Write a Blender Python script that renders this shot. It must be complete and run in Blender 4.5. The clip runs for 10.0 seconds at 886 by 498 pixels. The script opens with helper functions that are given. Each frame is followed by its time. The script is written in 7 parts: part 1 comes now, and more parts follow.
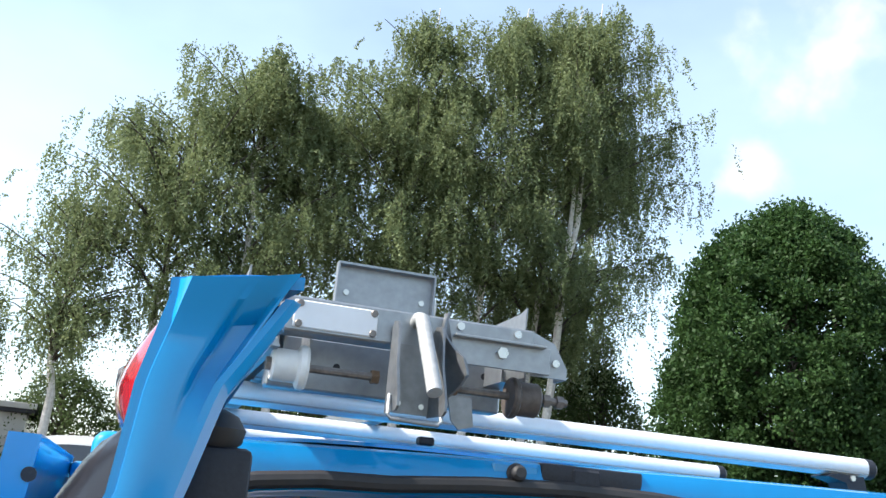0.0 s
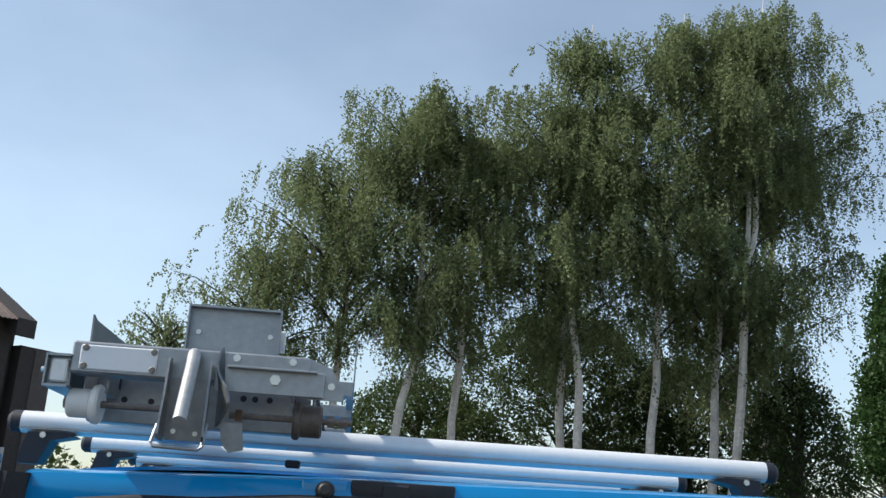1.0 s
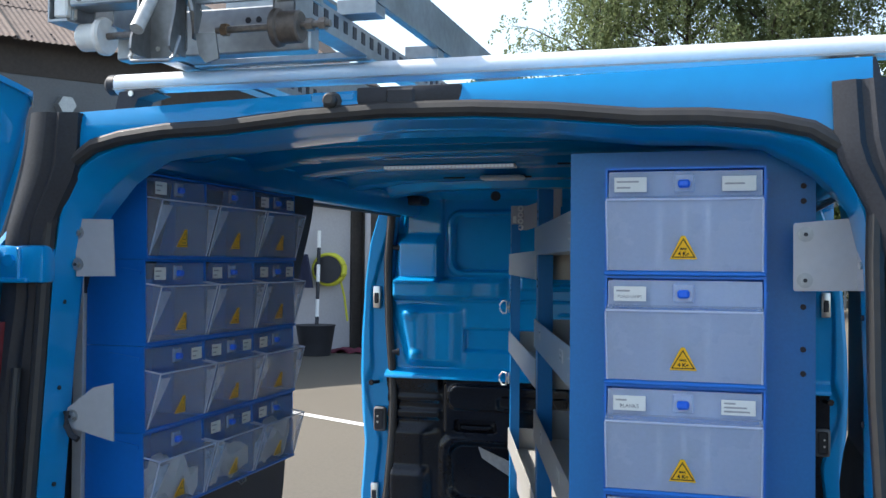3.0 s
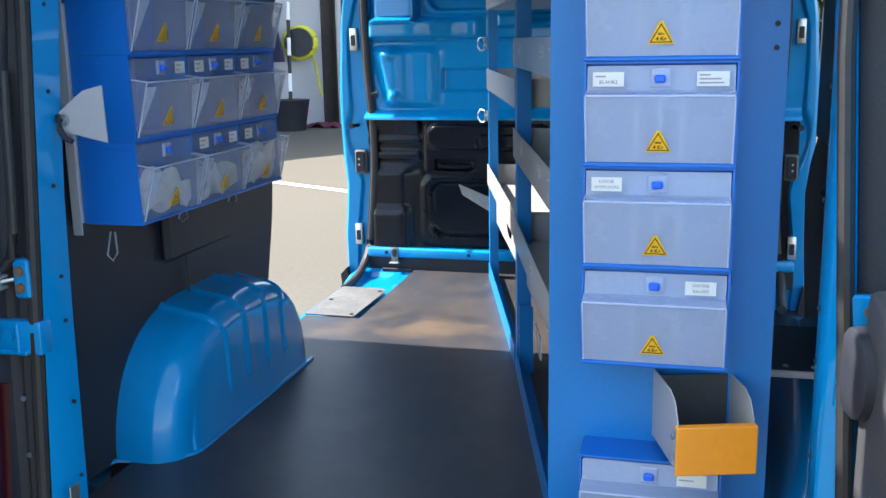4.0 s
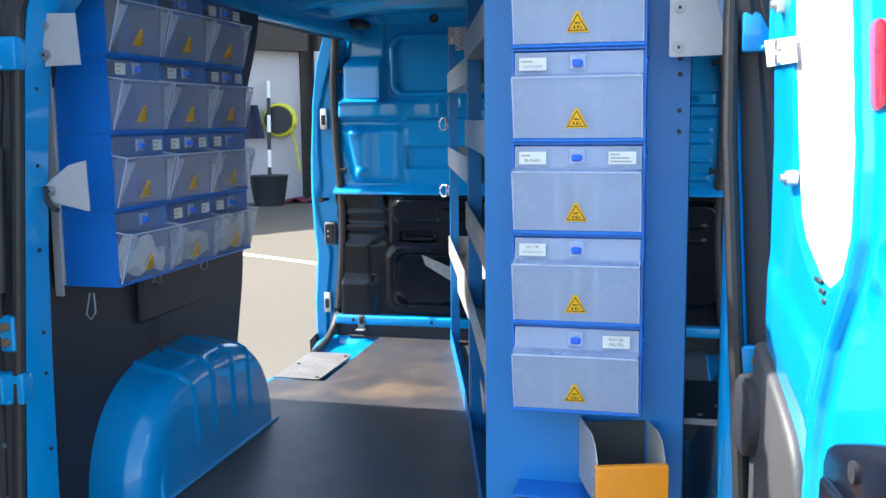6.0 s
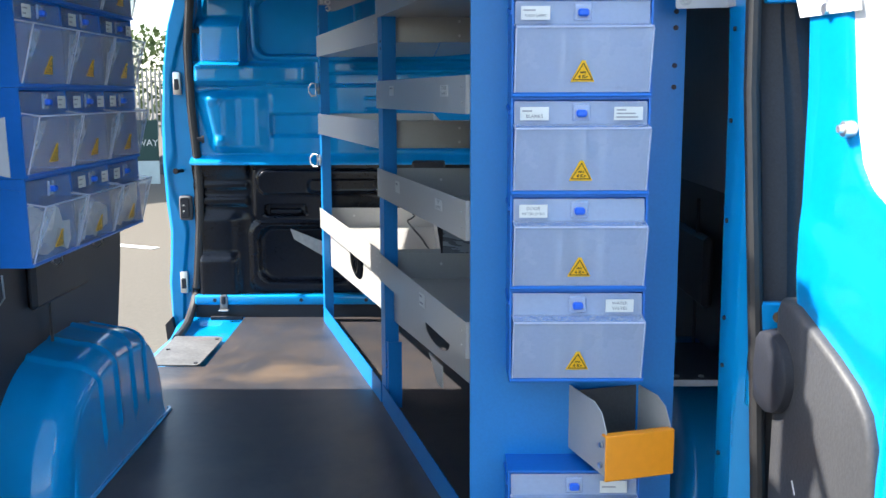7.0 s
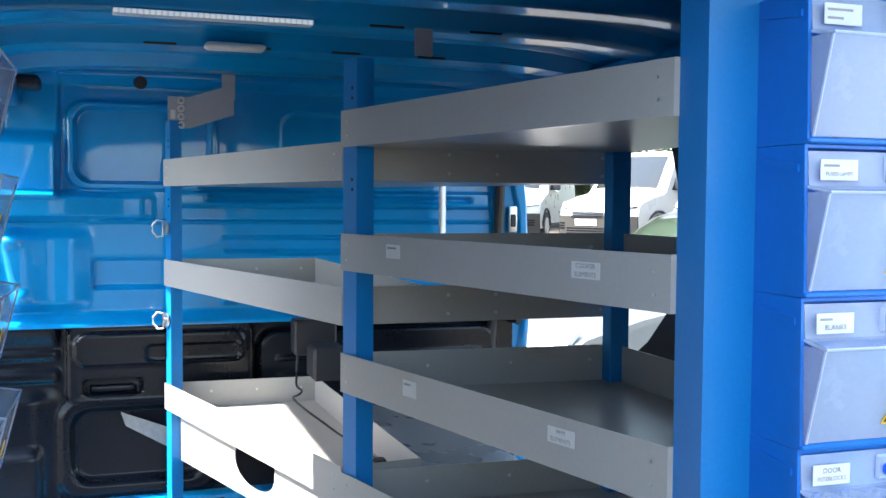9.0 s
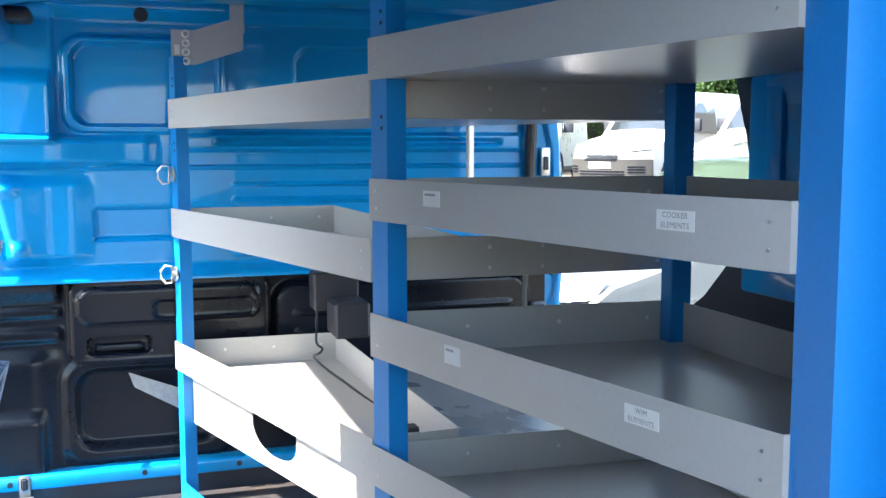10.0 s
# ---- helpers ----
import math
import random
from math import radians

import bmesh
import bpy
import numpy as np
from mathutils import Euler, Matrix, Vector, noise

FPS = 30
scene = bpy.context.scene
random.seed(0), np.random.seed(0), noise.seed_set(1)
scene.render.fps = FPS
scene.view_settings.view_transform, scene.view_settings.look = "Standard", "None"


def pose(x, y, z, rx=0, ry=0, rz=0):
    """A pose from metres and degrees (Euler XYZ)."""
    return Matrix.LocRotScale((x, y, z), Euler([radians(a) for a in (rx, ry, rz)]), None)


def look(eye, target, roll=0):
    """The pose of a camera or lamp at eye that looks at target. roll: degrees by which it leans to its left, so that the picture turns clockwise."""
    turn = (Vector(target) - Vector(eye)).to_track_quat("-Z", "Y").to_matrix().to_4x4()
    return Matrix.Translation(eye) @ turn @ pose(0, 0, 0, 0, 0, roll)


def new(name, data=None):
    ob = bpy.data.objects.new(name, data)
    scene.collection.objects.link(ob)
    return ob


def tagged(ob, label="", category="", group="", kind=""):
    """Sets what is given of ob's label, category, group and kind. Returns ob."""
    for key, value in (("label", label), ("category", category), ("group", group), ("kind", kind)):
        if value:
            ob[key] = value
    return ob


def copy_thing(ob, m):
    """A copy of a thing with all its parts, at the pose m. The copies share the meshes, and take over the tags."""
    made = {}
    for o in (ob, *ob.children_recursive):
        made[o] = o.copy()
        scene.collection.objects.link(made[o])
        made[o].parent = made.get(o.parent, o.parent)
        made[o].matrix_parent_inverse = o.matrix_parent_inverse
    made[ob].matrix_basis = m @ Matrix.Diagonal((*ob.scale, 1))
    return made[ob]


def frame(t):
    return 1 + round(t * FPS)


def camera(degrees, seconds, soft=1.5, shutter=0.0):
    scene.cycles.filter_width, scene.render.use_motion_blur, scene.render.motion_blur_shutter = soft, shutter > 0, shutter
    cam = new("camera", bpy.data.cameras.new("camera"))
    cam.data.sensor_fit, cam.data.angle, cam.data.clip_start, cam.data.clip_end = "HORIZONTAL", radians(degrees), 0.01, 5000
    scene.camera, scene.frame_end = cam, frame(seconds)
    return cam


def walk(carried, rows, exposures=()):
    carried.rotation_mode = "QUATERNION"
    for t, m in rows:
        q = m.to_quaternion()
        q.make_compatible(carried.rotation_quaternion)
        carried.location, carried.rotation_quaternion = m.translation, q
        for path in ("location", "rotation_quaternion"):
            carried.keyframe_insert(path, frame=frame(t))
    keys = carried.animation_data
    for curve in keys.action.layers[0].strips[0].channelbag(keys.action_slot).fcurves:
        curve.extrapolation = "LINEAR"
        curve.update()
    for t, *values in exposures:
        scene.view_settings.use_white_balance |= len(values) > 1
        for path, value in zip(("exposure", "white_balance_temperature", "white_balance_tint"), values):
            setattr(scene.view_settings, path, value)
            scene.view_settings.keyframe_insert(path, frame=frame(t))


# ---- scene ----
cam = camera(48.8, 10.0)
PATH = [
    (0, (-0.733, -1.573, 1.824), (-0.194, 0.277, 2.359), 5.3),
    (0.5, (-0.437, -1.668, 1.848), (-0.094, 0.219, 2.414), 4.0),
    (1, (-0.111, -1.82, 1.854), (0.045, 0.095, 2.407), 3.6),
    (1.5, (0.066, -1.804, 1.801), (-0.046, 0.122, 2.33), 4.3),
    (2, (0.23, -1.727, 1.776), (-0.194, 0.187, 2.175), 3.4),
    (2.1, (0.284, -1.732, 1.764), (-0.184, 0.176, 2.141), 3.2),
    (2.2, (0.324, -1.706, 1.78), (-0.169, 0.203, 2.11), 2.9),
    (3.3, (0.499, -1.605, 1.571), (-0.058, 0.314, 1.48), -0.1),
    (3.5, (0.487, -1.603, 1.54), (-0.044, 0.316, 1.351), -0.4),
    (4, (0.488, -1.675, 1.48), (-0.009, 0.217, 1.064), -1.0),
    (4.5, (0.453, -1.775, 1.441), (0.003, 0.101, 0.915), -1.7),
    (5, (0.339, -1.866, 1.489), (-0.069, 0.059, 1.132), -2.7),
    (5.5, (0.419, -1.887, 1.504), (-0.015, 0.054, 1.288), -2.6),
    (6, (0.608, -1.868, 1.489), (0.147, 0.06, 1.225), -0.6),
    (6.2, (0.601, -1.862, 1.478), (0.184, 0.071, 1.177), -0.1),
    (7.3, (-0.027, -1.688, 1.445), (0.098, 0.284, 1.134), -0.5),
    (7.5, (-0.131, -1.607, 1.449), (0.043, 0.363, 1.151), -0.7),
    (8, (-0.32, -1.395, 1.493), (0.031, 0.555, 1.219), -2.0),
    (8.5, (-0.453, -1.163, 1.525), (0.109, 0.744, 1.313), -1.4),
    (9, (-0.448, -0.924, 1.549), (0.177, 0.973, 1.455), 0.4),
    (9.5, (-0.411, -0.745, 1.571), (0.184, 1.163, 1.504), 0.5),
    (10, (-0.433, -0.684, 1.541), (0.173, 1.211, 1.334), -0.1),
]
EXPOSURES = [(0.0, 1.00), (0.5, 0.58), (1.0, 0.13), (2.0, -0.33), (3.3, 1.40), (4.5, 1.80), (6.0, 1.82), (7.5, 1.64), (8.5, 1.98), (9.5, 2.56), (10.0, 2.74)]
walk(cam, [(t, look(eye, target, roll)) for t, eye, target, roll in PATH], EXPOSURES)

# ---- world and sun ----
SUN_ELEV, SUN_AZ = 46.0, 270.0  # the sun stands off the van's nearside, square to its length
world = bpy.data.worlds.new("sky")
scene.world = world
world.use_nodes = True
wn = world.node_tree.nodes
sky = wn.new("ShaderNodeTexSky")
sky.sky_type = "NISHITA"
sky.sun_disc = False
sky.sun_elevation, sky.sun_rotation = radians(SUN_ELEV), radians(SUN_AZ)
sky.air_density, sky.dust_density, sky.ozone_density = 1.0, 1.2, 0.2
wn["Background"].inputs["Strength"].default_value = 0.135
# thin white cloud over the clear sky
wl = world.node_tree.links
wtc, wmap, wno, wmr, wmix = (wn.new("ShaderNode" + k) for k in ("TexCoord", "Mapping", "TexNoise", "MapRange", "Mix"))
wmap.inputs["Scale"].default_value = (1.0, 1.0, 2.2)
wno.inputs["Scale"].default_value, wno.inputs["Detail"].default_value, wno.inputs["Roughness"].default_value = 1.8, 9, 0.50
wmr.inputs["From Min"].default_value, wmr.inputs["From Max"].default_value, wmr.inputs["To Max"].default_value = 0.42, 0.80, 0.72
wmr.inputs["To Min"].default_value = 0.26
wmix.data_type, wmix.blend_type = "RGBA", "ADD"
wmix.inputs[7].default_value = (2.6, 3.08, 3.10, 1)
wl.new(wtc.outputs["Generated"], wmap.inputs[0])
wl.new(wmap.outputs[0], wno.inputs["Vector"])
wl.new(wno.outputs["Fac"], wmr.inputs["Value"])
wl.new(wmr.outputs[0], wmix.inputs[0])
wl.new(sky.outputs[0], wmix.inputs[6])
# two small white clouds low over the trees
last_sky = wmix.outputs[2]
wfine = wn.new("ShaderNodeTexNoise")
wfine.inputs["Scale"].default_value, wfine.inputs["Detail"].default_value = 11.0, 8
wl.new(wtc.outputs["Generated"], wfine.inputs["Vector"])
for middle, wide in (((0.565, 0.688, 0.458), 0.125), ((0.520, 0.780, 0.345), 0.075)):
    sub, mul, dist, edge, cmix = (wn.new("ShaderNode" + k) for k in ("VectorMath", "VectorMath", "VectorMath", "Math", "Mix"))
    sub.operation, mul.operation, dist.operation, edge.operation = "SUBTRACT", "MULTIPLY", "LENGTH", "MULTIPLY_ADD"
    sub.inputs[1].default_value, mul.inputs[1].default_value = middle, (1 / wide, 1 / wide, 1.7 / wide)
    edge.inputs[1].default_value = 2.6
    soft_edge = wn.new("ShaderNodeMapRange")
    soft_edge.interpolation_type = "SMOOTHSTEP"
    soft_edge.inputs["From Min"].default_value, soft_edge.inputs["From Max"].default_value, soft_edge.inputs["To Max"].default_value = 0.45, 1.25, 0.9
    minus = wn.new("ShaderNodeMath")
    minus.operation = "MULTIPLY"
    minus.inputs[1].default_value = -1.0
    wl.new(wtc.outputs["Generated"], sub.inputs[0])
    wl.new(sub.outputs[0], mul.inputs[0])
    wl.new(mul.outputs[0], dist.inputs[0])
    wl.new(dist.outputs["Value"], minus.inputs[0])
    wl.new(wfine.outputs["Fac"], edge.inputs[0])
    wl.new(minus.outputs[0], edge.inputs[2])
    wl.new(edge.outputs[0], soft_edge.inputs["Value"])
    cmix.data_type, cmix.blend_type = "RGBA", "MIX"
    cmix.inputs[7].default_value = (4.6, 4.8, 5.0, 1)
    wl.new(soft_edge.outputs[0], cmix.inputs[0])
    wl.new(last_sky, cmix.inputs[6])
    last_sky = cmix.outputs[2]
wl.new(last_sky, wn["Background"].inputs["Color"])
sun = new("sun", bpy.data.lights.new("sun", "SUN"))
sun.data.energy, sun.data.angle, sun.data.color = 4.8, radians(0.6), (1.0, 0.95, 0.87)
SUN_FROM = Vector((-math.cos(radians(SUN_ELEV)), 0.006, math.sin(radians(SUN_ELEV))))
sun.matrix_world = look(SUN_FROM * 40, (0, 0, 0))

# ---- materials ----
def material(name, color, rough=0.5, metal=0.0, vary=0.15, scale=6.0, fine=60.0, bump=0.0, coat=0.0, rough_vary=0.1, color2=None, island=False, objrand=0.0, bump_scale=None):
    """A surface with broad stains and fine grain, both in metres of the object."""
    m = bpy.data.materials.new(name)
    m.use_nodes = True
    n, l = m.node_tree.nodes, m.node_tree.links
    b = n["Principled BSDF"]
    b.inputs["Metallic"].default_value = metal
    b.inputs["Coat Weight"].default_value = coat
    b.inputs["Coat Roughness"].default_value = 0.08
    tc = n.new("ShaderNodeTexCoord")
    big, small = n.new("ShaderNodeTexNoise"), n.new("ShaderNodeTexNoise")
    big.inputs["Scale"].default_value, big.inputs["Detail"].default_value = scale, 5
    small.inputs["Scale"].default_value, small.inputs["Detail"].default_value = fine, 3
    l.new(tc.outputs["Object"], big.inputs["Vector"])
    l.new(tc.outputs["Object"], small.inputs["Vector"])
    add = n.new("ShaderNodeMath")
    add.operation = "MULTIPLY_ADD"
    add.inputs[1].default_value = 0.5
    l.new(small.outputs["Fac"], add.inputs[0])
    half = n.new("ShaderNodeMath")
    half.operation = "MULTIPLY"
    half.inputs[1].default_value = 0.5
    l.new(big.outputs["Fac"], half.inputs[0])
    l.new(half.outputs[0], add.inputs[2])
    ramp = n.new("ShaderNodeMapRange")
    ramp.inputs["From Min"].default_value, ramp.inputs["From Max"].default_value = 0.3, 0.7
    l.new(add.outputs[0], ramp.inputs["Value"])
    mix = n.new("ShaderNodeMix")
    mix.data_type = "RGBA"
    c2 = color2 or tuple(min(1.0, c * (1 + vary)) for c in color)
    c1 = color if color2 else tuple(c * (1 - vary) for c in color)
    mix.inputs[6].default_value, mix.inputs[7].default_value = (*c1, 1), (*c2, 1)
    l.new(ramp.outputs[0], mix.inputs[0])
    last = mix.outputs[2]
    if island or objrand:
        rnd = n.new("ShaderNodeNewGeometry") if island else n.new("ShaderNodeObjectInfo")
        hsv = n.new("ShaderNodeHueSaturation")
        span = n.new("ShaderNodeMapRange")
        k = objrand or 0.35
        span.inputs["To Min"].default_value, span.inputs["To Max"].default_value = 1 - k, 1 + k
        l.new(rnd.outputs["Random Per Island" if island else "Random"], span.inputs["Value"])
        l.new(span.outputs[0], hsv.inputs["Value"])
        l.new(last, hsv.inputs["Color"])
        last = hsv.outputs[0]
    l.new(last, b.inputs["Base Color"])
    rr = n.new("ShaderNodeMapRange")
    rr.inputs["To Min"].default_value, rr.inputs["To Max"].default_value = max(0.02, rough - rough_vary), min(1, rough + rough_vary)
    l.new(big.outputs["Fac"], rr.inputs["Value"])
    l.new(rr.outputs[0], b.inputs["Roughness"])
    if bump:
        bn = n.new("ShaderNodeBump")
        bn.inputs["Strength"].default_value, bn.inputs["Distance"].default_value = bump, 0.004
        src = small
        if bump_scale:
            src = n.new("ShaderNodeTexNoise")
            src.inputs["Scale"].default_value = bump_scale
            l.new(tc.outputs["Object"], src.inputs["Vector"])
        l.new(src.outputs["Fac"], bn.inputs["Height"])
        l.new(bn.outputs[0], b.inputs["Normal"])
    return m


PAINT = material("blue_van_paint", (0.0006, 0.245, 0.57), 0.34, vary=0.06, scale=2, fine=25, coat=0.75, bump=0.03, bump_scale=9)
PAINT.node_tree.nodes["Principled BSDF"].inputs["Specular IOR Level"].default_value = 0.15
PAINT.node_tree.nodes["Principled BSDF"].inputs["Coat Roughness"].default_value = 0.05
RACK_BLUE = material("blue_powder_coat", (0.002, 0.185, 0.52), 0.36, vary=0.08, scale=4, fine=180, bump=0.05)
BIN_BLUE = material("blue_bin_plastic", (0.004, 0.145, 0.55), 0.4, vary=0.06, scale=5, fine=90)
LATCH_BLUE = material("bright_blue_plastic", (0.01, 0.13, 0.72), 0.35)
BLACK = material("black_plastic", (0.024, 0.026, 0.034), 0.5, vary=0.3, scale=5, fine=220, bump=0.08)
GLOSS_BLACK = material("glossy_black_trim", (0.0065, 0.0085, 0.014), 0.22, vary=0.3, scale=4, fine=120)
BLACK.node_tree.nodes["Principled BSDF"].inputs["Specular IOR Level"].default_value = 0.32
GLOSS_BLACK.node_tree.nodes["Principled BSDF"].inputs["Specular IOR Level"].default_value = 0.3
RUBBER = material("black_rubber", (0.016, 0.016, 0.018), 0.55, scale=9, fine=60, bump=0.1, color2=(0.032, 0.030, 0.030))
TRAY = material("grey_powder_coat", (0.405, 0.395, 0.375), 0.30, vary=0.05, scale=3, fine=140, bump=0.03, rough_vary=0.03)
GALV = material("galvanised_steel", (0.32, 0.34, 0.36), 0.42, metal=0.75, vary=0.20, scale=9, fine=60, bump=0.08, rough_vary=0.15)
# a darker galvanised tone for the catch, bent bar, lug and lashing eye
DARK_GALV = material("darker_galvanised_steel", (0.23, 0.24, 0.25), 0.45, metal=0.7, vary=0.25, scale=12, fine=70, bump=0.1, rough_vary=0.15)
STEEL = material("bright_zinc", (0.62, 0.62, 0.60), 0.3, metal=0.9, vary=0.1)
RUST = material("rusty_steel", (0.20, 0.13, 0.08), 0.6, metal=0.4, vary=0.4, scale=30, fine=120)
ALU = material("anodised_tube", (0.74, 0.76, 0.78), 0.38, metal=0.25, vary=0.05, scale=3, fine=80)
HANDLE_GALV = material("dull_galvanised_tube", (0.42, 0.43, 0.43), 0.55, metal=0.35, vary=0.25, scale=22, fine=90, bump=0.15)
WORN_STEEL = material("worn_steel", (0.20, 0.18, 0.165), 0.45, metal=0.6, vary=0.35, scale=40, fine=140)
ROLLER_BROWN = material("stained_roller", (0.085, 0.068, 0.058), 0.55, vary=0.35, scale=30, fine=120)
PLATE = material("white_label_plate", (0.72, 0.74, 0.77), 0.4, vary=0.04)
WHITE = material("white_paper", (0.68, 0.68, 0.65), 0.7, vary=0.05, scale=20)
NYLON = material("white_nylon", (0.70, 0.70, 0.68), 0.4)
INK = material("pencil_ink", (0.13, 0.13, 0.15), 0.7)
SIGN_INK = material("black_print", (0.012, 0.012, 0.012), 0.5)
TRAY_INK = material("worn_pen", (0.20, 0.20, 0.20), 0.8)
# tray grey taken down: the shade over the filler sheet is in the colour
SHADED_COVER = material("shaded_grey_cover", (0.17, 0.175, 0.18), 0.28, vary=0.08, scale=4)
PENCIL = material("faint_pencil", (0.30, 0.30, 0.31), 0.8)
YELLOW = material("yellow_sticker", (0.95, 0.52, 0.012), 0.45, vary=0.05)
ORANGE = material("orange_strip", (0.90, 0.31, 0.012), 0.4, vary=0.06)
GREY_PLATE = material("grey_bracket_paint", (0.38, 0.39, 0.42), 0.45, vary=0.06)
WHITE_PAINT = material("white_paint", (0.78, 0.78, 0.77), 0.35, vary=0.04, coat=0.3)
VAN_WHITE = material("dusty_white_paint", (0.44, 0.44, 0.43), 0.3, vary=0.08, scale=2, coat=0.3)
CAR_SILVER = material("grey_silver_paint", (0.20, 0.21, 0.22), 0.3, metal=0.4, vary=0.05, coat=0.5)
SILVER_PAINT = material("silver_paint", (0.52, 0.52, 0.52), 0.3, metal=0.3, vary=0.04)
RED_LENS = material("red_lens", (0.32, 0.008, 0.016), 0.15, vary=0.1, coat=1.0)
TAIL_RED = material("deep_red_lens", (0.10, 0.003, 0.008), 0.35, vary=0.35, scale=14)
DARK_LENS = material("smoked_red_lens", (0.035, 0.001, 0.004), 0.35, vary=0.3)
for lens in (TAIL_RED, DARK_LENS):
    lens.node_tree.nodes["Principled BSDF"].inputs["Specular IOR Level"].default_value = 0.3
CLEAR_LENS = material("clear_lens", (0.75, 0.75, 0.75), 0.12, vary=0.05, coat=1.0)
DOOR_GREY = material("dark_grey_moulding", (0.052, 0.053, 0.058), 0.5, vary=0.2, scale=5, fine=160, bump=0.15)
GREY_RUBBER = material("grey_rubber", (0.10, 0.105, 0.115), 0.6, vary=0.15)
PARTS_PACK = material("bagged_white_parts", (0.74, 0.73, 0.70), 0.6, vary=0.12, scale=40, fine=120, bump=0.5)
CORRUGATED = material("weathered_brown_sheet", (0.155, 0.115, 0.098), 0.85, vary=0.35, scale=1.2, fine=14, bump=0.2, objrand=0.16)
DARK_WALL = material("dark_brown_cladding", (0.045, 0.038, 0.036), 0.8, vary=0.3, scale=1.5, fine=18)
BROWN_WALL = material("weathered_brown_cladding", (0.095, 0.080, 0.075), 0.85, vary=0.25, scale=1.2, fine=12)
GREY_WALL = material("grey_render", (0.12, 0.13, 0.145), 0.85, vary=0.12, scale=1.5, fine=30, bump=0.1)
WHITE_WALL = material("whitewashed_wall", (0.42, 0.41, 0.44), 0.85, vary=0.08, scale=1.2, fine=25, bump=0.15)
BARK = material("birch_bark", (0.78, 0.75, 0.70), 0.8, vary=0.5, scale=2.6, fine=10, color2=(0.42, 0.39, 0.35), bump=0.4)
DARK_BARK = material("dark_bark", (0.07, 0.06, 0.05), 0.9, vary=0.4, scale=6, fine=30, bump=0.4)
GLASS_DARK = material("dark_car_glass", (0.02, 0.025, 0.03), 0.06, coat=1.0)
TINTED_GLASS = material("green_tinted_glass", (0.05, 0.075, 0.055), 0.08, vary=0.3, scale=3, coat=1.0)
VAN_BUMPER = material("grey_bumper_plastic", (0.034, 0.032, 0.030), 0.6, vary=0.1)
LINE_PAINT = material("white_line_paint", (0.72, 0.71, 0.68), 0.8, vary=0.15, scale=5, fine=40)
FENCE = material("galvanised_palisade", (0.25, 0.26, 0.26), 0.6, metal=0.4, vary=0.2)
YELLOW_HOSE = material("yellow_hose", (0.62, 0.60, 0.05), 0.5)
GREEN_BANNER = material("dark_green_banner", (0.012, 0.05, 0.045), 0.6)


def leaf_material(name, c1, c2):
    m = material(name, c1, 0.55, color2=c2, scale=0.45, fine=3.0, island=True, objrand=0.22)
    b = m.node_tree.nodes["Principled BSDF"]
    b.inputs["Specular IOR Level"].default_value = 0.15
    t = m.node_tree.nodes.new("ShaderNodeBsdfTranslucent")
    t.inputs["Color"].default_value = (*[min(1, c * 1.6) for c in c2], 1)
    mx = m.node_tree.nodes.new("ShaderNodeMixShader")
    mx.inputs[0].default_value = 0.25
    out = m.node_tree.nodes["Material Output"]
    m.node_tree.links.new(b.outputs[0], mx.inputs[1])
    m.node_tree.links.new(t.outputs[0], mx.inputs[2])
    m.node_tree.links.new(mx.outputs[0], out.inputs["Surface"])
    return m


BIRCH_LEAF = leaf_material("birch_leaf", (0.068, 0.100, 0.050), (0.190, 0.228, 0.105))
DARK_LEAF = leaf_material("dense_dark_leaf", (0.018, 0.045, 0.014), (0.042, 0.085, 0.025))
FAR_LEAF = leaf_material("hedge_leaf", (0.03, 0.055, 0.02), (0.07, 0.10, 0.035))


def clear_plastic():
    """Frosted polypropylene: part of the light goes straight through, the rest is scattered."""
    m = material("frosted_plastic", (0.58, 0.68, 0.87), 0.26, vary=0.06, scale=7, fine=150)
    m.node_tree.nodes["Principled BSDF"].inputs["Alpha"].default_value = 0.36
    return m


FROST = clear_plastic()
FROST_THIN = material("thin_frosted_plastic", (0.50, 0.55, 0.68), 0.28, vary=0.06, scale=7, fine=150)
FROST_THIN.node_tree.nodes["Principled BSDF"].inputs["Alpha"].default_value = 0.20
WORN_PLATE = material("worn_threshold_metal", (0.17, 0.17, 0.17), 0.6, metal=0.4, vary=0.3, scale=14, fine=90)
FROST_RIM = material("thick_frosted_rim", (0.55, 0.62, 0.80), 0.3, vary=0.05)
FROST_RIM.node_tree.nodes["Principled BSDF"].inputs["Alpha"].default_value = 0.7


def glow(name, color, strength):
    m = bpy.data.materials.new(name)
    m.use_nodes = True
    b = m.node_tree.nodes["Principled BSDF"]
    b.inputs["Base Color"].default_value = (*color, 1)
    b.inputs["Emission Color"].default_value = (*color, 1)
    b.inputs["Emission Strength"].default_value = strength
    return m


# unlit strip lenses; a weak emission stands in for the light they catch
LED = glow("glowing_led_lens", (0.80, 0.90, 1.0), 0.10)


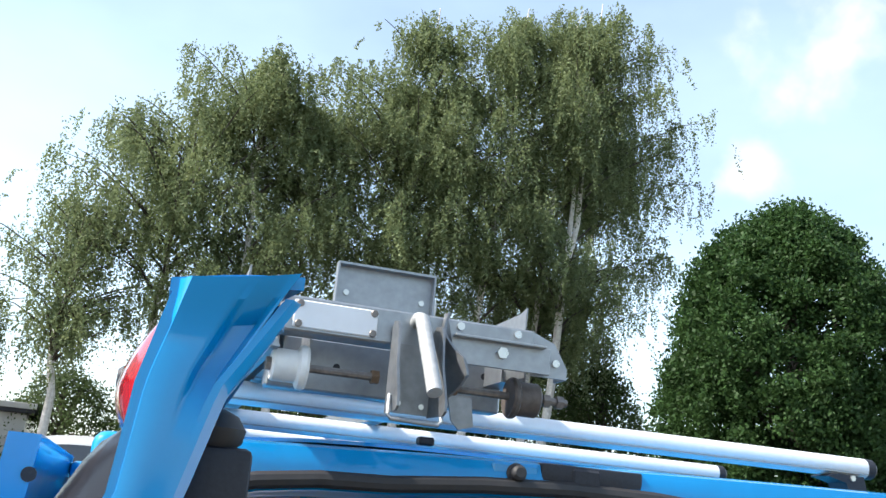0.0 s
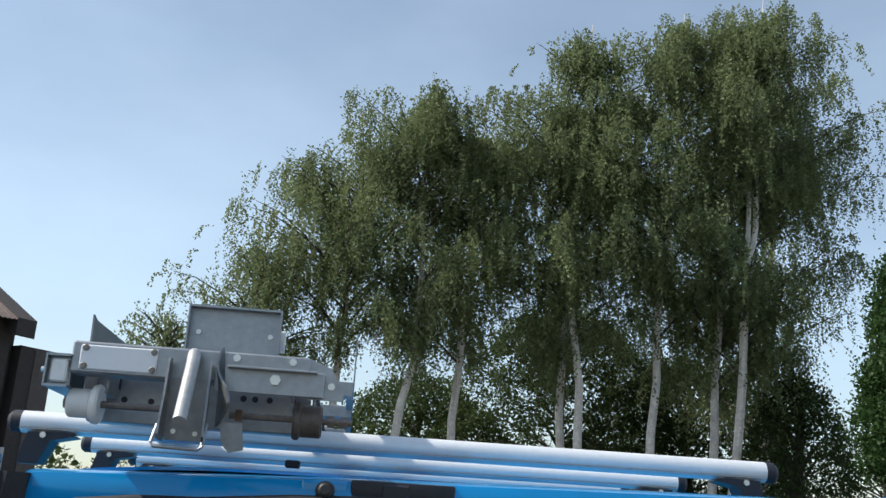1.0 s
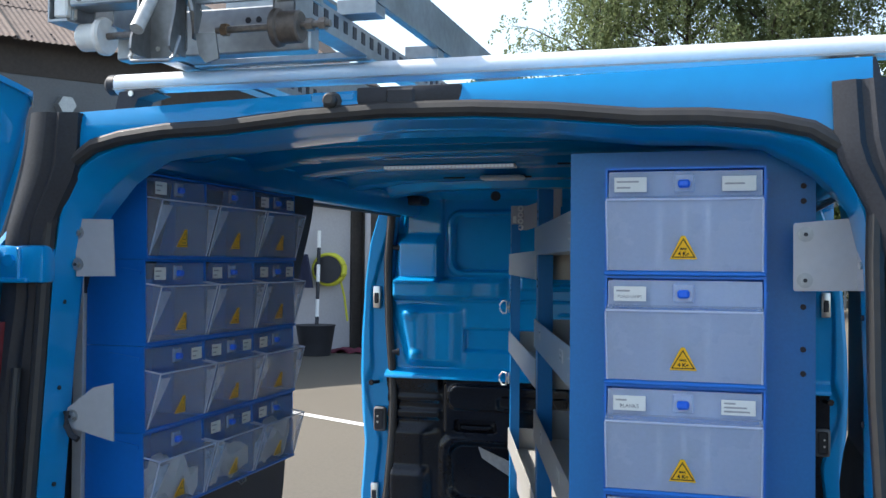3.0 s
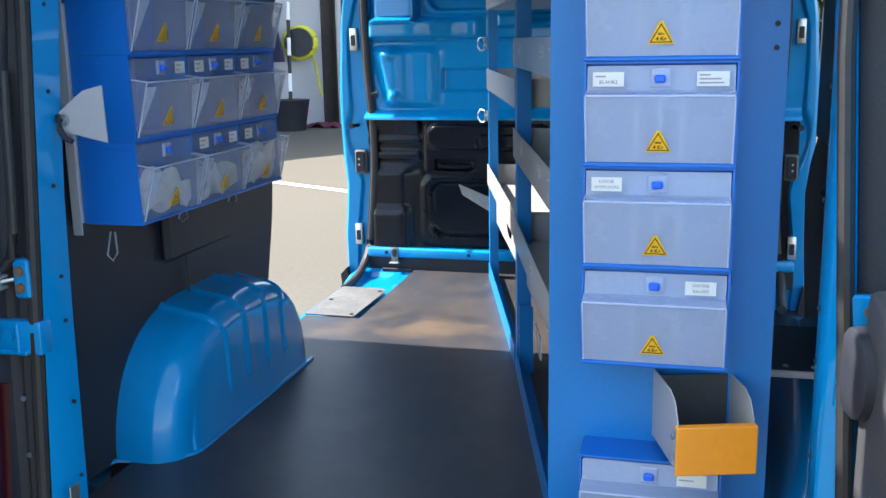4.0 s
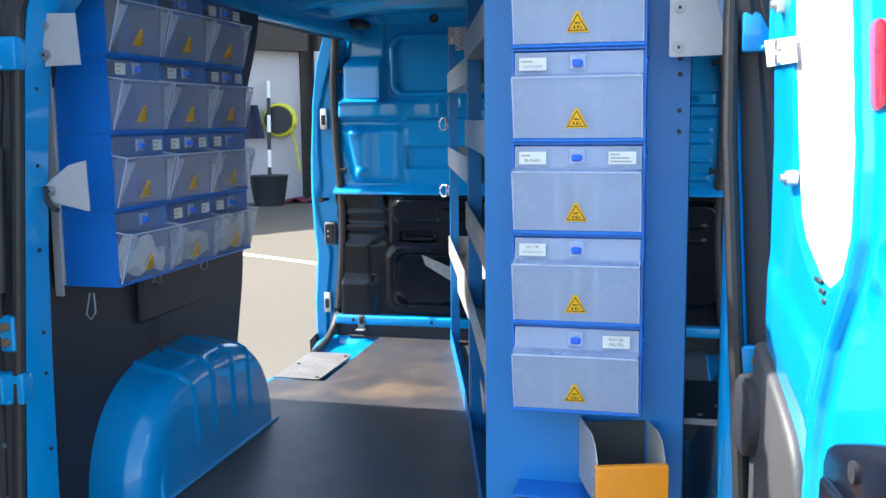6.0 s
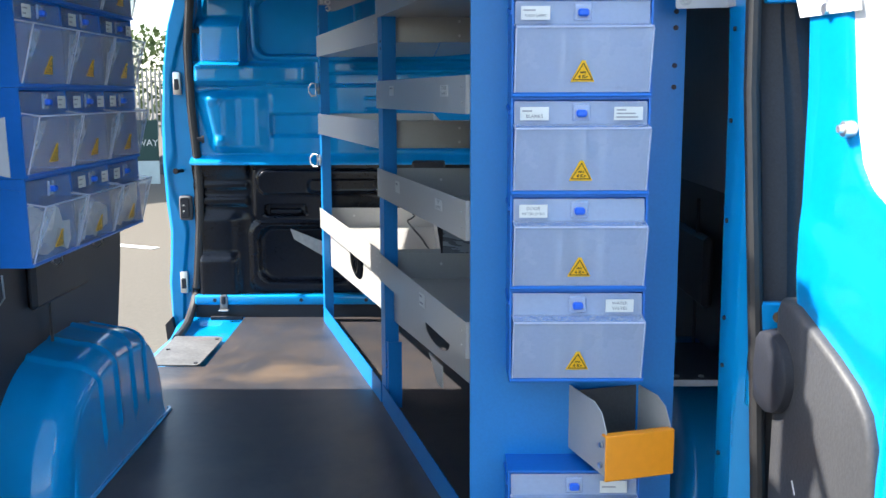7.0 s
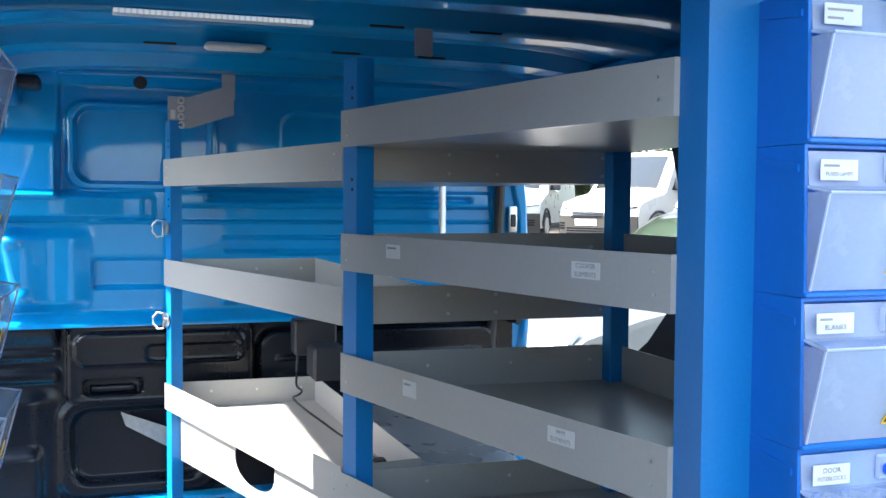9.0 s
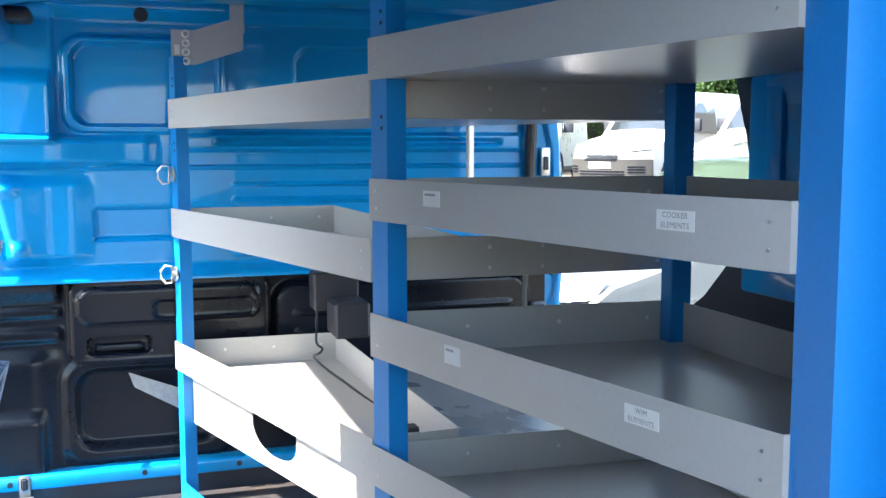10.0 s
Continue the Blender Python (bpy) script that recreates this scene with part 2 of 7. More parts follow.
def plywood():
    """Dark phenolic board with an embossed mesh, grey scuffs along its length and brown worn patches."""
    m = material("phenolic_plywood", (0.036, 0.036, 0.042), 0.40, vary=0.25, scale=3, fine=40)
    n, l = m.node_tree.nodes, m.node_tree.links
    b = n["Principled BSDF"]
    base = b.inputs["Base Color"].links[0].from_socket
    tc = n.new("ShaderNodeTexCoord")
    last = base
    # broad smudges, then fine scratches in two directions
    for scale, turn, size, rough, lo, hi, colour in (
            ((1.6, 1.0, 1.0), 0, 3.2, 0.72, 0.42, 0.80, (0.092, 0.070, 0.056, 1)),
            ((46.0, 1.2, 1.0), 3, 1.3, 0.5, 0.69, 0.78, (0.12, 0.105, 0.092, 1)),
            ((30.0, 1.6, 1.0), -16, 1.1, 0.5, 0.71, 0.79, (0.14, 0.125, 0.11, 1))):
        mp = n.new("ShaderNodeMapping")
        mp.inputs["Rotation"].default_value = (0, 0, radians(turn))
        mp.inputs["Scale"].default_value = scale
        sc = n.new("ShaderNodeTexNoise")
        sc.inputs["Scale"].default_value, sc.inputs["Detail"].default_value, sc.inputs["Roughness"].default_value = size, 10, rough
        l.new(tc.outputs["Object"], mp.inputs[0])
        l.new(mp.outputs[0], sc.inputs["Vector"])
        r = n.new("ShaderNodeMapRange")
        r.inputs["From Min"].default_value, r.inputs["From Max"].default_value = lo, hi
        l.new(sc.outputs["Fac"], r.inputs["Value"])
        mix = n.new("ShaderNodeMix")
        mix.data_type = "RGBA"
        mix.inputs[7].default_value = colour
        l.new(r.outputs[0], mix.inputs[0])
        l.new(last, mix.inputs[6])
        last = mix.outputs[2]
    mp2 = n.new("ShaderNodeMapping")
    mp2.inputs["Rotation"].default_value = (0, 0, radians(45))
    ch = n.new("ShaderNodeTexChecker")
    ch.inputs["Scale"].default_value = 190
    l.new(tc.outputs["Object"], mp2.inputs[0])
    l.new(mp2.outputs[0], ch.inputs["Vector"])
    # uneven brown patch, stronger in the sunken mesh, inside the side doorway
    patch_at = n.new("ShaderNodeMapping")
    patch_at.inputs["Location"].default_value = (0.38 / 0.52, -1.36 / 0.23, -0.533)
    patch_at.inputs["Scale"].default_value = (1 / 0.52, 1 / 0.23, 1)
    l.new(tc.outputs["Object"], patch_at.inputs[0])
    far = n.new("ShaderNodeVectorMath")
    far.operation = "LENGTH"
    l.new(patch_at.outputs[0], far.inputs[0])
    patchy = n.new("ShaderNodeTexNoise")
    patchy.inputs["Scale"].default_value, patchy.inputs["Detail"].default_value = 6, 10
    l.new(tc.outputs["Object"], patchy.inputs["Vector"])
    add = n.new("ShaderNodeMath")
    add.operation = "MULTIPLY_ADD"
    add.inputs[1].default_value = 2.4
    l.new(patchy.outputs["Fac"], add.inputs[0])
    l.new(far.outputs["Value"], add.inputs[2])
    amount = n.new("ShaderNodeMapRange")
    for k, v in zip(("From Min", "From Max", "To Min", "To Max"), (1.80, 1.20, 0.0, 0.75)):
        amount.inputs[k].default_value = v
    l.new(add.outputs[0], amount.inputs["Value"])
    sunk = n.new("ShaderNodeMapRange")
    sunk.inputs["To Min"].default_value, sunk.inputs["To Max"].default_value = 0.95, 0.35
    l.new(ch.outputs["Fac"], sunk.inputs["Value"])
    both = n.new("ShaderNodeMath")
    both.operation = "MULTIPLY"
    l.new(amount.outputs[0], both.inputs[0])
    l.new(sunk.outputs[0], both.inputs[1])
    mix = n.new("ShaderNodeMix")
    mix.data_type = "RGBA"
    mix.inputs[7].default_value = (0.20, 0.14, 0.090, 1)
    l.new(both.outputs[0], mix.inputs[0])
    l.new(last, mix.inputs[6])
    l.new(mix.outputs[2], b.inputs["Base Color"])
    bn = n.new("ShaderNodeBump")
    bn.inputs["Strength"].default_value, bn.inputs["Distance"].default_value = 0.35, 0.001
    l.new(ch.outputs["Fac"], bn.inputs["Height"])
    l.new(bn.outputs[0], b.inputs["Normal"])
    return m


PLY = plywood()
PLY_EDGE = material("plywood_edge", (0.10, 0.05, 0.03), 0.7, vary=0.2)
GROUND = material("yard_tarmac", (0.104, 0.091, 0.072), 0.9, vary=0.18, scale=0.35, fine=30, bump=0.5, bump_scale=60)

# ---- building helpers ----
def finish(ob, bm, mat, smooth=True):
    bmesh.ops.recalc_face_normals(bm, faces=bm.faces[:])
    bm.to_mesh(ob.data)
    bm.free()
    for m in mat if isinstance(mat, (list, tuple)) else (mat,):
        ob.data.materials.append(m)
    if smooth:
        ob.data.shade_smooth()
        ob.data.set_sharp_from_angle(angle=radians(35))
    return ob


def part(name, bm, mat, parent, label="", smooth=True):
    """Links a bmesh, drawn in the world's metres, as one mesh under a thing or a part."""
    ob = new(name, bpy.data.meshes.new(name))
    finish(ob, bm, mat, smooth)
    ob.parent = parent
    if not parent.parent:
        ob.matrix_parent_inverse = parent.matrix_basis.inverted()
    return tagged(ob, label) if label else ob


def solid(name, bm, mat, label, category, group="", kind="", smooth=True):
    ob = new(name, bpy.data.meshes.new(name))
    finish(ob, bm, mat, smooth)
    return tagged(ob, label, category, group, kind)


def thing(name, at, label, category, group="", kind=""):
    ob = new(name)
    ob.empty_display_size = 0.05
    ob.matrix_basis = Matrix.Translation(at)
    return tagged(ob, label, category, group, kind)


def mesh():
    return bmesh.new()


def box(bm, x0, x1, y0, y1, z0, z1, r=0.0, m=None, seg=1):
    t = Matrix.Translation(((x0 + x1) / 2, (y0 + y1) / 2, (z0 + z1) / 2)) @ Matrix.Diagonal((abs(x1 - x0), abs(y1 - y0), abs(z1 - z0), 1))
    v = bmesh.ops.create_cube(bm, size=1.0, matrix=(m or Matrix.Identity(4)) @ t)["verts"]
    if r:
        e = list({e for a in v for e in a.link_edges})
        bmesh.ops.bevel(bm, geom=e, offset=r, segments=seg, affect="EDGES", profile=0.5)
    return bm


def prism(bm, pts, a, b, axis="y", m=None):
    """A flat outline pulled from a to b along an axis. The outline's two numbers are the other two axes in order."""
    def put(p, v):
        q = {"x": (v, p[0], p[1]), "y": (p[0], v, p[1]), "z": (p[0], p[1], v)}[axis]
        return (m @ Vector(q)) if m else q
    lo, hi = [bm.verts.new(put(p, a)) for p in pts], [bm.verts.new(put(p, b)) for p in pts]
    n = len(pts)
    bm.faces.new(lo)
    bm.faces.new(hi[::-1])
    for i in range(n):
        bm.faces.new((lo[i], hi[i], hi[(i + 1) % n], lo[(i + 1) % n]))
    return bm


def tube(bm, pts, r, seg=8, closed=False, caps=True, flat=1.0):
    """A round bar along a line of points."""
    pts = [Vector(p) for p in pts]
    n, rings, up = len(pts), [], Vector((0, 0, 1))
    for i, p in enumerate(pts):
        d = (pts[(i + 1) % n] - pts[i - 1]) if closed or 0 < i < n - 1 else (pts[1] - pts[0] if i == 0 else pts[-1] - pts[-2])
        d.normalize()
        s = d.cross(up if abs(d.dot(up)) < 0.95 else Vector((0, 1, 0))).normalized()
        u = s.cross(d)
        rr = float(r[i] if isinstance(r, (list, tuple)) else r)
        rings.append([bm.verts.new(p + rr * (math.cos(a) * s + math.sin(a) * u * flat)) for a in (2 * math.pi * k / seg for k in range(seg))])
    for i in range(n if closed else n - 1):
        a, b = rings[i], rings[(i + 1) % n]
        for k in range(seg):
            bm.faces.new((a[k], a[(k + 1) % seg], b[(k + 1) % seg], b[k]))
    if caps and not closed:
        bm.faces.new(rings[0][::-1])
        bm.faces.new(rings[-1])
    return bm


def disc(bm, p, axis, r, h, seg=16, bevel=0.0):
    """A short round piece that starts at p and runs h along axis."""
    p, d = Vector(p), Vector(axis).normalized()
    if bevel:
        return tube(bm, [p, p + d * (h - bevel), p + d * h], [r, r, r - bevel], seg)
    return tube(bm, [p, p + d * h], r, seg)


def sheet(bm, f, nu, nv, thick):
    """A curved plate: f(u, v) for u, v in 0..1 gives its face, thick the way to its back."""
    t = Vector(thick)
    a = [[bm.verts.new(f(i / nu, j / nv)) for j in range(nv + 1)] for i in range(nu + 1)]
    b = [[bm.verts.new(Vector(f(i / nu, j / nv)) + t) for j in range(nv + 1)] for i in range(nu + 1)]
    for i in range(nu):
        for j in range(nv):
            bm.faces.new((a[i][j], a[i + 1][j], a[i + 1][j + 1], a[i][j + 1]))
            bm.faces.new((b[i][j], b[i][j + 1], b[i + 1][j + 1], b[i + 1][j]))
    for i in range(nu):
        bm.faces.new((a[i][0], b[i][0], b[i + 1][0], a[i + 1][0]))
        bm.faces.new((a[i][nv], a[i + 1][nv], b[i + 1][nv], b[i][nv]))
    for j in range(nv):
        bm.faces.new((a[0][j], a[0][j + 1], b[0][j + 1], b[0][j]))
        bm.faces.new((a[nu][j], b[nu][j], b[nu][j + 1], a[nu][j + 1]))
    return bm


def dots(name, spots, axis, r, h, mat, parent, seg=8, label=""):
    """Small round heads, each a part of its own on one shared mesh."""
    me = None
    for p in spots:
        o = part(name, disc(mesh(), (0, 0, 0), axis, r, h, seg), mat, parent, label) if me is None else new(name, me)
        if me is not None:
            o.parent = parent
            if not parent.parent:
                o.matrix_parent_inverse = parent.matrix_basis.inverted()
        me = o.data
        o.location = p


def lerp(a, b, t):
    return a + (b - a) * t


def curve_at(table, x):
    """Straight-line reading of a short table of (x, y)."""
    xs, ys = zip(*table)
    return float(np.interp(x, xs, ys))


def ease(t):
    t = min(1.0, max(0.0, t))
    return t * t * (3 - 2 * t)


def letters(text, size, bold=0.0):
    """The outline of a word as a flat mesh, centred."""
    c = bpy.data.curves.new("word", "FONT")
    c.body, c.size, c.align_x, c.align_y = text, size, "CENTER", "CENTER"
    c.resolution_u = 2
    c.offset = bold
    ob = bpy.data.objects.new("word", c)
    scene.collection.objects.link(ob)
    me = bpy.data.meshes.new_from_object(ob.evaluated_get(bpy.context.evaluated_depsgraph_get()))
    bpy.data.objects.remove(ob)
    return me

# ---- ground ----
def rise(x):
    """The yard climbs a little on the van's offside."""
    return 0.70 * ease((x - 3.0) / 4.0)


bm = mesh()
sheet(bm, lambda u, v: (lerp(-400, 400, u), lerp(-400, 400, v), rise(lerp(-400, 400, u))), 800, 8, (0, 0, -0.3))
solid("ground", bm, GROUND, "pale worn tarmac of the yard", "ground", kind="structure")
bm = mesh()
prism(bm, [(-9.0, 10.6), (-2.6, 7.36), (-2.55, 7.46), (-8.95, 10.72)], 0.004, 0.008, "z")
solid("road_marking", bm, LINE_PAINT, "worn white line painted on the tarmac", "road marking", kind="structure")

FLOOR = 0.533  # load floor


def roof_under(y):
    """Underside of the roof's cross ribs along the van."""
    return 1.872 + 0.046 * ease((y - 0.05) / 0.6)


# ---- van ----
van = thing("van", (0, 0, 0), "bright blue panel van with open rear doors and open side doors", "van")


def half_width(z):
    """Half the width of the rear doorway at a height."""
    return curve_at([(0.45, 0.755), (0.87, 0.735), (1.43, 0.703), (1.70, 0.688)], z)


def doorway(off=0.0):
    """The line round the rear doorway, from the nearside sill over the top to the offside sill."""
    side = [(half_width(z), z) for z in (0.47, 0.7, 0.95, 1.2, 1.45, 1.64)]
    arc = [(0.684, 1.72), (0.668, 1.77), (0.642, 1.808), (0.605, 1.832), (0.55, 1.845), (0.46, 1.855)]
    right = side + [(x, z - 0.006) for x, z in arc]
    left = [(-x, z) for x, z in side + arc]
    top = [(-0.35, 1.858), (-0.2, 1.871), (-0.05, 1.877), (0.1, 1.875), (0.22, 1.867), (0.36, 1.852)]
    pts = left + top + right[::-1]
    out = []
    for i, (x, z) in enumerate(pts):
        a, b = Vector(pts[max(0, i - 1)]), Vector(pts[min(len(pts) - 1, i + 1)])
        d = (b - a).normalized()
        out.append((x + d.y * off, z - d.x * off))
    return out


def band(bm, loops):
    """Joins lines of equal length into one skin."""
    rows = [[bm.verts.new(p) for p in line] for line in loops]
    for a, b in zip(rows, rows[1:]):
        for i in range(len(a) - 1):
            bm.faces.new((a[i], a[i + 1], b[i + 1], b[i]))
    return bm


# the flanged frame round the doorway: outside lip, face, and the turn into the load space
def line(off, y):
    """The doorway line moved inwards by off, less so along the top, at the depth y."""
    return [(x, y + 0.02 * (z - 1.2), z + (0.55 * off if off > 0 and abs(x) < 0.58 and z > 1.5 else 0.0)) for x, z in doorway(off)]


def jamb(side, top, y, offside=None):
    """Like line(), with the offset of the upright sides and of the top given apart; the sides widen towards the sill."""
    out = []
    near = (side, y)
    for (xa, za), (xb, zb) in zip(doorway(0.0), line_xz(top)):
        k = ease((za - 1.60) / 0.2)
        sx = 1 if xa > 0 else -1
        side, y = near
        if offside and sx > 0:
            side, y = offside[0], lerp(offside[1], y, k)
        flat = min(abs(xa), 0.720 if sx < 0 else 0.695) if side > 0 else abs(xa) - side
        xs = sx * lerp(abs(xa), flat, min(1.0, abs(side))) if side > 0 else sx * flat
        out.append((lerp(xs, xb, k), y + 0.02 * (za - 1.2), lerp(za, zb, k)))
    return out


def line_xz(off):
    return [(x, z) for x, y, z in line(off, 0.0)]


bm = band(mesh(), [jamb(-0.02, -0.02, -0.075), jamb(-0.004, -0.004, -0.095), jamb(0.02, 0.006, -0.098), jamb(0.3, 0.012, -0.085, (0.75, -0.078)), jamb(1.0, 0.018, -0.03, (1.0, -0.066)), jamb(1.0, 0.022, -0.02, (1.0, 0.024)), jamb(-0.02, 0.026, -0.012, (-0.02, 0.032)), jamb(-0.04, 0.028, 0.0, (-0.04, 0.042)), jamb(-0.05, 0.030, 0.05, (-0.05, 0.07))])
rear_frame = part("rear_frame", bm, PAINT, van, "blue pressed steel frame of the rear doorway")
seal = tube(mesh(), [(x - 0.018 * (x > 0) * (1 - ease((z - 1.55) / 0.2)), y, z) for x, y, z in line(-0.013, -0.104)], 0.0135, 10)
part("door_seal", seal, RUBBER, rear_frame, "scuffed black rubber door seal")
for sx in (-1, 1):
    dots("plug", [(sx * (min(half_width(z), 0.713 if sx < 0 else 0.688) + (0.004 if z < 1.2 else 0.001)), -0.055 if sx < 0 else -0.02, z) for z in (0.62, 0.78, 0.95, 1.04, 1.22, 1.40, 1.56)], (-sx, 0, 0), 0.0042, 0.004, BLACK, rear_frame)

# the panel over the doorway: an upright face with a crisp edge to the roof
def header(u, v):
    pts = doorway(-0.012)
    k = 6.0 + u * (len(pts) - 13.0)
    i = min(int(k), len(pts) - 2)
    x0 = lerp(pts[i][0], pts[i + 1][0], k - i)
    z0 = lerp(pts[i][1], pts[i + 1][1], k - i)
    x = x0 * (1 + 0.09 * ease((abs(x0) - 0.25) / 0.35))
    x = max(-0.645, min(0.692, x))
    top = 1.932 + 0.018 * x / 0.69 - 0.004 * (x / 0.69) ** 2
    if v < 0.7:
        w = v / 0.7
        return (lerp(x0, x, ease(w * 1.6)), -0.092 + 0.008 * w - 0.003 * math.sin(w * math.pi), lerp(z0, top - 0.004, w))
    w = (v - 0.7) / 0.3
    return (x, -0.084 + 0.14 * w, top - 0.004 + 0.004 * math.sin(min(1, 3 * w) * math.pi / 2) + 0.008 * w)


part("header_panel", sheet(mesh(), header, 60, 20, (0, 0.012, -0.004)), PAINT, van, "glossy blue panel over the rear doorway")
bm = mesh()
disc(bm, (-0.146, -0.084, 1.906), (0, -1, 0.1), 0.017, 0.012, 14, 0.004)
disc(bm, (-0.146, -0.094, 1.907), (0, -1, 0.1), 0.012, 0.016, 14, 0.004)
part("buffer", bm, RUBBER, van, "round black rubber door buffer")
bm = box(mesh(), -0.188, -0.105, -0.090, -0.06, 1.884, 1.924, 0.005)
part("buffer_plate", bm, PAINT, van, "square pressing round the buffer")
bm = box(mesh(), -0.103, 0.078, -0.092, -0.052, 1.898, 1.929, 0.004, seg=2)
box(bm, -0.05, 0.0, -0.096, -0.06, 1.892, 1.925, 0.004)
part("brake_light", bm, BLACK, van, "grimy black high-level brake light")

# roof skin outside and ribbed lining inside
roof_top = lambda x, y: 1.942 + 0.03 * ease((y - 0.05) / 0.8) - 0.05 * (x / 0.75) ** 4
bm = sheet(mesh(), lambda u, v: (lerp(-0.745, 0.745, u), lerp(0.05, 3.3, v), roof_top(lerp(-0.745, 0.745, u), lerp(0.05, 3.3, v))), 16, 24, (0, 0, -0.006))
part("roof", bm, PAINT, van, "blue ribbed steel roof")


def lining(u, v):
    x, y = lerp(-0.80, 0.80, u), lerp(-0.01, 2.3, v)
    rib = 0.0
    for c in (0.03, 0.46, 0.80, 1.11, 1.50, 1.90):
        rib = max(rib, 1 - ease((abs(y - c) - 0.05) / 0.03))
    groove = 0.006 * math.cos(y * 75) * (1 - rib)
    return (x, y, roof_under(y) + 0.03 - 0.036 * rib + groove - 0.050 * abs(x / 0.8) ** 6)


slot = None
for y in (0.46, 1.11, 1.50):
    for k in range(6):
        if slot is None:
            slot = part("rib_slot", box(mesh(), -0.037, 0.037, -0.003, 0.003, -0.008, 0.008, 0.002), BLACK, van)
        else:
            slot = new("rib_slot", slot.data)
            slot.parent = van
        slot.location = (-0.58 + k * 0.22, y - 0.049, roof_under(y) + 0.002)
part("roof_lining", sheet(mesh(), lining, 24, 120, (0, 0, 0.004)), PAINT, van, "bare blue roof skin with cross ribs")
# floor pan, sills and underbody
bm = box(mesh(), -0.75, 0.75, -0.02, 3.0, 0.40, FLOOR - 0.016, 0.01)
part("floor_pan", bm, PAINT, van, "blue steel floor pan")
bm = box(mesh(), -0.80, 0.80, -0.20, 0.0, 0.33, 0.487, 0.02, seg=2)
for x0, x1 in ((-0.74, -0.24), (0.24, 0.74)):
    box(bm, x0, x1, -0.185, -0.02, 0.480, 0.503, 0.008)
for sx in (-1, 1):
    box(bm, sx * 0.74, sx * 0.955, -0.215, 0.10, 0.28, 0.532, 0.045, seg=4)
    box(bm, sx * 0.70, sx * 0.80, -0.16, -0.02, 0.33, 0.515, 0.03, seg=3)
bumper = part("bumper", bm, BLACK, van, "black plastic rear bumper and step")
for sx in (-1, 1):
    ring = part("drain_ring", tube(mesh(), [(sx * 0.763 + 0.020 * math.cos(a), -0.214, 0.474 + 0.020 * math.sin(a)) for a in np.linspace(0, 2 * math.pi, 20, endpoint=False)], 0.005, 6, closed=True), PAINT, bumper, "blue rim of a drain hole")
    part("plug", disc(mesh(), (sx * 0.763, -0.205, 0.474), (0, -1, 0), 0.016, 0.008, 14), RUBBER, ring, "black rubber plug")
for x0, x1, z in ((-0.13, -0.03, 0.498), (0.06, 0.17, 0.512)):
    part("lock_striker", box(mesh(), x0, x1, -0.165, -0.105, 0.487, z, 0.004), GLOSS_BLACK, bumper, "black door lock striker plate")
for x in (-0.155, -0.075):
    part("striker_pad", box(mesh(), x - 0.018, x + 0.018, -0.172, -0.14, 0.497, 0.506, 0.004), PAINT, bumper, "bright blue painted striker pad")

# side walls: outer skin, dark lining, wheel arches
DOOR_A, DOOR_B = 1.16, 2.20  # side doorways along the van


def lining_edge(z):
    """Front edge of the dark side lining."""
    return curve_at([(0.5, 0.99), (0.70, 1.05), (0.95, 1.12), (1.3, 1.17), (1.6, 1.17), (1.9, 1.17)], z)


def offside_edge(z):
    return curve_at([(0.5, 1.15), (0.70, 1.35), (0.86, 1.45), (1.0, 1.50), (1.11, 1.40), (1.2, 1.25), (1.275, 1.17), (1.34, 1.10), (1.42, 1.08), (1.51, 1.09), (1.62, 1.12), (1.9, 1.12)], z)


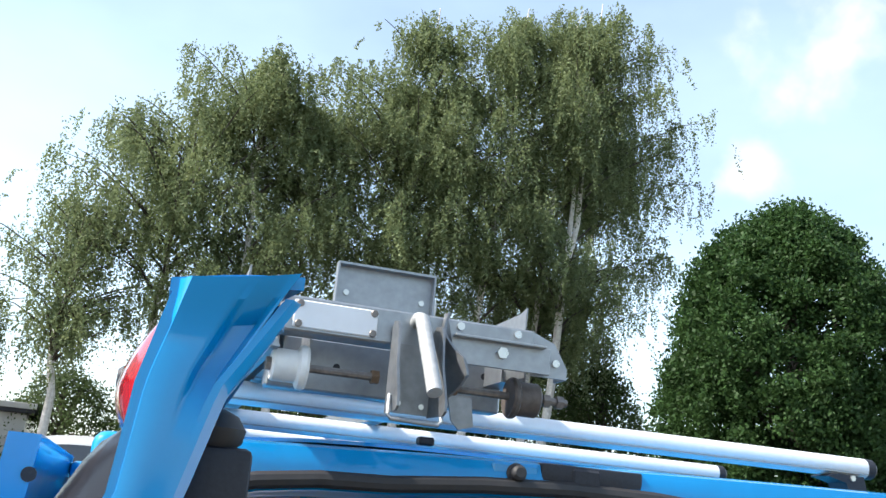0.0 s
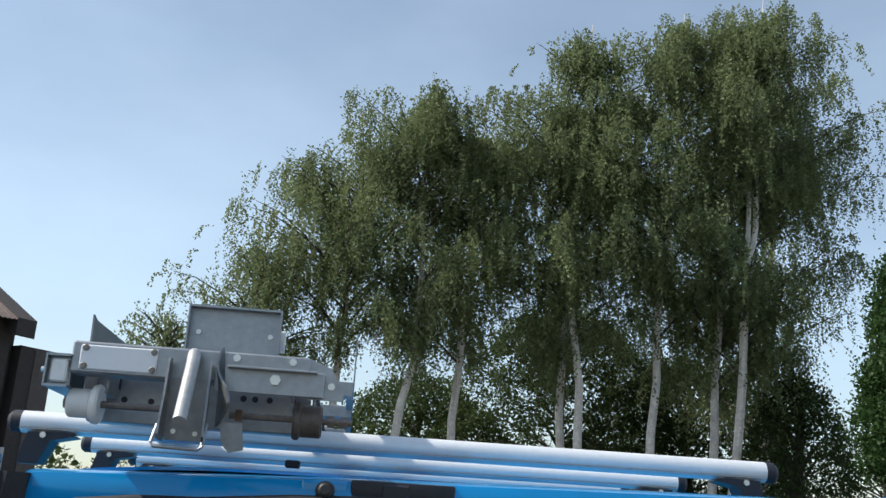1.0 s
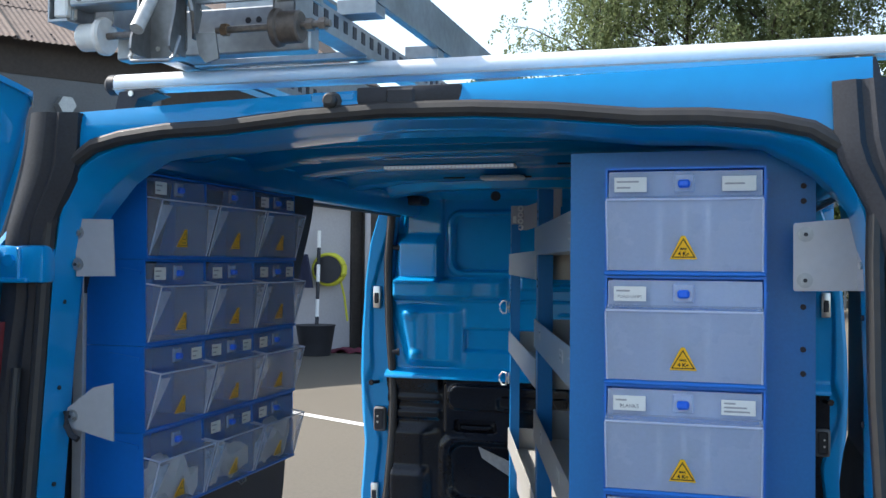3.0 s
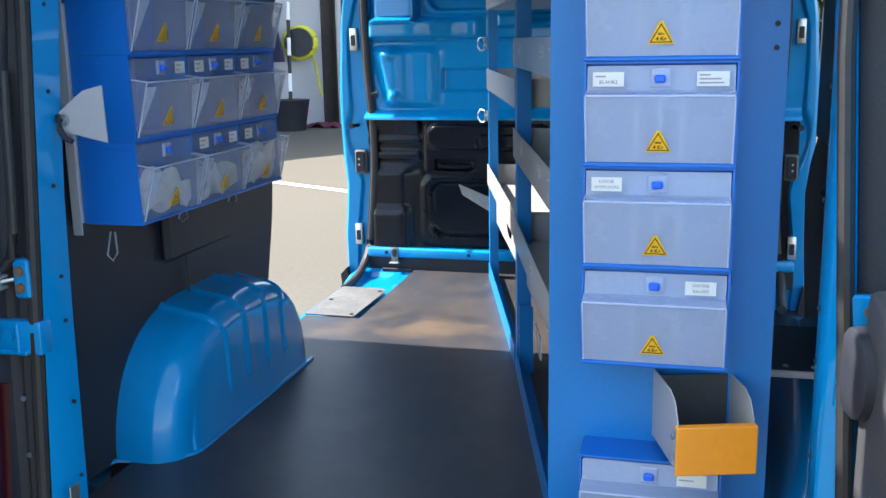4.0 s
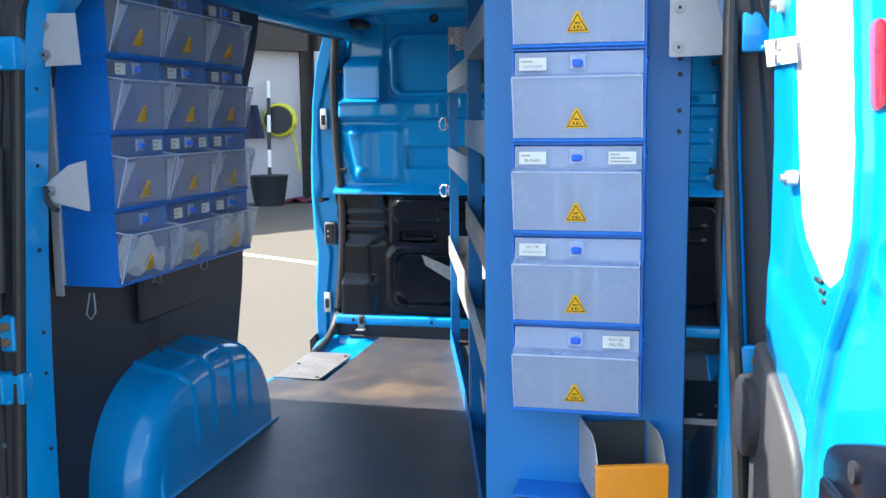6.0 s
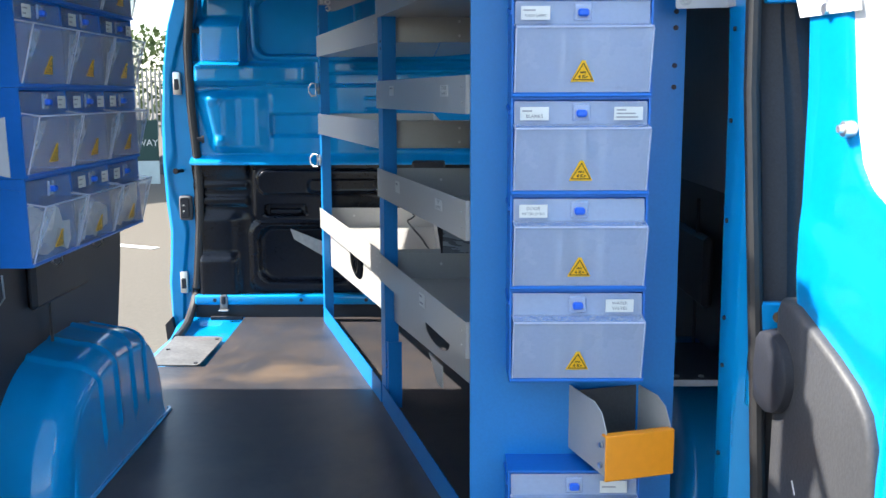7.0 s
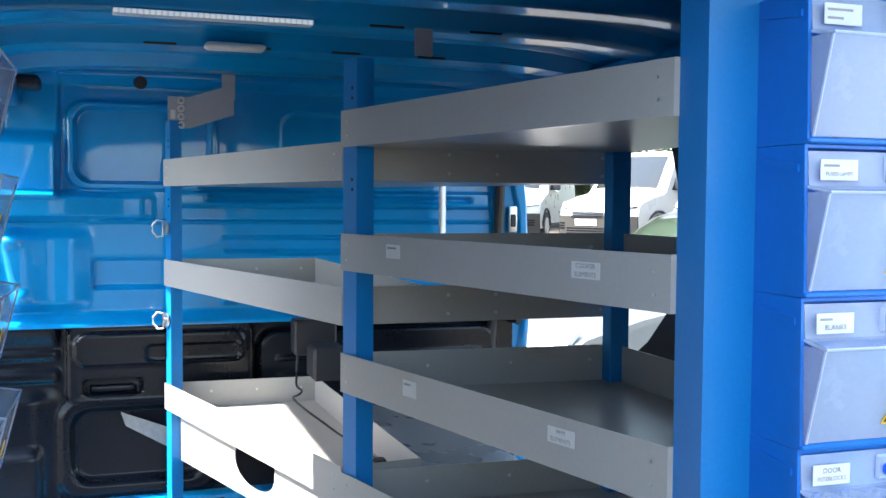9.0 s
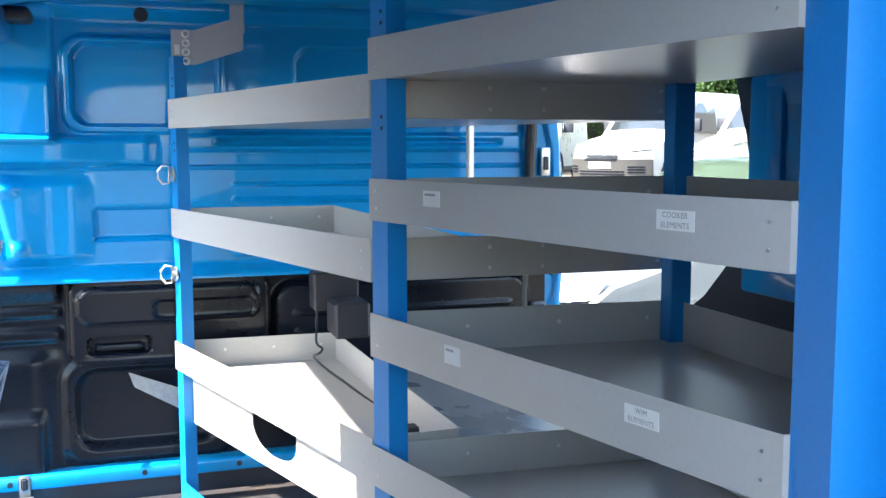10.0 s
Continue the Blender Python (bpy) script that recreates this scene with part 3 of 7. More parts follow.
for sx, name in ((-1, "nearside"), (1, "offside")):
    bm = sheet(mesh(), lambda u, v: (sx * (0.945 - 0.18 * ease((lerp(0.4, 1.95, v) - 1.1) / 0.85)), lerp(-0.17 + 0.11 * ease((lerp(0.4, 1.88, v) - 1.60) / 0.15), DOOR_A if sx < 0 else 1.0, u), lerp(0.4, 1.88, v)), 6, 16, (-sx * 0.012, 0, 0))
    side = part("side_panel", bm, PAINT, van, "glossy blue rear side panel")
    bm = sheet(mesh(), lambda u, v: (sx * (0.80 - 0.07 * ease((lerp(FLOOR, 1.87, v) - 1.45) / 0.4) if sx < 0 else 0.815 - 0.045 * ease((lerp(FLOOR, 1.87, v) - 1.55) / 0.3)), lerp(-0.005, (lining_edge if sx < 0 else offside_edge)(lerp(FLOOR, 1.87, v)), u), lerp(FLOOR, 1.87, v)), 8, 40, (sx * 0.012, 0, 0))
    lin = part("side_lining", bm, BLACK, van, "black moulded lining of the side wall")
    bm = mesh()
    box(bm, sx * 0.775, sx * 0.80, 0.45, 0.80, 0.95, 1.12, 0.01)
    tube(bm, [(sx * 0.785, 0.55, z) for z in (0.6, 0.9, 1.2)], 0.004, 5)
    part("lining_panel", bm, BLACK, lin, "raised panel of the lining")
    # corner pillar trim beside the doorway, with the tail lamp
    def corner(u, v):
        z = lerp(0.46, 1.905, v)
        xi = half_width(z) + 0.016 if z < 1.64 else curve_at([(1.60, 0.706), (1.70, 0.692), (1.76, 0.662), (1.80, 0.640), (1.91, 0.636)], z)
        xo = 0.885 - 0.135 * ease((z - 1.25) / 0.75)
        bulge = 0.02 * math.sin(u * math.pi)
        groove = 0.006 * (1 - ease((abs(u - 0.35) - 0.04) / 0.03))
        return (sx * lerp(xi, xo, u), -0.085 - 0.026 * ease((z - 1.55) / 0.15) - bulge + groove + 0.016 * (z - 1.2) + 0.10 * ease((u - 0.75) / 0.25), z)
    trim_ob = part("corner_trim", sheet(mesh(), corner, 16, 48, (0, 0.02, 0)), BLACK, van, "black plastic corner pillar trim")
    path = [(sx * 0.752, -0.112, 1.44), (sx * 0.750, -0.122, 1.36), (sx * 0.751, -0.126, 1.24), (sx * 0.756, -0.128, 1.14), (sx * 0.768, -0.130, 1.09), (sx * 0.790, -0.132, 1.065), (sx * 0.815, -0.132, 1.060)]
    bm = tube(mesh(), path, 0.0095, 10)
    if sx < 0:
        part("cable_sleeve", bm, RUBBER, trim_ob, "black cable sleeve")
    lamp_in = lambda z: curve_at([(0.56, 0.83), (0.83, 0.806), (1.015, 0.823), (1.523, 0.789)], z)
    lamp_out = lambda z: curve_at([(0.56, 0.945), (1.0, 0.940), (1.55, 0.875)], z)
    bm = sheet(mesh(), lambda u, v: (sx * lerp(lamp_in(lerp(1.0, 1.523, v)), lamp_out(lerp(1.0, 1.523, v)), u), -0.122 + 0.02 * (1 - math.sin(min(1, u * 4) * math.pi / 2)) + 0.06 * u ** 2, lerp(1.0, 1.523, v)), 14, 14, (sx * -0.01, 0.03, 0))
    lamp = part("tail_lamp", bm, TAIL_RED, van, "tall dark red tail lamp")
    bm = sheet(mesh(), lambda u, v: (sx * lerp(lamp_in(lerp(0.57, 0.83, v)), lamp_out(lerp(0.57, 0.83, v)), u), -0.122 + 0.02 * (1 - math.sin(min(1, u * 4) * math.pi / 2)) + 0.06 * u ** 2, lerp(0.57, 0.83, v)), 14, 8, (sx * -0.01, 0.03, 0))
    low = part("lower_lamp", bm, DARK_LENS, lamp, "smoked red lower lens")
    bm = sheet(mesh(), lambda u, v: (sx * lerp(0.872, 0.928, u), -0.125 + 0.035 * (0.42 + 0.5 * u) ** 2, lerp(0.626, 0.710, v)), 6, 6, (sx * -0.008, 0.02, 0))
    part("reversing_lens", bm, CLEAR_LENS, lamp, "clear reversing lens")
    dots("screw", [(sx * 0.79, -0.108, z) for z in (0.68, 0.80)], (0, -1, 0), 0.006, 0.003, STEEL, trim_ob)
    bm = sheet(mesh(), lambda u, v: (sx * (0.925 - 0.19 * ease((lerp(0.5, 1.88, v) - 1.2) / 0.8)), lerp(-0.080, -0.02, u), lerp(0.5, 1.88, v)), 3, 16, (sx * 0.012, 0, 0))
    part("corner_flange", bm, BLACK, van, "black outer edge of the corner trim")
    # hinges between pillar and door
    for z, xa, xb in ((1.630, 0.690 if sx < 0 else 0.712, 0.79 if sx < 0 else 0.765), (0.930, 0.725 if sx < 0 else 0.712, 0.860 if sx < 0 else 0.765)):
        bm = box(mesh(), sx * xa, sx * xb, -0.122 if sx < 0 else -0.112, -0.085, z - 0.034, z + 0.034, 0.006, seg=2)
        box(bm, sx * (xa + 0.03), sx * (xb + 0.01), -0.129, -0.11, z - 0.034, z - 0.024, 0.003)
        box(bm, sx * (xa + 0.045), sx * (xa + 0.053), -0.130, -0.11, z - 0.03, z + 0.03, 0.003)
        tube(bm, [(sx * xb, -0.15, z - 0.045), (sx * xb, -0.15, z + 0.045)], 0.013, 10)
        h = part("hinge", bm, PAINT, van, "blue painted door hinge")
        disc(bm := mesh(), (sx * (xa + 0.07), -0.122, z + 0.006), (0, -1, 0), 0.012, 0.007, 6)
        part("bolt", bm, PAINT, h)
    brk = part("check_bracket", box(mesh(), sx * (0.735 if sx < 0 else 0.712), sx * 0.769, -0.128 if sx < 0 else -0.116, -0.095, 1.012, 1.088, 0.004), PAINT, van, "blue check strap bracket")
    dots("bolt", [(sx * 0.752, -0.128, z) for z in (1.033, 1.066)], (0, -1, 0), 0.010, 0.006, RUST, brk)
    z = 1.05
    bm = tube(mesh(), [(sx * 0.765, -0.13, z), (sx * 0.80, -0.155, z - 0.004), (sx * 0.85, -0.20, z - 0.006)], 0.004, 8)
    box(bm, sx * 0.772, sx * 0.80, -0.165, -0.135, z + 0.006, z + 0.012, 0.002)
    box(bm, sx * 0.772, sx * 0.80, -0.165, -0.135, z - 0.016, z - 0.010, 0.002)
    box(bm, sx * 0.782, sx * 0.790, -0.158, -0.140, z - 0.02, z + 0.016, 0.002)
    part("door_check", bm, STEEL, van, "bright steel door check strap")
    # roof rail over the side doorway, sill under it, and the pillar in front
    bm = box(mesh(), sx * 0.725, sx * 0.79, -0.02, 2.30, 1.826, 1.91, 0.02, seg=3)
    box(bm, sx * 0.782, sx * 0.872, 1.10, 2.22, 1.845, 1.888, 0.012, seg=2)
    part("cant_rail", bm, PAINT, van, "blue roof rail over the side doorway")
    bm = tube(mesh(), [(sx * 0.782, y, 1.830 + 0.006 * (y - 1.15)) for y in (1.10, 1.5, 1.9, 2.15)], 0.014, 8)
    part("rail_seal", bm, RUBBER, van, "black rubber seal of the side doorway")


def arch(u, v):
    """The wheel arch box: u runs over the wheel's curve, v from the wall over a rounded edge and down its aisle side."""
    a = math.pi * (1 - u)
    ca = math.cos(a)
    y = 0.612 + 0.418 * math.copysign(abs(ca) ** (2 / 3), ca)
    h = 0.327 * math.sin(a) ** 0.95
    r = 0.078
    rib = max(1 - ease((abs(y - q) - 0.005) / 0.008) for q in (0.435, 0.575, 0.718, 0.852)) * (h > 0.12)
    if v < 0.3:
        w = v / 0.3
        return (lerp(-0.815, -0.645 - r, w), y, FLOOR + h + 0.007 * rib - 0.02 * w * math.sin(a))
    b = min(1.0, (v - 0.3) / 0.32) * math.pi / 2
    k = 1 - (r * (1 - math.cos(b)) * 0.85) / 0.36
    yy, hh = 0.612 + (y - 0.612) * k, (h - 0.02 * math.sin(a)) * k
    if v < 0.62:
        return (-0.645 - r + (r + 0.007 * rib) * math.sin(b), yy, FLOOR + hh + 0.007 * rib * math.cos(b))
    w = (v - 0.62) / 0.38
    z = hh * (1 - w)
    return (-0.645 + 0.012 * w + 0.007 * rib * ease((z - 0.082) / 0.012), yy, FLOOR + z)


wheel_arch = part("wheel_arch", sheet(mesh(), arch, 190, 44, (-0.003, 0, -0.003)), PAINT, van, "glossy blue ribbed wheel arch box")
bm = tube(mesh(), [(-0.632, y, FLOOR + 0.003) for y in (0.29, 0.5, 0.8, 0.985)] + [(-0.640, 1.00, FLOOR + 0.003)], 0.006, 6)
tube(bm, [(-0.632, 0.29, FLOOR + 0.003), (-0.640, 0.262, FLOOR + 0.003), (-0.660, 0.240, FLOOR + 0.003), (-0.70, 0.215, FLOOR + 0.003), (-0.80, 0.19, FLOOR + 0.003), (-0.815, 0.12, FLOOR + 0.003)], 0.006, 6)
part("arch_flange", bm, PAINT, wheel_arch, "welded flange of the arch box")
bm = sheet(mesh(), lambda u, v: (0.650 + 0.165 * v, lerp(0.2, 1.03, u), FLOOR + 0.30 * math.sin(u * math.pi) ** 0.6 * ease(v * 2.2)), 40, 24, (0.003, 0, -0.003))
part("wheel_arch", bm, PAINT, van, "glossy blue ribbed wheel arch box")

# front pillars of the side doorways
def seal_x(z):
    """How far out the seal of a side doorway runs at a height."""
    return curve_at([(0.50, 0.895), (0.607, 0.868), (0.686, 0.857), (0.815, 0.846), (0.944, 0.837), (1.071, 0.834), (1.222, 0.840), (1.372, 0.850), (1.521, 0.852), (1.644, 0.848), (1.741, 0.836), (1.80, 0.828), (1.90, 0.815)], z)


def pillar_x(z):
    return curve_at([(0.38, 0.968), (0.544, 0.976), (0.676, 0.980), (0.755, 0.973), (0.886, 0.966), (1.015, 0.979), (1.168, 0.985), (1.321, 0.980), (1.547, 0.962), (1.72, 0.930), (1.83, 0.890), (1.90, 0.855)], z)


def pillar_y(z):
    return curve_at([(0.38, 2.25), (1.1, 2.255), (1.5, 2.235), (1.8, 2.190), (1.92, 2.165)], z)


def pillar_ridge(z):
    """Where the pressed ridge of the pillar runs, as a share of its width."""
    return curve_at([(0.4, 0.35), (0.68, 0.50), (0.9, 0.42), (1.05, 0.75), (1.12, 0.80), (1.2, 0.62), (1.5, 0.68), (1.62, 0.50), (1.76, 0.22), (1.9, 0.10)], z)


for sx in (-1, 1):
    pull = 0.0 if sx < 0 else -0.06  # the offside pillar stands further in
    def pillar(u, v):
        z = lerp(0.40, 1.90, v)
        step = ease((u - pillar_ridge(z)) / 0.09)
        return (sx * (lerp(seal_x(z) - 0.012, pillar_x(z), u) + pull), pillar_y(z) + 0.012 - 0.018 * step + 0.016 * ease((u - 0.90) / 0.10) + 0.022 * (1 - ease(u / 0.16)), z)
    pl = part("door_pillar", sheet(mesh(), pillar, 40, 70, (0, 0.03, 0)), PAINT, van, "glossy blue front pillar of the side doorway")
    run = [(sx * (seal_x(z) + pull), pillar_y(z) - 0.008, z) for z in np.linspace(1.885, 0.62, 44)]
    run += [(sx * (0.872 + pull), 2.225, 0.585), (sx * (0.876 + pull), 2.185, 0.552), (sx * (0.874 + pull), 2.11, 0.525), (sx * (0.868 + pull), 2.015, 0.518), (sx * (0.862 + pull), 1.90, 0.516)]
    part("pillar_seal", tube(mesh(), run, 0.0165, 10), RUBBER, pl, "thick black rubber pillar seal")
    part("seal_lip", tube(mesh(), [(x + sx * 0.013, y - 0.004, z) for x, y, z in run], 0.005, 6), RUBBER, pl, "thin outer lip of the seal")
    for z, x in ((1.494, 0.905), (0.672, 0.915)):
        bm = box(mesh(), sx * (x + pull - 0.016), sx * (x + pull + 0.016), pillar_y(z) - 0.012, pillar_y(z) + 0.008, z - 0.046, z + 0.046, 0.005, seg=2)
        catch = part("door_catch", bm, STEEL, pl, "bright zinc plated door catch")
        part("catch_mouth", box(mesh(), sx * (x + pull - 0.009), sx * (x + pull + 0.010), pillar_y(z) - 0.016, pillar_y(z) - 0.010, z - 0.026, z + 0.018, 0.003), BLACK, catch, "dark mouth of the catch")
    z = 0.985
    frame_bm = box(mesh(), sx * (0.868 + pull), sx * (0.924 + pull), pillar_y(z) - 0.012, pillar_y(z) + 0.012, z - 0.052, z + 0.052, 0.012, seg=3)
    contact = part("contact_plate", frame_bm, GREY_RUBBER, pl, "rounded grey rubber frame of the door contacts")
    part("contact_face", box(mesh(), sx * (0.877 + pull), sx * (0.915 + pull), pillar_y(z) - 0.015, pillar_y(z) - 0.010, z - 0.042, z + 0.042, 0.006), BLACK, contact, "black contact face")
    dots("contact_pin", [(sx * (0.902 + pull), pillar_y(z) - 0.015, z + d) for d in (-0.012, 0.012)], (0, -1, 0), 0.004, 0.003, STEEL, contact)
    bm = tube(mesh(), [(sx * (0.902 + pull), pillar_y(1.14) - 0.004, 1.14), (sx * (0.918 + pull), pillar_y(1.14) - 0.045, 1.14)], 0.008, 10)
    disc(bm, (sx * (0.918 + pull), pillar_y(1.14) - 0.040, 1.14), (sx * 0.36, -0.93, 0), 0.012, 0.008, 12)
    part("guide_pin", bm, GLOSS_BLACK, pl, "black guide pin with a round head")
    part("foot_cover", prism(mesh(), [(sx * (0.962 + pull), 0.53), (sx * (0.990 + pull), 0.50), (sx * (0.985 + pull), 0.44), (sx * (0.955 + pull), 0.37), (sx * (0.945 + pull), 0.42)], 2.20, 2.235, "y"), BLACK, pl, "black cover at the pillar foot")
    for z in (1.70, 1.27):
        bm = tube(mesh(), [(sx * (0.826 + pull), 2.20, z), (sx * (0.806 + pull), 2.205, z)], 0.009, 8)
        disc(bm, (sx * (0.808 + pull), 2.205, z), (-sx, 0.2, 0), 0.015, 0.010, 12)
        part("stay_clip", bm, BLACK, pl, "black clip beside the bulkhead")

# bulkhead: pressed blue upper half, black lower half
def dent(a, b, s, soft=0.03):
    return ease((s - a) / soft) * (1 - ease((s - b + soft) / soft))


def plate_round(x, z, x0, x1, z0, z1, r, soft):
    """1 inside a rectangle with rounded corners, falling to 0 over soft outside its edge."""
    dx, dz = max(x0 + r - x, x - x1 + r, 0.0), max(z0 + r - z, z - z1 + r, 0.0)
    return 1 - ease((math.hypot(dx, dz) - r) / soft)


def bulk(u, v):
    x, z = lerp(-0.862, 0.862, u), lerp(1.165, 1.955, v)
    y = 2.252
    y -= 0.016 * plate_round(x, z, -0.60, -0.17, 1.59, 1.845, 0.05, 0.012)
    y += 0.034 * plate_round(x, z, -0.575, -0.19, 1.61, 1.828, 0.045, 0.010)
    y += 0.020 * plate_round(x, z, 0.05, 0.45, 1.61, 1.828, 0.045, 0.012)
    y -= 0.062 * ease((x + 0.835) / 0.045) * (1 - ease((x + 0.640) / 0.020)) * ease((z - 1.55) / 0.02) * (1 - ease((z - 1.715) / 0.045))
    y -= 0.018 * ease((x + 0.80) / 0.03) * (1 - ease((x + 0.630) / 0.012)) * ease((z - 1.72) / 0.03)
    y -= 0.078 * ease((x + 0.855) / 0.045) * (1 - 0.75 * ease((x + 0.66) / 0.25)) * (1 - ease((x + 0.40) / 0.06)) * dent(1.480, 1.582, z, 0.026)
    y -= 0.022 * dent(-0.32, 0.78, x, 0.03) * dent(1.525, 1.590, z, 0.015)
    y += 0.020 * dent(-0.20, 0.70, x, 0.02) * dent(1.545, 1.572, z, 0.012)
    y -= 0.018 * dent(-0.56, 0.78, x, 0.02) * dent(1.478, 1.492, z, 0.008)
    y += 0.018 * dent(-0.54, -0.20, x, 0.014) * dent(1.273, 1.377, z, 0.014)
    slant = -0.842 + 0.045 * (1.456 - z) / 0.21
    y -= 0.046 * ease((x - slant) / 0.060) * (1 - 0.55 * ease((x + 0.74) / 0.10)) * (1 - ease((x + 0.60) / 0.08)) * dent(1.205, 1.470, z, 0.040)
    y -= 0.016 * (plate_round(x, z, -0.765, -0.745, 1.425, 1.440, 0.008, 0.03) + plate_round(x, z, -0.745, -0.725, 1.245, 1.260, 0.008, 0.03))
    y -= 0.014 * dent(-0.15, 0.75, x, 0.02) * (dent(1.375, 1.395, z, 0.008) + dent(1.425, 1.44, z, 0.007) + dent(1.30, 1.315, z, 0.007) + dent(1.22, 1.26, z, 0.012))
    y -= 0.050 * (1 - ease((z - 1.17) / 0.04)) + 0.05 * ease((z - 1.895) / 0.035)
    return (x, y, z)


bulkhead = part("bulkhead", sheet(mesh(), bulk, 300, 140, (0, 0.006, 0)), PAINT, van, "pressed blue steel bulkhead behind the cab")
for x, y, z, r in ((-0.705, 2.213, 1.522, 0.015), (-0.627, 2.213, 1.522, 0.009), (-0.39, 2.185, 1.905, 0.020)):
    part("grommet", disc(mesh(), (x, y, z), (0, -1, 0), r, 0.012, 12, 0.003), BLACK, bulkhead, "black rubber grommet")
def trim_form(u, v):
    x, z = lerp(-0.862, 0.862, u), lerp(0.60, 1.172, v)
    y = 2.262
    y -= 0.050 * plate_round(x, z, -0.605, -0.057, 0.928, 1.168, 0.03, 0.010)
    y -= 0.014 * plate_round(x, z, -0.580, -0.085, 1.052, 1.138, 0.030, 0.012)
    y += 0.010 * plate_round(x, z, -0.375, -0.10, 1.060, 1.100, 0.014, 0.010)
    y += 0.024 * plate_round(x, z, -0.560, -0.395, 0.958, 1.000, 0.014, 0.006)
    y -= 0.012 * plate_round(x, z, -0.540, -0.415, 0.966, 0.978, 0.006, 0.007)
    y -= 0.010 * plate_round(x, z, -0.620, -0.175, 0.640, 0.915, 0.045, 0.030)
    y += 0.030 * plate_round(x, z, -0.580, -0.215, 0.690, 0.885, 0.040, 0.030)
    side = 1 - ease((x + 0.645) / 0.022)
    y -= side * (0.030 * ease((z - 1.08) / 0.09) + 0.010 * dent(1.055, 1.10, z, 0.018) + 0.012 * dent(0.985, 1.040, z, 0.020))
    y -= 0.022 * ease((x + 0.86) / 0.03) * (1 - ease((x + 0.72) / 0.10)) * (1 - ease((z - 0.93) / 0.05))
    y -= 0.020 * (1 - ease((x + 0.70) / 0.03)) * (1 - ease((z - 0.76) / 0.05))
    y -= 0.030 * plate_round(x, z, -0.02, 0.78, 0.72, 1.12, 0.05, 0.025)
    y -= 0.007 * dent(0.02, 0.74, x, 0.03) * (dent(0.97, 0.995, z, 0.010) + dent(1.03, 1.055, z, 0.010))
    return (x, y, z)


bm = sheet(mesh(), trim_form, 250, 110, (0, 0.006, 0))
part("bulkhead_trim", bm, GLOSS_BLACK, van, "black moulded lower bulkhead trim with an open hatch")
bm = box(mesh(), -0.865, 0.865, 2.203, 2.275, 0.582, 0.624, 0.010, seg=3)
ledge = part("bulkhead_ledge", bm, PAINT, van, "blue ledge at the foot of the bulkhead")
part("foot_strip", box(mesh(), -0.865, 0.865, 2.222, 2.275, FLOOR - 0.02, 0.583), BLACK, van, "black strip under the bulkhead ledge")
dots("plug", [(x, 2.2035, 0.604) for x in (-0.78, -0.42, -0.15, 0.1)], (0, -1, 0), 0.008, 0.003, BLACK, ledge)
bm = box(mesh(), -0.758, -0.726, 2.196, 2.204, 0.566, 0.628, 0.006, seg=2)
box(bm, -0.762, -0.718, 2.170, 2.200, 0.562, 0.568, 0.003)
ring_base = part("lashing_eye", bm, DARK_GALV, van, "dull steel lashing eye on the ledge")
part("eye_slot", box(mesh(), -0.751, -0.733, 2.190, 2.197, 0.588, 0.622, 0.005), BLACK, ring_base, "dark slot of the eye")
# step of the nearside doorway and its metal threshold plate
def step_form(u, v):
    x, y = lerp(-0.905, -0.615, u), lerp(1.40, 2.215, v)
    rim = max(ease((y - 2.17) / 0.04), ease((-0.835 - x) / 0.05) * ease((y - 1.95) / 0.15))
    return (x, y, FLOOR - 0.034 + 0.030 * rim)


part("step_well", sheet(mesh(), step_form, 30, 40, (0, 0, -0.02)), PAINT, van, "sunlit blue step well of the side doorway")
part("step_slot", box(mesh(), -0.80, -0.665, 2.196, 2.206, FLOOR - 0.012, FLOOR + 0.004, 0.003), BLACK, van, "black lip at the back of the step")
plate_pts = [(-0.845, 1.452), (-0.672, 1.452), (-0.664, 1.462), (-0.662, 1.80), (-0.667, 1.83), (-0.680, 1.846), (-0.70, 1.852), (-0.852, 1.856)]
tp = part("threshold_plate", prism(mesh(), plate_pts, FLOOR + 0.001, FLOOR + 0.005, "z"), WORN_PLATE, van, "scuffed grey metal threshold plate", smooth=False)
dots("screw", [(-0.825, 1.655, FLOOR + 0.005), (-0.682, 1.805, FLOOR + 0.005), (-0.680, 1.475, FLOOR + 0.005)], (0, 0, 1), 0.008, 0.003, BLACK, tp)
for sx in (-1, 1):
    bm = box(mesh(), sx * 0.80, sx * 0.93, 1.0, 2.3, 0.30, FLOOR - 0.11, 0.03, seg=2)
    part("sill", bm, BLACK, van, "black plastic sill of the side doorway")
    # the open side door, slid back along the outside
    bm = sheet(mesh(), lambda u, v: (sx * (1.02 - 0.10 * ease((lerp(0.42, 1.9, v) - 1.1) / 0.85)), lerp(0.12, 1.195 if sx < 0 else 0.99, u), lerp(0.42, 1.9, v)), 4, 14, (-sx * 0.05, 0, 0))
    sd = part("side_door", bm, PAINT, van, "open blue sliding side door")
    part("latch_hole", disc(mesh(), (sx * 0.879, 0.119, 1.837), (0, -1, 0), 0.012, 0.003, 14), BLACK, sd, "black latch opening in the door edge")
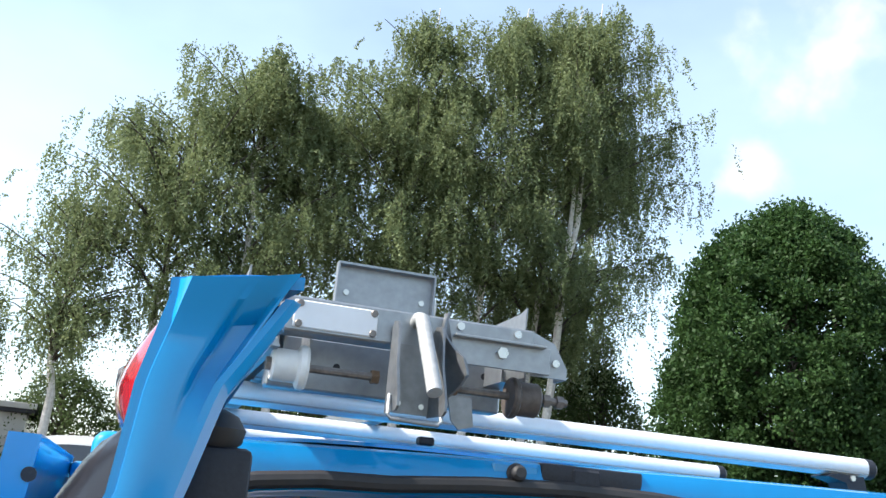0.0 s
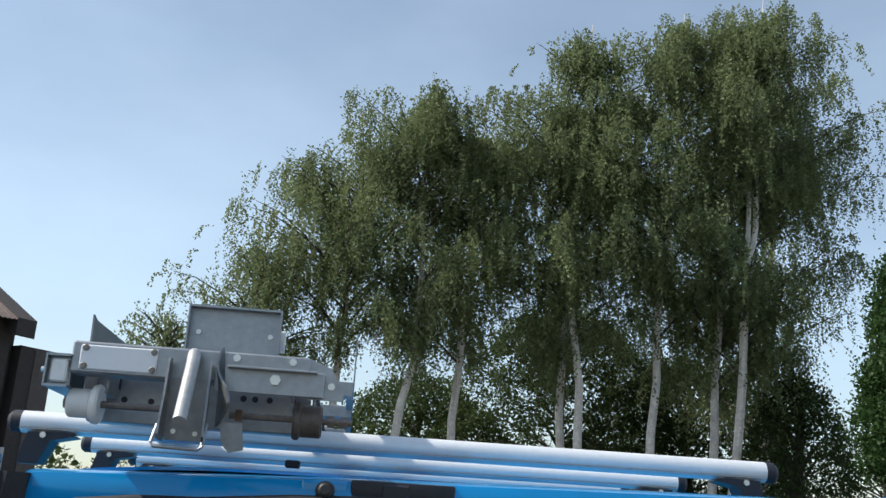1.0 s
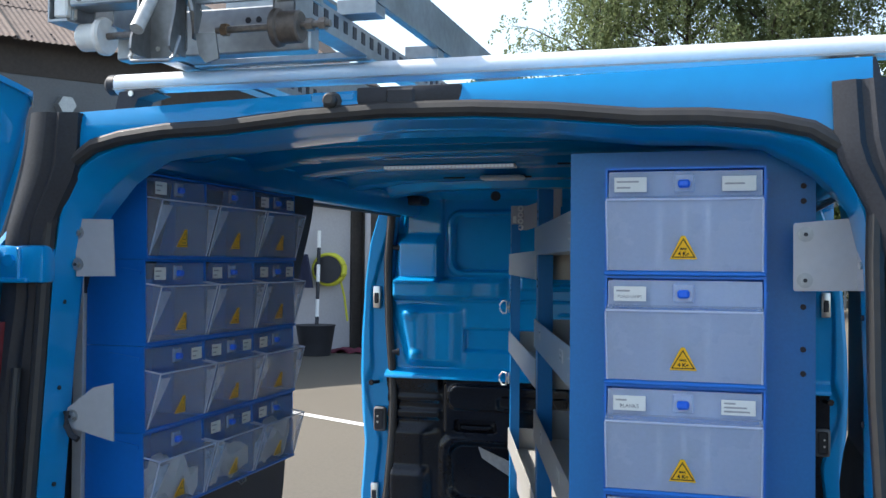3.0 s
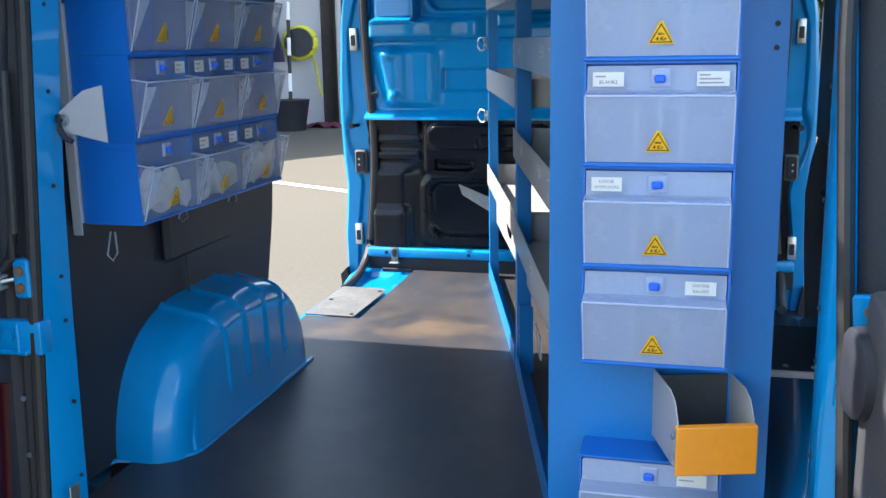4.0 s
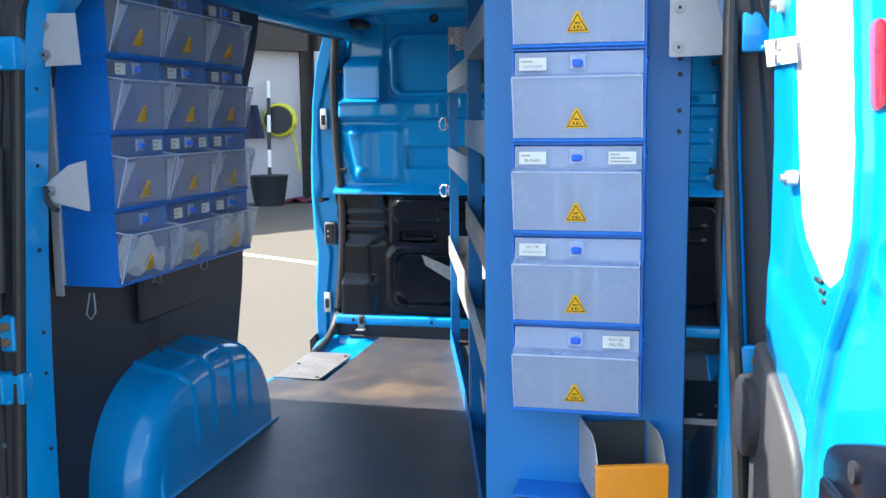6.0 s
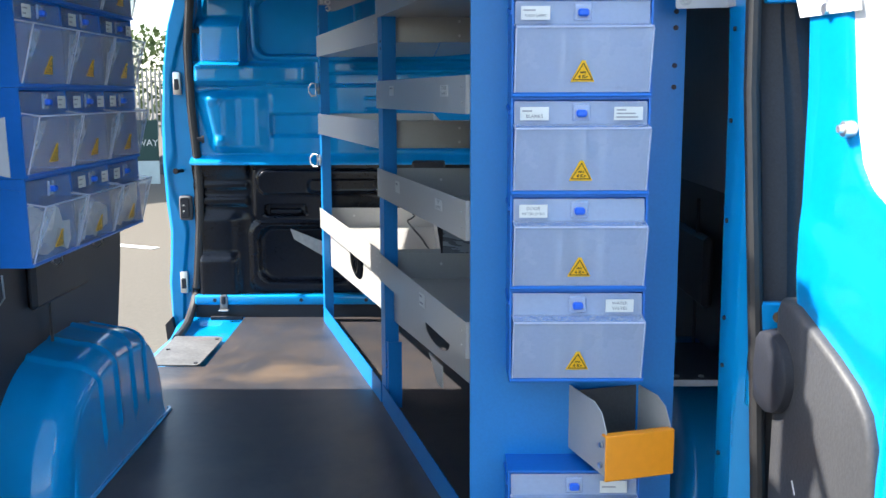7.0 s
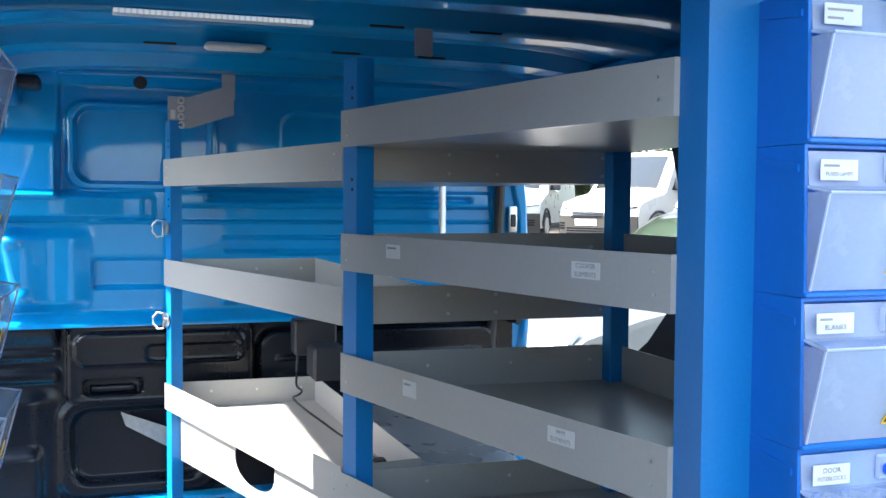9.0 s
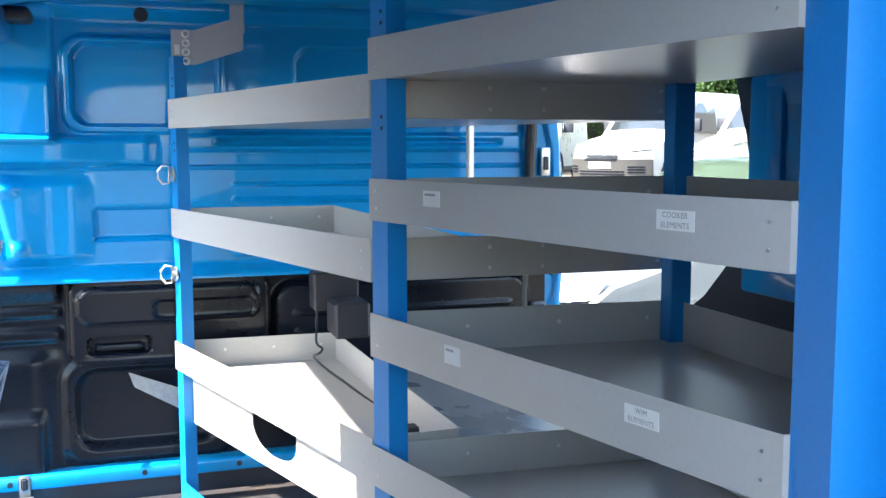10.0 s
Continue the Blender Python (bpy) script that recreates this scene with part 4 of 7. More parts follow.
# cab end behind the bulkhead, roof pillars and wheels
bm = mesh()
prism(bm, [(2.32, 0.35), (2.32, 1.93), (3.2, 1.90), (3.75, 1.25), (4.3, 1.05), (4.45, 0.75), (4.45, 0.35)], -0.88, 0.88, "x")
part("cab", bm, PAINT, van, "blue cab of the van")
for sx in (-1, 1):
    for y in (0.62, 3.55):
        bm = tube(mesh(), [(sx * 0.70, y, 0.33), (sx * 0.72, y, 0.33), (sx * 0.90, y, 0.33), (sx * 0.92, y, 0.33)], [0.30, 0.33, 0.33, 0.30], 28)
        w = part("wheel", bm, RUBBER, van, "black tyred road wheel")
        part("rim", disc(mesh(), (sx * 0.915, y, 0.33), (sx, 0, 0), 0.20, 0.01, 24), SILVER_PAINT, w, "silver wheel rim")

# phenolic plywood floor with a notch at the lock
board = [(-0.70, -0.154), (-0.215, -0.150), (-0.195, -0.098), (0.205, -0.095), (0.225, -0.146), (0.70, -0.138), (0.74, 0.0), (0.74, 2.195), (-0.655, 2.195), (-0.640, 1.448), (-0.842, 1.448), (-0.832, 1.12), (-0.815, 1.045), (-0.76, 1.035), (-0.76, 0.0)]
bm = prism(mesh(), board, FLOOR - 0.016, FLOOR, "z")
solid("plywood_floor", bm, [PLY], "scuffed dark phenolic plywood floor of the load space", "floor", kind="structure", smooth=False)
bm = mesh()
for a, b in zip(board[:6], board[1:6]):
    d = (Vector(b) - Vector(a)).normalized()
    nrm = Vector((d.y, -d.x)) * 0.0022
    prism(bm, [(a[0], a[1]), (b[0], b[1]), (b[0] + nrm.x, b[1] + nrm.y), (a[0] + nrm.x, a[1] + nrm.y)], FLOOR - 0.0055, FLOOR - 0.002, "z")
    prism(bm, [(a[0], a[1]), (b[0], b[1]), (b[0] + nrm.x, b[1] + nrm.y), (a[0] + nrm.x, a[1] + nrm.y)], FLOOR - 0.0115, FLOOR - 0.008, "z")
solid("floor_edging", bm, PLY_EDGE, "raw brown plywood edge of the floor", "trim", kind="structure")

# rear doors
def fit_offside(door, m, face, bend):
    """Fittings on the inner side of the offside rear door."""
    at = lambda x, z, d=0.0: m @ Vector((x, face(x, z) + d, z))
    glass = [(0.158, 1.60), (0.146, 1.70), (0.152, 1.775), (0.20, 1.80), (0.41, 1.80), (0.435, 1.76), (0.448, 1.63), (0.464, 1.42), (0.458, 1.35), (0.420, 1.288), (0.365, 1.258), (0.300, 1.268), (0.245, 1.300), (0.208, 1.345), (0.186, 1.41)]
    part("window_blank", bend(prism(mesh(), glass, 0.0, 0.006, "y", m=m @ Matrix.Translation((0, -0.0165, 0)))), WHITE_PAINT, door, "white blanking panel in the window")
    for x, z in ((0.108, 1.659), (0.178, 1.395)):
        bm = tube(mesh(), [at(x, z, -0.004), at(x, z, 0.012), at(x, z, 0.013), at(x, z, 0.020)], [0.013, 0.012, 0.007, 0.006], 12)
        part("glazing_stud", bend(bm), STEEL, door, "bright glazing stud")
    bm = prism(mesh(), [(0.006, 1.612), (0.190, 1.604), (0.200, 1.566), (0.028, 1.568)], face(0.1, 1.59) + 0.002, face(0.1, 1.59) + 0.006, "y", m=m)
    plate = part("catch_plate", bend(bm), PLATE, door, "pale bracket plate across the hinge side")
    for z in (1.575, 1.597):
        part("plate_bolt", bend(tube(mesh(), [at(0.11, z, 0.004), at(0.11, z, 0.012)], 0.009, 10)), STEEL, plate, "bright bolt of the plate")
    f = face(0.525, 1.545)
    part("reflector", bend(tube(mesh(), [m @ Vector((0.525, f - 0.004, 1.545)), m @ Vector((0.525, f + 0.004, 1.545)), m @ Vector((0.525, f + 0.006, 1.545))], [0.052, 0.052, 0.046], 30)), RED_LENS, door, "round red reflector")
    for x, z, w in ((0.318, 1.262, 0.016), (0.340, 1.250, 0.010), (0.360, 1.240, 0.006)):
        part("slot", bend(box(mesh(), x - w, x + w, face(x, z) - 0.002, face(x, z) + 0.003, z - 0.004, z + 0.004, 0.002, m=m)), BLACK, door, "small black slot in the panel")
    edge = [(0.005, 0.50), (0.005, 0.80), (0.008, 1.085), (0.020, 1.106), (0.070, 1.100), (0.195, 1.047), (0.252, 1.018), (0.288, 0.987), (0.306, 0.945), (0.314, 0.88), (0.316, 0.50)]
    bm = prism(mesh(), edge, -0.045, 0.012, "y", m=m)
    bmesh.ops.recalc_face_normals(bm, faces=bm.faces[:])
    rim = [e for e in bm.edges if len(e.link_faces) == 2 and e.calc_face_angle(0) > 1.2]
    bmesh.ops.bevel(bm, geom=rim, offset=0.012, segments=3, affect="EDGES", profile=0.5)
    lining = part("door_lining", bend(bm), DOOR_GREY, door, "scuffed dark grey moulded door lining")
    scuffs = mesh()
    for k, (x, z, a) in enumerate(((0.10, 0.80, 60), (0.13, 0.78, 75), (0.155, 0.765, 50), (0.12, 0.70, 80), (0.18, 0.74, 65), (0.09, 0.66, 40))):
        box(scuffs, -0.012, 0.012, 0.0115, 0.0128, -0.0016, 0.0016, m=m @ Matrix.Translation((x, 0, z)) @ Matrix.Rotation(radians(a), 4, "Y"))
    part("scuff", bend(scuffs), PLATE, lining, "pale scuff marks")
    c = (0.012, 0.975)
    bm = tube(mesh(), [m @ Vector((c[0], d, c[1])) for d in (0.0, 0.026, 0.032, 0.034)], [0.074, 0.070, 0.062, 0.030], 30)
    part("round_cover", bend(bm), BLACK, door, "round black cover")
    house = [(0.385, 0.80), (0.387, 1.028), (0.400, 1.050), (0.430, 1.066), (0.53, 1.100), (0.62, 1.128), (0.676, 1.133), (0.687, 1.12), (0.687, 0.80)]
    bm = prism(mesh(), house, face(0.5, 1.0) - 0.01, face(0.5, 1.0) + 0.012, "y", m=m)
    bmesh.ops.recalc_face_normals(bm, faces=bm.faces[:])
    rim = [e for e in bm.edges if len(e.link_faces) == 2 and e.calc_face_angle(0) > 1.2]
    bmesh.ops.bevel(bm, geom=rim, offset=0.006, segments=2, affect="EDGES", profile=0.5)
    lock = part("door_lock", bend(bm), GLOSS_BLACK, door, "black door lock housing")
    fl = face(0.5, 1.0) + 0.012
    bm = box(mesh(), 0.425, 0.67, fl, fl + 0.016, 0.86, 1.022, 0.008, m=m, seg=3)
    part("lock_box", bend(bm), GLOSS_BLACK, lock, "glossy black lock box")
    bm = box(mesh(), 0.470, 0.63, fl + 0.016, fl + 0.020, 0.87, 0.985, 0.004, m=m, seg=2)
    part("lock_plate", bend(bm), STEEL, lock, "worn steel lock plate")
    part("lock_screw", bend(tube(mesh(), [m @ Vector((0.53, fl + 0.020, 0.945)), m @ Vector((0.53, fl + 0.025, 0.945))], 0.012, 14)), GALV, lock, "round screw of the lock plate")
    part("housing_screw", bend(tube(mesh(), [m @ Vector((0.52, fl, 1.060)), m @ Vector((0.52, fl + 0.005, 1.060))], 0.014, 16)), BLACK, lock, "black screw cap")


def rear_door(sx, angle, hinge, back, tall, low, T, lip, lean, lean_out):
    """One open rear door; drawn shut from its hinge at the origin along +x, then swung, and leaned in towards its top."""
    W = 0.70
    m = Matrix.Translation((sx * hinge, back, 0)) @ Matrix.Rotation(radians(angle) * -sx, 4, "Z") @ Matrix.Diagonal((-sx, 1, 1, 1))
    top = lambda x: low + tall * (x / W) ** 0.7
    def bend(bm, table=lean):
        for v in bm.verts:
            v.co.x -= sx * curve_at(table, v.co.z)
        return bm
    def skin(u, v):
        x, z = lerp(0.0, W, u), lerp(0.45, top(W * u), v)
        return m @ Vector((x, -T - 0.01 * math.sin(u * math.pi), z))
    door = part("rear_door", bend(sheet(mesh(), skin, 10, 40, m.to_3x3() @ Vector((0, 0.012, 0))), lean_out), PAINT, van, "open blue rear door with a blanked white window")
    def face(x, z):
        u = x / W
        hole = ease((x - 0.12) / 0.03) * (1 - ease((x - 0.47) / 0.03)) * ease((z - 1.22 - 0.9 * (x - 0.33) ** 2) / 0.04) * (1 - ease((z - 1.80) / 0.05))
        pan = ease((x - 0.05) / 0.03) * (1 - ease((x - 0.64) / 0.03)) * (1 - ease((z - 1.04) / 0.05))
        rib = 0.012 * (1 - ease((abs(x - 0.56) - 0.012) / 0.02)) * ease((z - 1.1) / 0.1)
        trough = 0.030 * (1 - ease((abs(x - 0.16 - 0.15 * (z - 1.85)) - 0.03) / 0.03)) * ease((z - 1.80) / 0.04) * (1 - ease((z - top(x) + 0.05) / 0.02))
        edge = lip[0] * (1 - ease(x / 0.05)) + lip[1] * ease((x - W + 0.045) / 0.045) + lip[2] * ease((z - top(x) + 0.06) / 0.055)
        return 0.028 * max(0.0, math.sin(u * math.pi)) ** 0.3 - 0.030 * hole - 0.018 * pan + rib - trough - edge - 0.045
    ridge = lambda z: curve_at([(0.5, 0.28), (0.9, 0.285), (1.024, 0.295), (1.097, 0.315), (1.188, 0.357), (1.276, 0.421), (1.34, 0.453), (1.42, 0.457), (1.63, 0.440), (1.80, 0.42), (1.95, 0.38)], z)
    if sx > 0:
        def face(x, z):
            xr = ridge(z) + 0.043
            bead = 0.010 * (1 - ease((abs(x - xr) - 0.009) / 0.014))
            outer_zone = ease((x - xr) / 0.03)
            hole = ease((x - curve_at([(1.25, 0.27), (1.30, 0.23), (1.36, 0.180), (1.6, 0.155), (1.8, 0.14)], z)) / 0.02) * (1 - ease((x - xr + 0.030) / 0.02)) * ease((z - 1.235 - 0.5 * abs(x - 0.35)) / 0.03) * (1 - ease((z - 1.80) / 0.05))
            waist = 0.006 * (1 - ease((abs(z - 1.17 + 0.3 * (x - 0.1)) - 0.03) / 0.06)) * (1 - ease((x - xr + 0.05) / 0.05)) * ease(x / 0.08)
            lips = 0.050 * (1 - ease(x / 0.05)) + 0.055 * ease((x - W + 0.045) / 0.045) + 0.045 * ease((z - top(x) + 0.06) / 0.055)
            dents = sum(0.008 * (1 - ease(math.hypot(x - a, z - b) / 0.03)) for a, b in ((0.561, 1.325), (0.530, 1.271)))
            return -0.004 + bead - 0.010 * hole + waist - lips - outer_zone * (0.005 + 0.03 * max(0.0, x - xr)) - dents
    def inner(u, v):
        x = lerp(0.0, W, u)
        z = lerp(0.47, top(x) - 0.004, v)
        return m @ Vector((x, face(x, z), z))
    part("inner_panel", bend(sheet(mesh(), inner, 70 if sx < 0 else 130, 110 if sx < 0 else 210, m.to_3x3() @ Vector((0, -0.006, 0)))), PAINT, door, "pressed blue inner face")
    # folded edge round the free side and along the top
    pressing = 0.014 if sx < 0 else 0.006
    def fold(u, v):
        z = lerp(0.47, top(W), v)
        a = m @ Vector((W + 0.003 * math.sin(u * math.pi), -T + 0.002, z))
        b = m @ Vector((W, face(W, z), z))
        a.x -= sx * curve_at(lean_out, z)
        b.x -= sx * curve_at(lean, z)
        dip = pressing * ease((u - 0.55) / 0.10) * (1 - ease((u - 0.90) / 0.08)) * ease((z - 1.880) / 0.03) * (1 - ease((z - 1.925 - 0.02 * u) / 0.02))
        dip += 0.012 * (1 - ease(u / 0.10)) - (0.012 * ease((z - top(W) + 0.030) / 0.024) if sx < 0 else 0)
        lift = 0.014 * u ** 1.5 * ease((z - 1.86) / (top(W) - 1.86)) if sx < 0 else 0.0
        return a.lerp(b, u) + m.to_3x3() @ Vector((-dip, 0, 0)) + Vector((0, 0, lift))
    part("free_edge", sheet(mesh(), fold, 30, 90, m.to_3x3() @ Vector((-0.010, 0, 0))), PAINT, door, "folded blue free edge")
    def cap(u, v):
        x = lerp(0, W, u)
        z = top(x)
        a, b = m @ Vector((x, -T - 0.004, z)), m @ Vector((x, face(x, z - 0.004) + 0.004, z))
        a.x -= sx * curve_at(lean_out, z)
        b.x -= sx * curve_at(lean, z)
        return a.lerp(b, v) + Vector((0, 0, 0.004 * math.sin(v * math.pi) + (0.014 * v ** 1.5 * x / W if sx < 0 else 0)))
    part("top_edge", sheet(mesh(), cap, 16, 5, (0, 0, -0.010)), PAINT, door, "folded blue top edge")
    if sx > 0:
        fit_offside(door, m, face, bend)
        return door
    glass = [(0.165, 1.48), (0.19, 1.38), (0.25, 1.30), (0.33, 1.265), (0.40, 1.30), (0.435, 1.40), (0.44, 1.58), (0.42, 1.72), (0.37, 1.775), (0.27, 1.785), (0.20, 1.75), (0.17, 1.64)]
    part("window_blank", bend(prism(mesh(), glass, 0.0, 0.006, "y", m=m @ Matrix.Translation((0, -0.022, 0)))), WHITE_PAINT, door, "white blanking panel in the window")
    for z in (1.40, 1.62):
        part("glass_clip", bend(box(mesh(), 0.145, 0.175, face(0.13, z) - 0.004, face(0.13, z) + 0.008, z - 0.009, z + 0.009, 0.003, m=m)), BLACK, door, "black glazing clip")
    part("sticker", bend(box(mesh(), 0.10, 0.145, face(0.12, 1.14) - 0.004, face(0.12, 1.14) + 0.002, 1.115, 1.155, m=m)), WHITE, door, "small white sticker")
    part("door_lining", bend(box(mesh(), 0.05, 0.63, -0.052, -0.004, 0.50, 1.06, 0.03, m=m, seg=2)), BLACK, door, "dark grey moulded door lining")
    bm = tube(mesh(), [m @ Vector((0.075, -0.012, 0.985)), m @ Vector((0.075, 0.012, 0.985)), m @ Vector((0.075, 0.020, 0.985))], [0.078, 0.074, 0.062], 28)
    part("round_cover", bend(bm), BLACK, door, "round black cover")
    bm = box(mesh(), 0.58, 0.69, -0.03, 0.012, 0.93, 1.06, 0.008, m=m)
    box(bm, 0.57, 0.70, -0.02, 0.006, 1.06, 1.14, 0.02, m=m, seg=2)
    lock = part("door_lock", bend(bm), GLOSS_BLACK, door, "black door lock housing")
    part("lock_plate", bend(box(mesh(), 0.61, 0.68, 0.010, 0.018, 0.955, 1.035, 0.004, m=m)), STEEL, lock, "worn steel lock plate")
    if sx < 0:
        def bulb(z0, z1, size):
            def f(u, v):
                return m @ Vector((lerp(0.42, 0.66, u), -T + 0.004 - size * (math.sin(v * math.pi) * math.sin(u * math.pi)) ** 0.5, lerp(z0, z1, v)))
            return bend(sheet(mesh(), f, 14, 14, m.to_3x3() @ Vector((0, 0.006, 0))), lean_out)
        part("marker_lamp", bulb(1.866, 1.962, 0.027), RED_LENS, door, "bulging glossy red lamp")
        latch = part("top_latch", box(mesh(), -0.700, -0.643, -0.80, -0.745, 1.78, 1.864, 0.006, seg=2), BLACK, door, "black top latch housing")
        bm = tube(mesh(), [(-0.672, -0.78, 1.862), (-0.672, -0.78, 1.868), (-0.672, -0.78, 1.878), (-0.672, -0.78, 1.888), (-0.672, -0.78, 1.893)], [0.015, 0.021, 0.023, 0.016, 0.005], 18)
        part("rubber_buffer", bm, RUBBER, latch, "round grey rubber buffer")
        part("lamp_base", bulb(1.66, 1.876, 0.055), GLOSS_BLACK, door, "dark plastic lamp base")
    return door


UPRIGHT = [(1.2, 0.0), (1.45, 0.0), (1.70, 0.008), (2.0, 0.03)]
INWARD = [(0.45, -0.045), (1.0, -0.008), (1.33, 0.02), (1.55, 0.055), (1.72, 0.12), (1.824, 0.155), (1.9, 0.175), (1.94, 0.20), (1.99, 0.23)]
INWARD_OUT = [(0.45, -0.045), (1.0, -0.008), (1.33, 0.02), (1.55, 0.07), (1.72, 0.14), (1.824, 0.171), (1.9, 0.177), (1.98, 0.195)]
rear_door(-1, -92.5, 0.81, -0.165, 0.060, 1.915, 0.075, (0.015, -0.030, 0.0), INWARD, INWARD_OUT)
rear_door(1, -98, 0.752, -0.135, 0.02, 1.945, 0.075, (0.05, 0.055, 0.045), UPRIGHT, UPRIGHT)
part("grab_bracket", box(mesh(), -0.80, -0.665, 2.08, 2.19, 1.868, 1.905, 0.014, seg=3), BLACK, van, "black moulded bracket under the roof")
# offside wall board over the lining
bm = box(mesh(), 0.796, 0.822, 0.88, 1.075, 1.40, 1.86, 0.012, seg=2)
box(bm, 0.798, 0.820, 0.88, 1.09, 1.235, 1.41, 0.010, seg=2)
box(bm, 0.786, 0.798, 0.95, 1.0, 1.42, 1.80, 0.005, seg=2)
part("inner_pillar", bm, PAINT, van, "blue pillar behind the offside doorway")
part("wall_board", box(mesh(), 0.764, 0.774, 0.10, 0.84, 1.24, 1.80, 0.002), material("grey_wall_board", (0.10, 0.10, 0.115), 0.5, vary=0.1), van, "grey board on the offside wall")
# ---- shelving rack ----
P0, P1, P2 = Vector((0.225, 0.165)), Vector((-0.005, 1.03)), Vector((-0.315, 2.128))  # aisle side of panel, middle post, front post
rack = thing("shelving_rack", (0.2, 1.0, FLOOR), "blue steel shelving rack with grey trays along the load space", "shelving")
D = (P2 - P0).normalized()
N = Vector((D.y, -D.x))  # towards the wall


def post(a, w, d, z0, z1, holes=True):
    m = Matrix(((D.x, N.x, 0, a.x), (D.y, N.y, 0, a.y), (0, 0, 1, 0), (0, 0, 0, 1)))
    h = w / 2
    bm = prism(mesh(), [(-h, d), (-h, 0), (h, 0), (h, d), (h - 0.003, d), (h - 0.003, 0.003), (-h + 0.003, 0.003), (-h + 0.003, d)], z0, z1, "z", m=m)
    p = part("post", bm, RACK_BLUE, rack, "blue folded steel post")
    spots = [m @ Vector((0.004 - w / 4, 0.0, z0 + 0.12 + k * (z1 - z0 - 0.2) / 6 + o)) for k in (5, 6) for o in (0, 0.02)]
    dots("bolt_hole", spots, m.to_3x3() @ Vector((0, -1, 0)), 0.0035, 0.0015, BLACK, p)
    return p


post(P1, 0.056, 0.04, FLOOR, 1.84)
post(P1 + D * -0.012 + N * 0.004, 0.074, 0.04, FLOOR + 0.003, 0.735)
post(P2, 0.046, 0.035, FLOOR, 1.79)
for x, y in ((0.567, 1.0), (0.60, 0.20)):
    bm = box(mesh(), x, x + (0.045 if y == 1.0 else 0.035), y - 0.02, y + 0.02, FLOOR, 1.80, 0.002)
    part("back_post", bm, RACK_BLUE, rack, "blue folded steel back post")
# end panel that carries the bins
bm = prism(mesh(), [(0.2265, 0.168), (0.2265, 0.104), (0.6315, 0.104), (0.6315, 0.15), (0.628, 0.15), (0.628, 0.108), (0.230, 0.108), (0.230, 0.168)], FLOOR, 1.832, "z")
end_panel = part("end_panel", bm, RACK_BLUE, rack, "tall blue end panel")
dots("bolt_hole", [(0.612, 0.104, z) for z in (1.77, 1.745, 1.60, 1.57, 1.50, 1.46)], (0, -1, 0), 0.005, 0.002, BLACK, end_panel)
for a, b in ((P0 + Vector((0, -0.03)), P1), (P1 + D * 0.03, P2)):
    bm = mesh()
    q = [a - N * 0.004, b - N * 0.004, b - N * 0.001, a - N * 0.001]
    prism(bm, [(p.x, p.y) for p in q], FLOOR, FLOOR + 0.062, "z")
    q = [a - N * 0.001, b - N * 0.001, b + N * 0.035, a + N * 0.035]
    prism(bm, [(p.x, p.y) for p in q], FLOOR + 0.0005, FLOOR + 0.003, "z")
    part("kick_strip", bm, RACK_BLUE, rack, "blue angle strip along the floor")


def tray(corners, top, h, name="tray", label="grey sheet steel tray with a folded rim", t=0.0025):
    """A shallow tray: floor plus four walls, wall by wall round its corners."""
    c = [Vector(p) for p in corners]
    mid = sum(c, Vector((0, 0))) / len(c)
    ins = []
    n = len(c)
    for i in range(n):
        e1, e0 = (c[(i + 1) % n] - c[i]).normalized(), (c[i] - c[i - 1]).normalized()
        n1, n0 = Vector((-e1.y, e1.x)), Vector((-e0.y, e0.x))
        s = 1 if (mid - c[i]).dot(n1) > 0 else -1
        b = (n1 + n0) * s
        ins.append(c[i] + b * (t / max(0.2, 1 + n1.dot(n0))))
    bm = mesh()
    rings = [[bm.verts.new((p.x, p.y, z)) for p in ring] for ring, z in ((c, top - h), (c, top), (ins, top), (ins, top - h + t))]
    for lo, hi in zip(rings, rings[1:]):
        for i in range(n):
            j = (i + 1) % n
            bm.faces.new((lo[i], lo[j], hi[j], hi[i]))
    bm.faces.new(rings[0])
    bm.faces.new(rings[-1])
    ob = part(name, bm, TRAY, rack, label)
    e = (c[1] - c[0])
    nn = Vector((e.y, -e.x)).normalized()
    if nn.dot(mid - c[0]) > 0:
        nn = -nn
    spots = [(*(c[0] + e * f), top - h * z) for f in (0.03, 0.97) for z in (0.3, 0.7)]
    dots("rivet", spots, (nn.x, nn.y, 0), 0.0022, 0.002, STEEL, ob)
    dots("rivet", [(*lerp(c[1], c[2], f), top - h * 0.4) for f in (0.3, 0.6, 0.9)], (0, -1, 0), 0.004, 0.006, STEEL, ob)
    return ob


for top, lip in ((1.736, 0.074), (1.485, 0.076), (1.237, 0.081), (0.988, 0.077)):
    tray([P0 + D * 0.004 - N * 0.006, P1 + D * 0.028 - N * 0.006, (0.598, 1.02), (0.598, 0.175)], top, lip)
for top in (1.674, 1.373, 0.996):
    tray([P1 + D * 0.032 - N * 0.002, P2 + D * 0.022 - N * 0.006, (0.135, 2.135), (0.165, 1.08)], top, 0.080)
def end_wall(top):
    """The cross wall at the end of a front tray, out to the back post."""
    w = part("end_wall", box(mesh(), 0.02, 0.610, 1.066, 1.069, top - 0.080, top, 0.0008), TRAY, rack, "grey cross wall at the end of a tray")
    dots("rivet", [(x, 1.066, top - dz) for x in (0.22, 0.33, 0.585) for dz in (0.022, 0.062)], (0, -1, 0), 0.004, 0.003, STEEL, w)
    bm = prism(mesh(), [(0.168, 1.069), (0.598, 1.069), (0.20, 2.05), (0.14, 2.13)], top - 0.080, top - 0.077, "z")
    part("side_shelf", bm, TRAY, rack, "narrow grey shelf behind a tray")


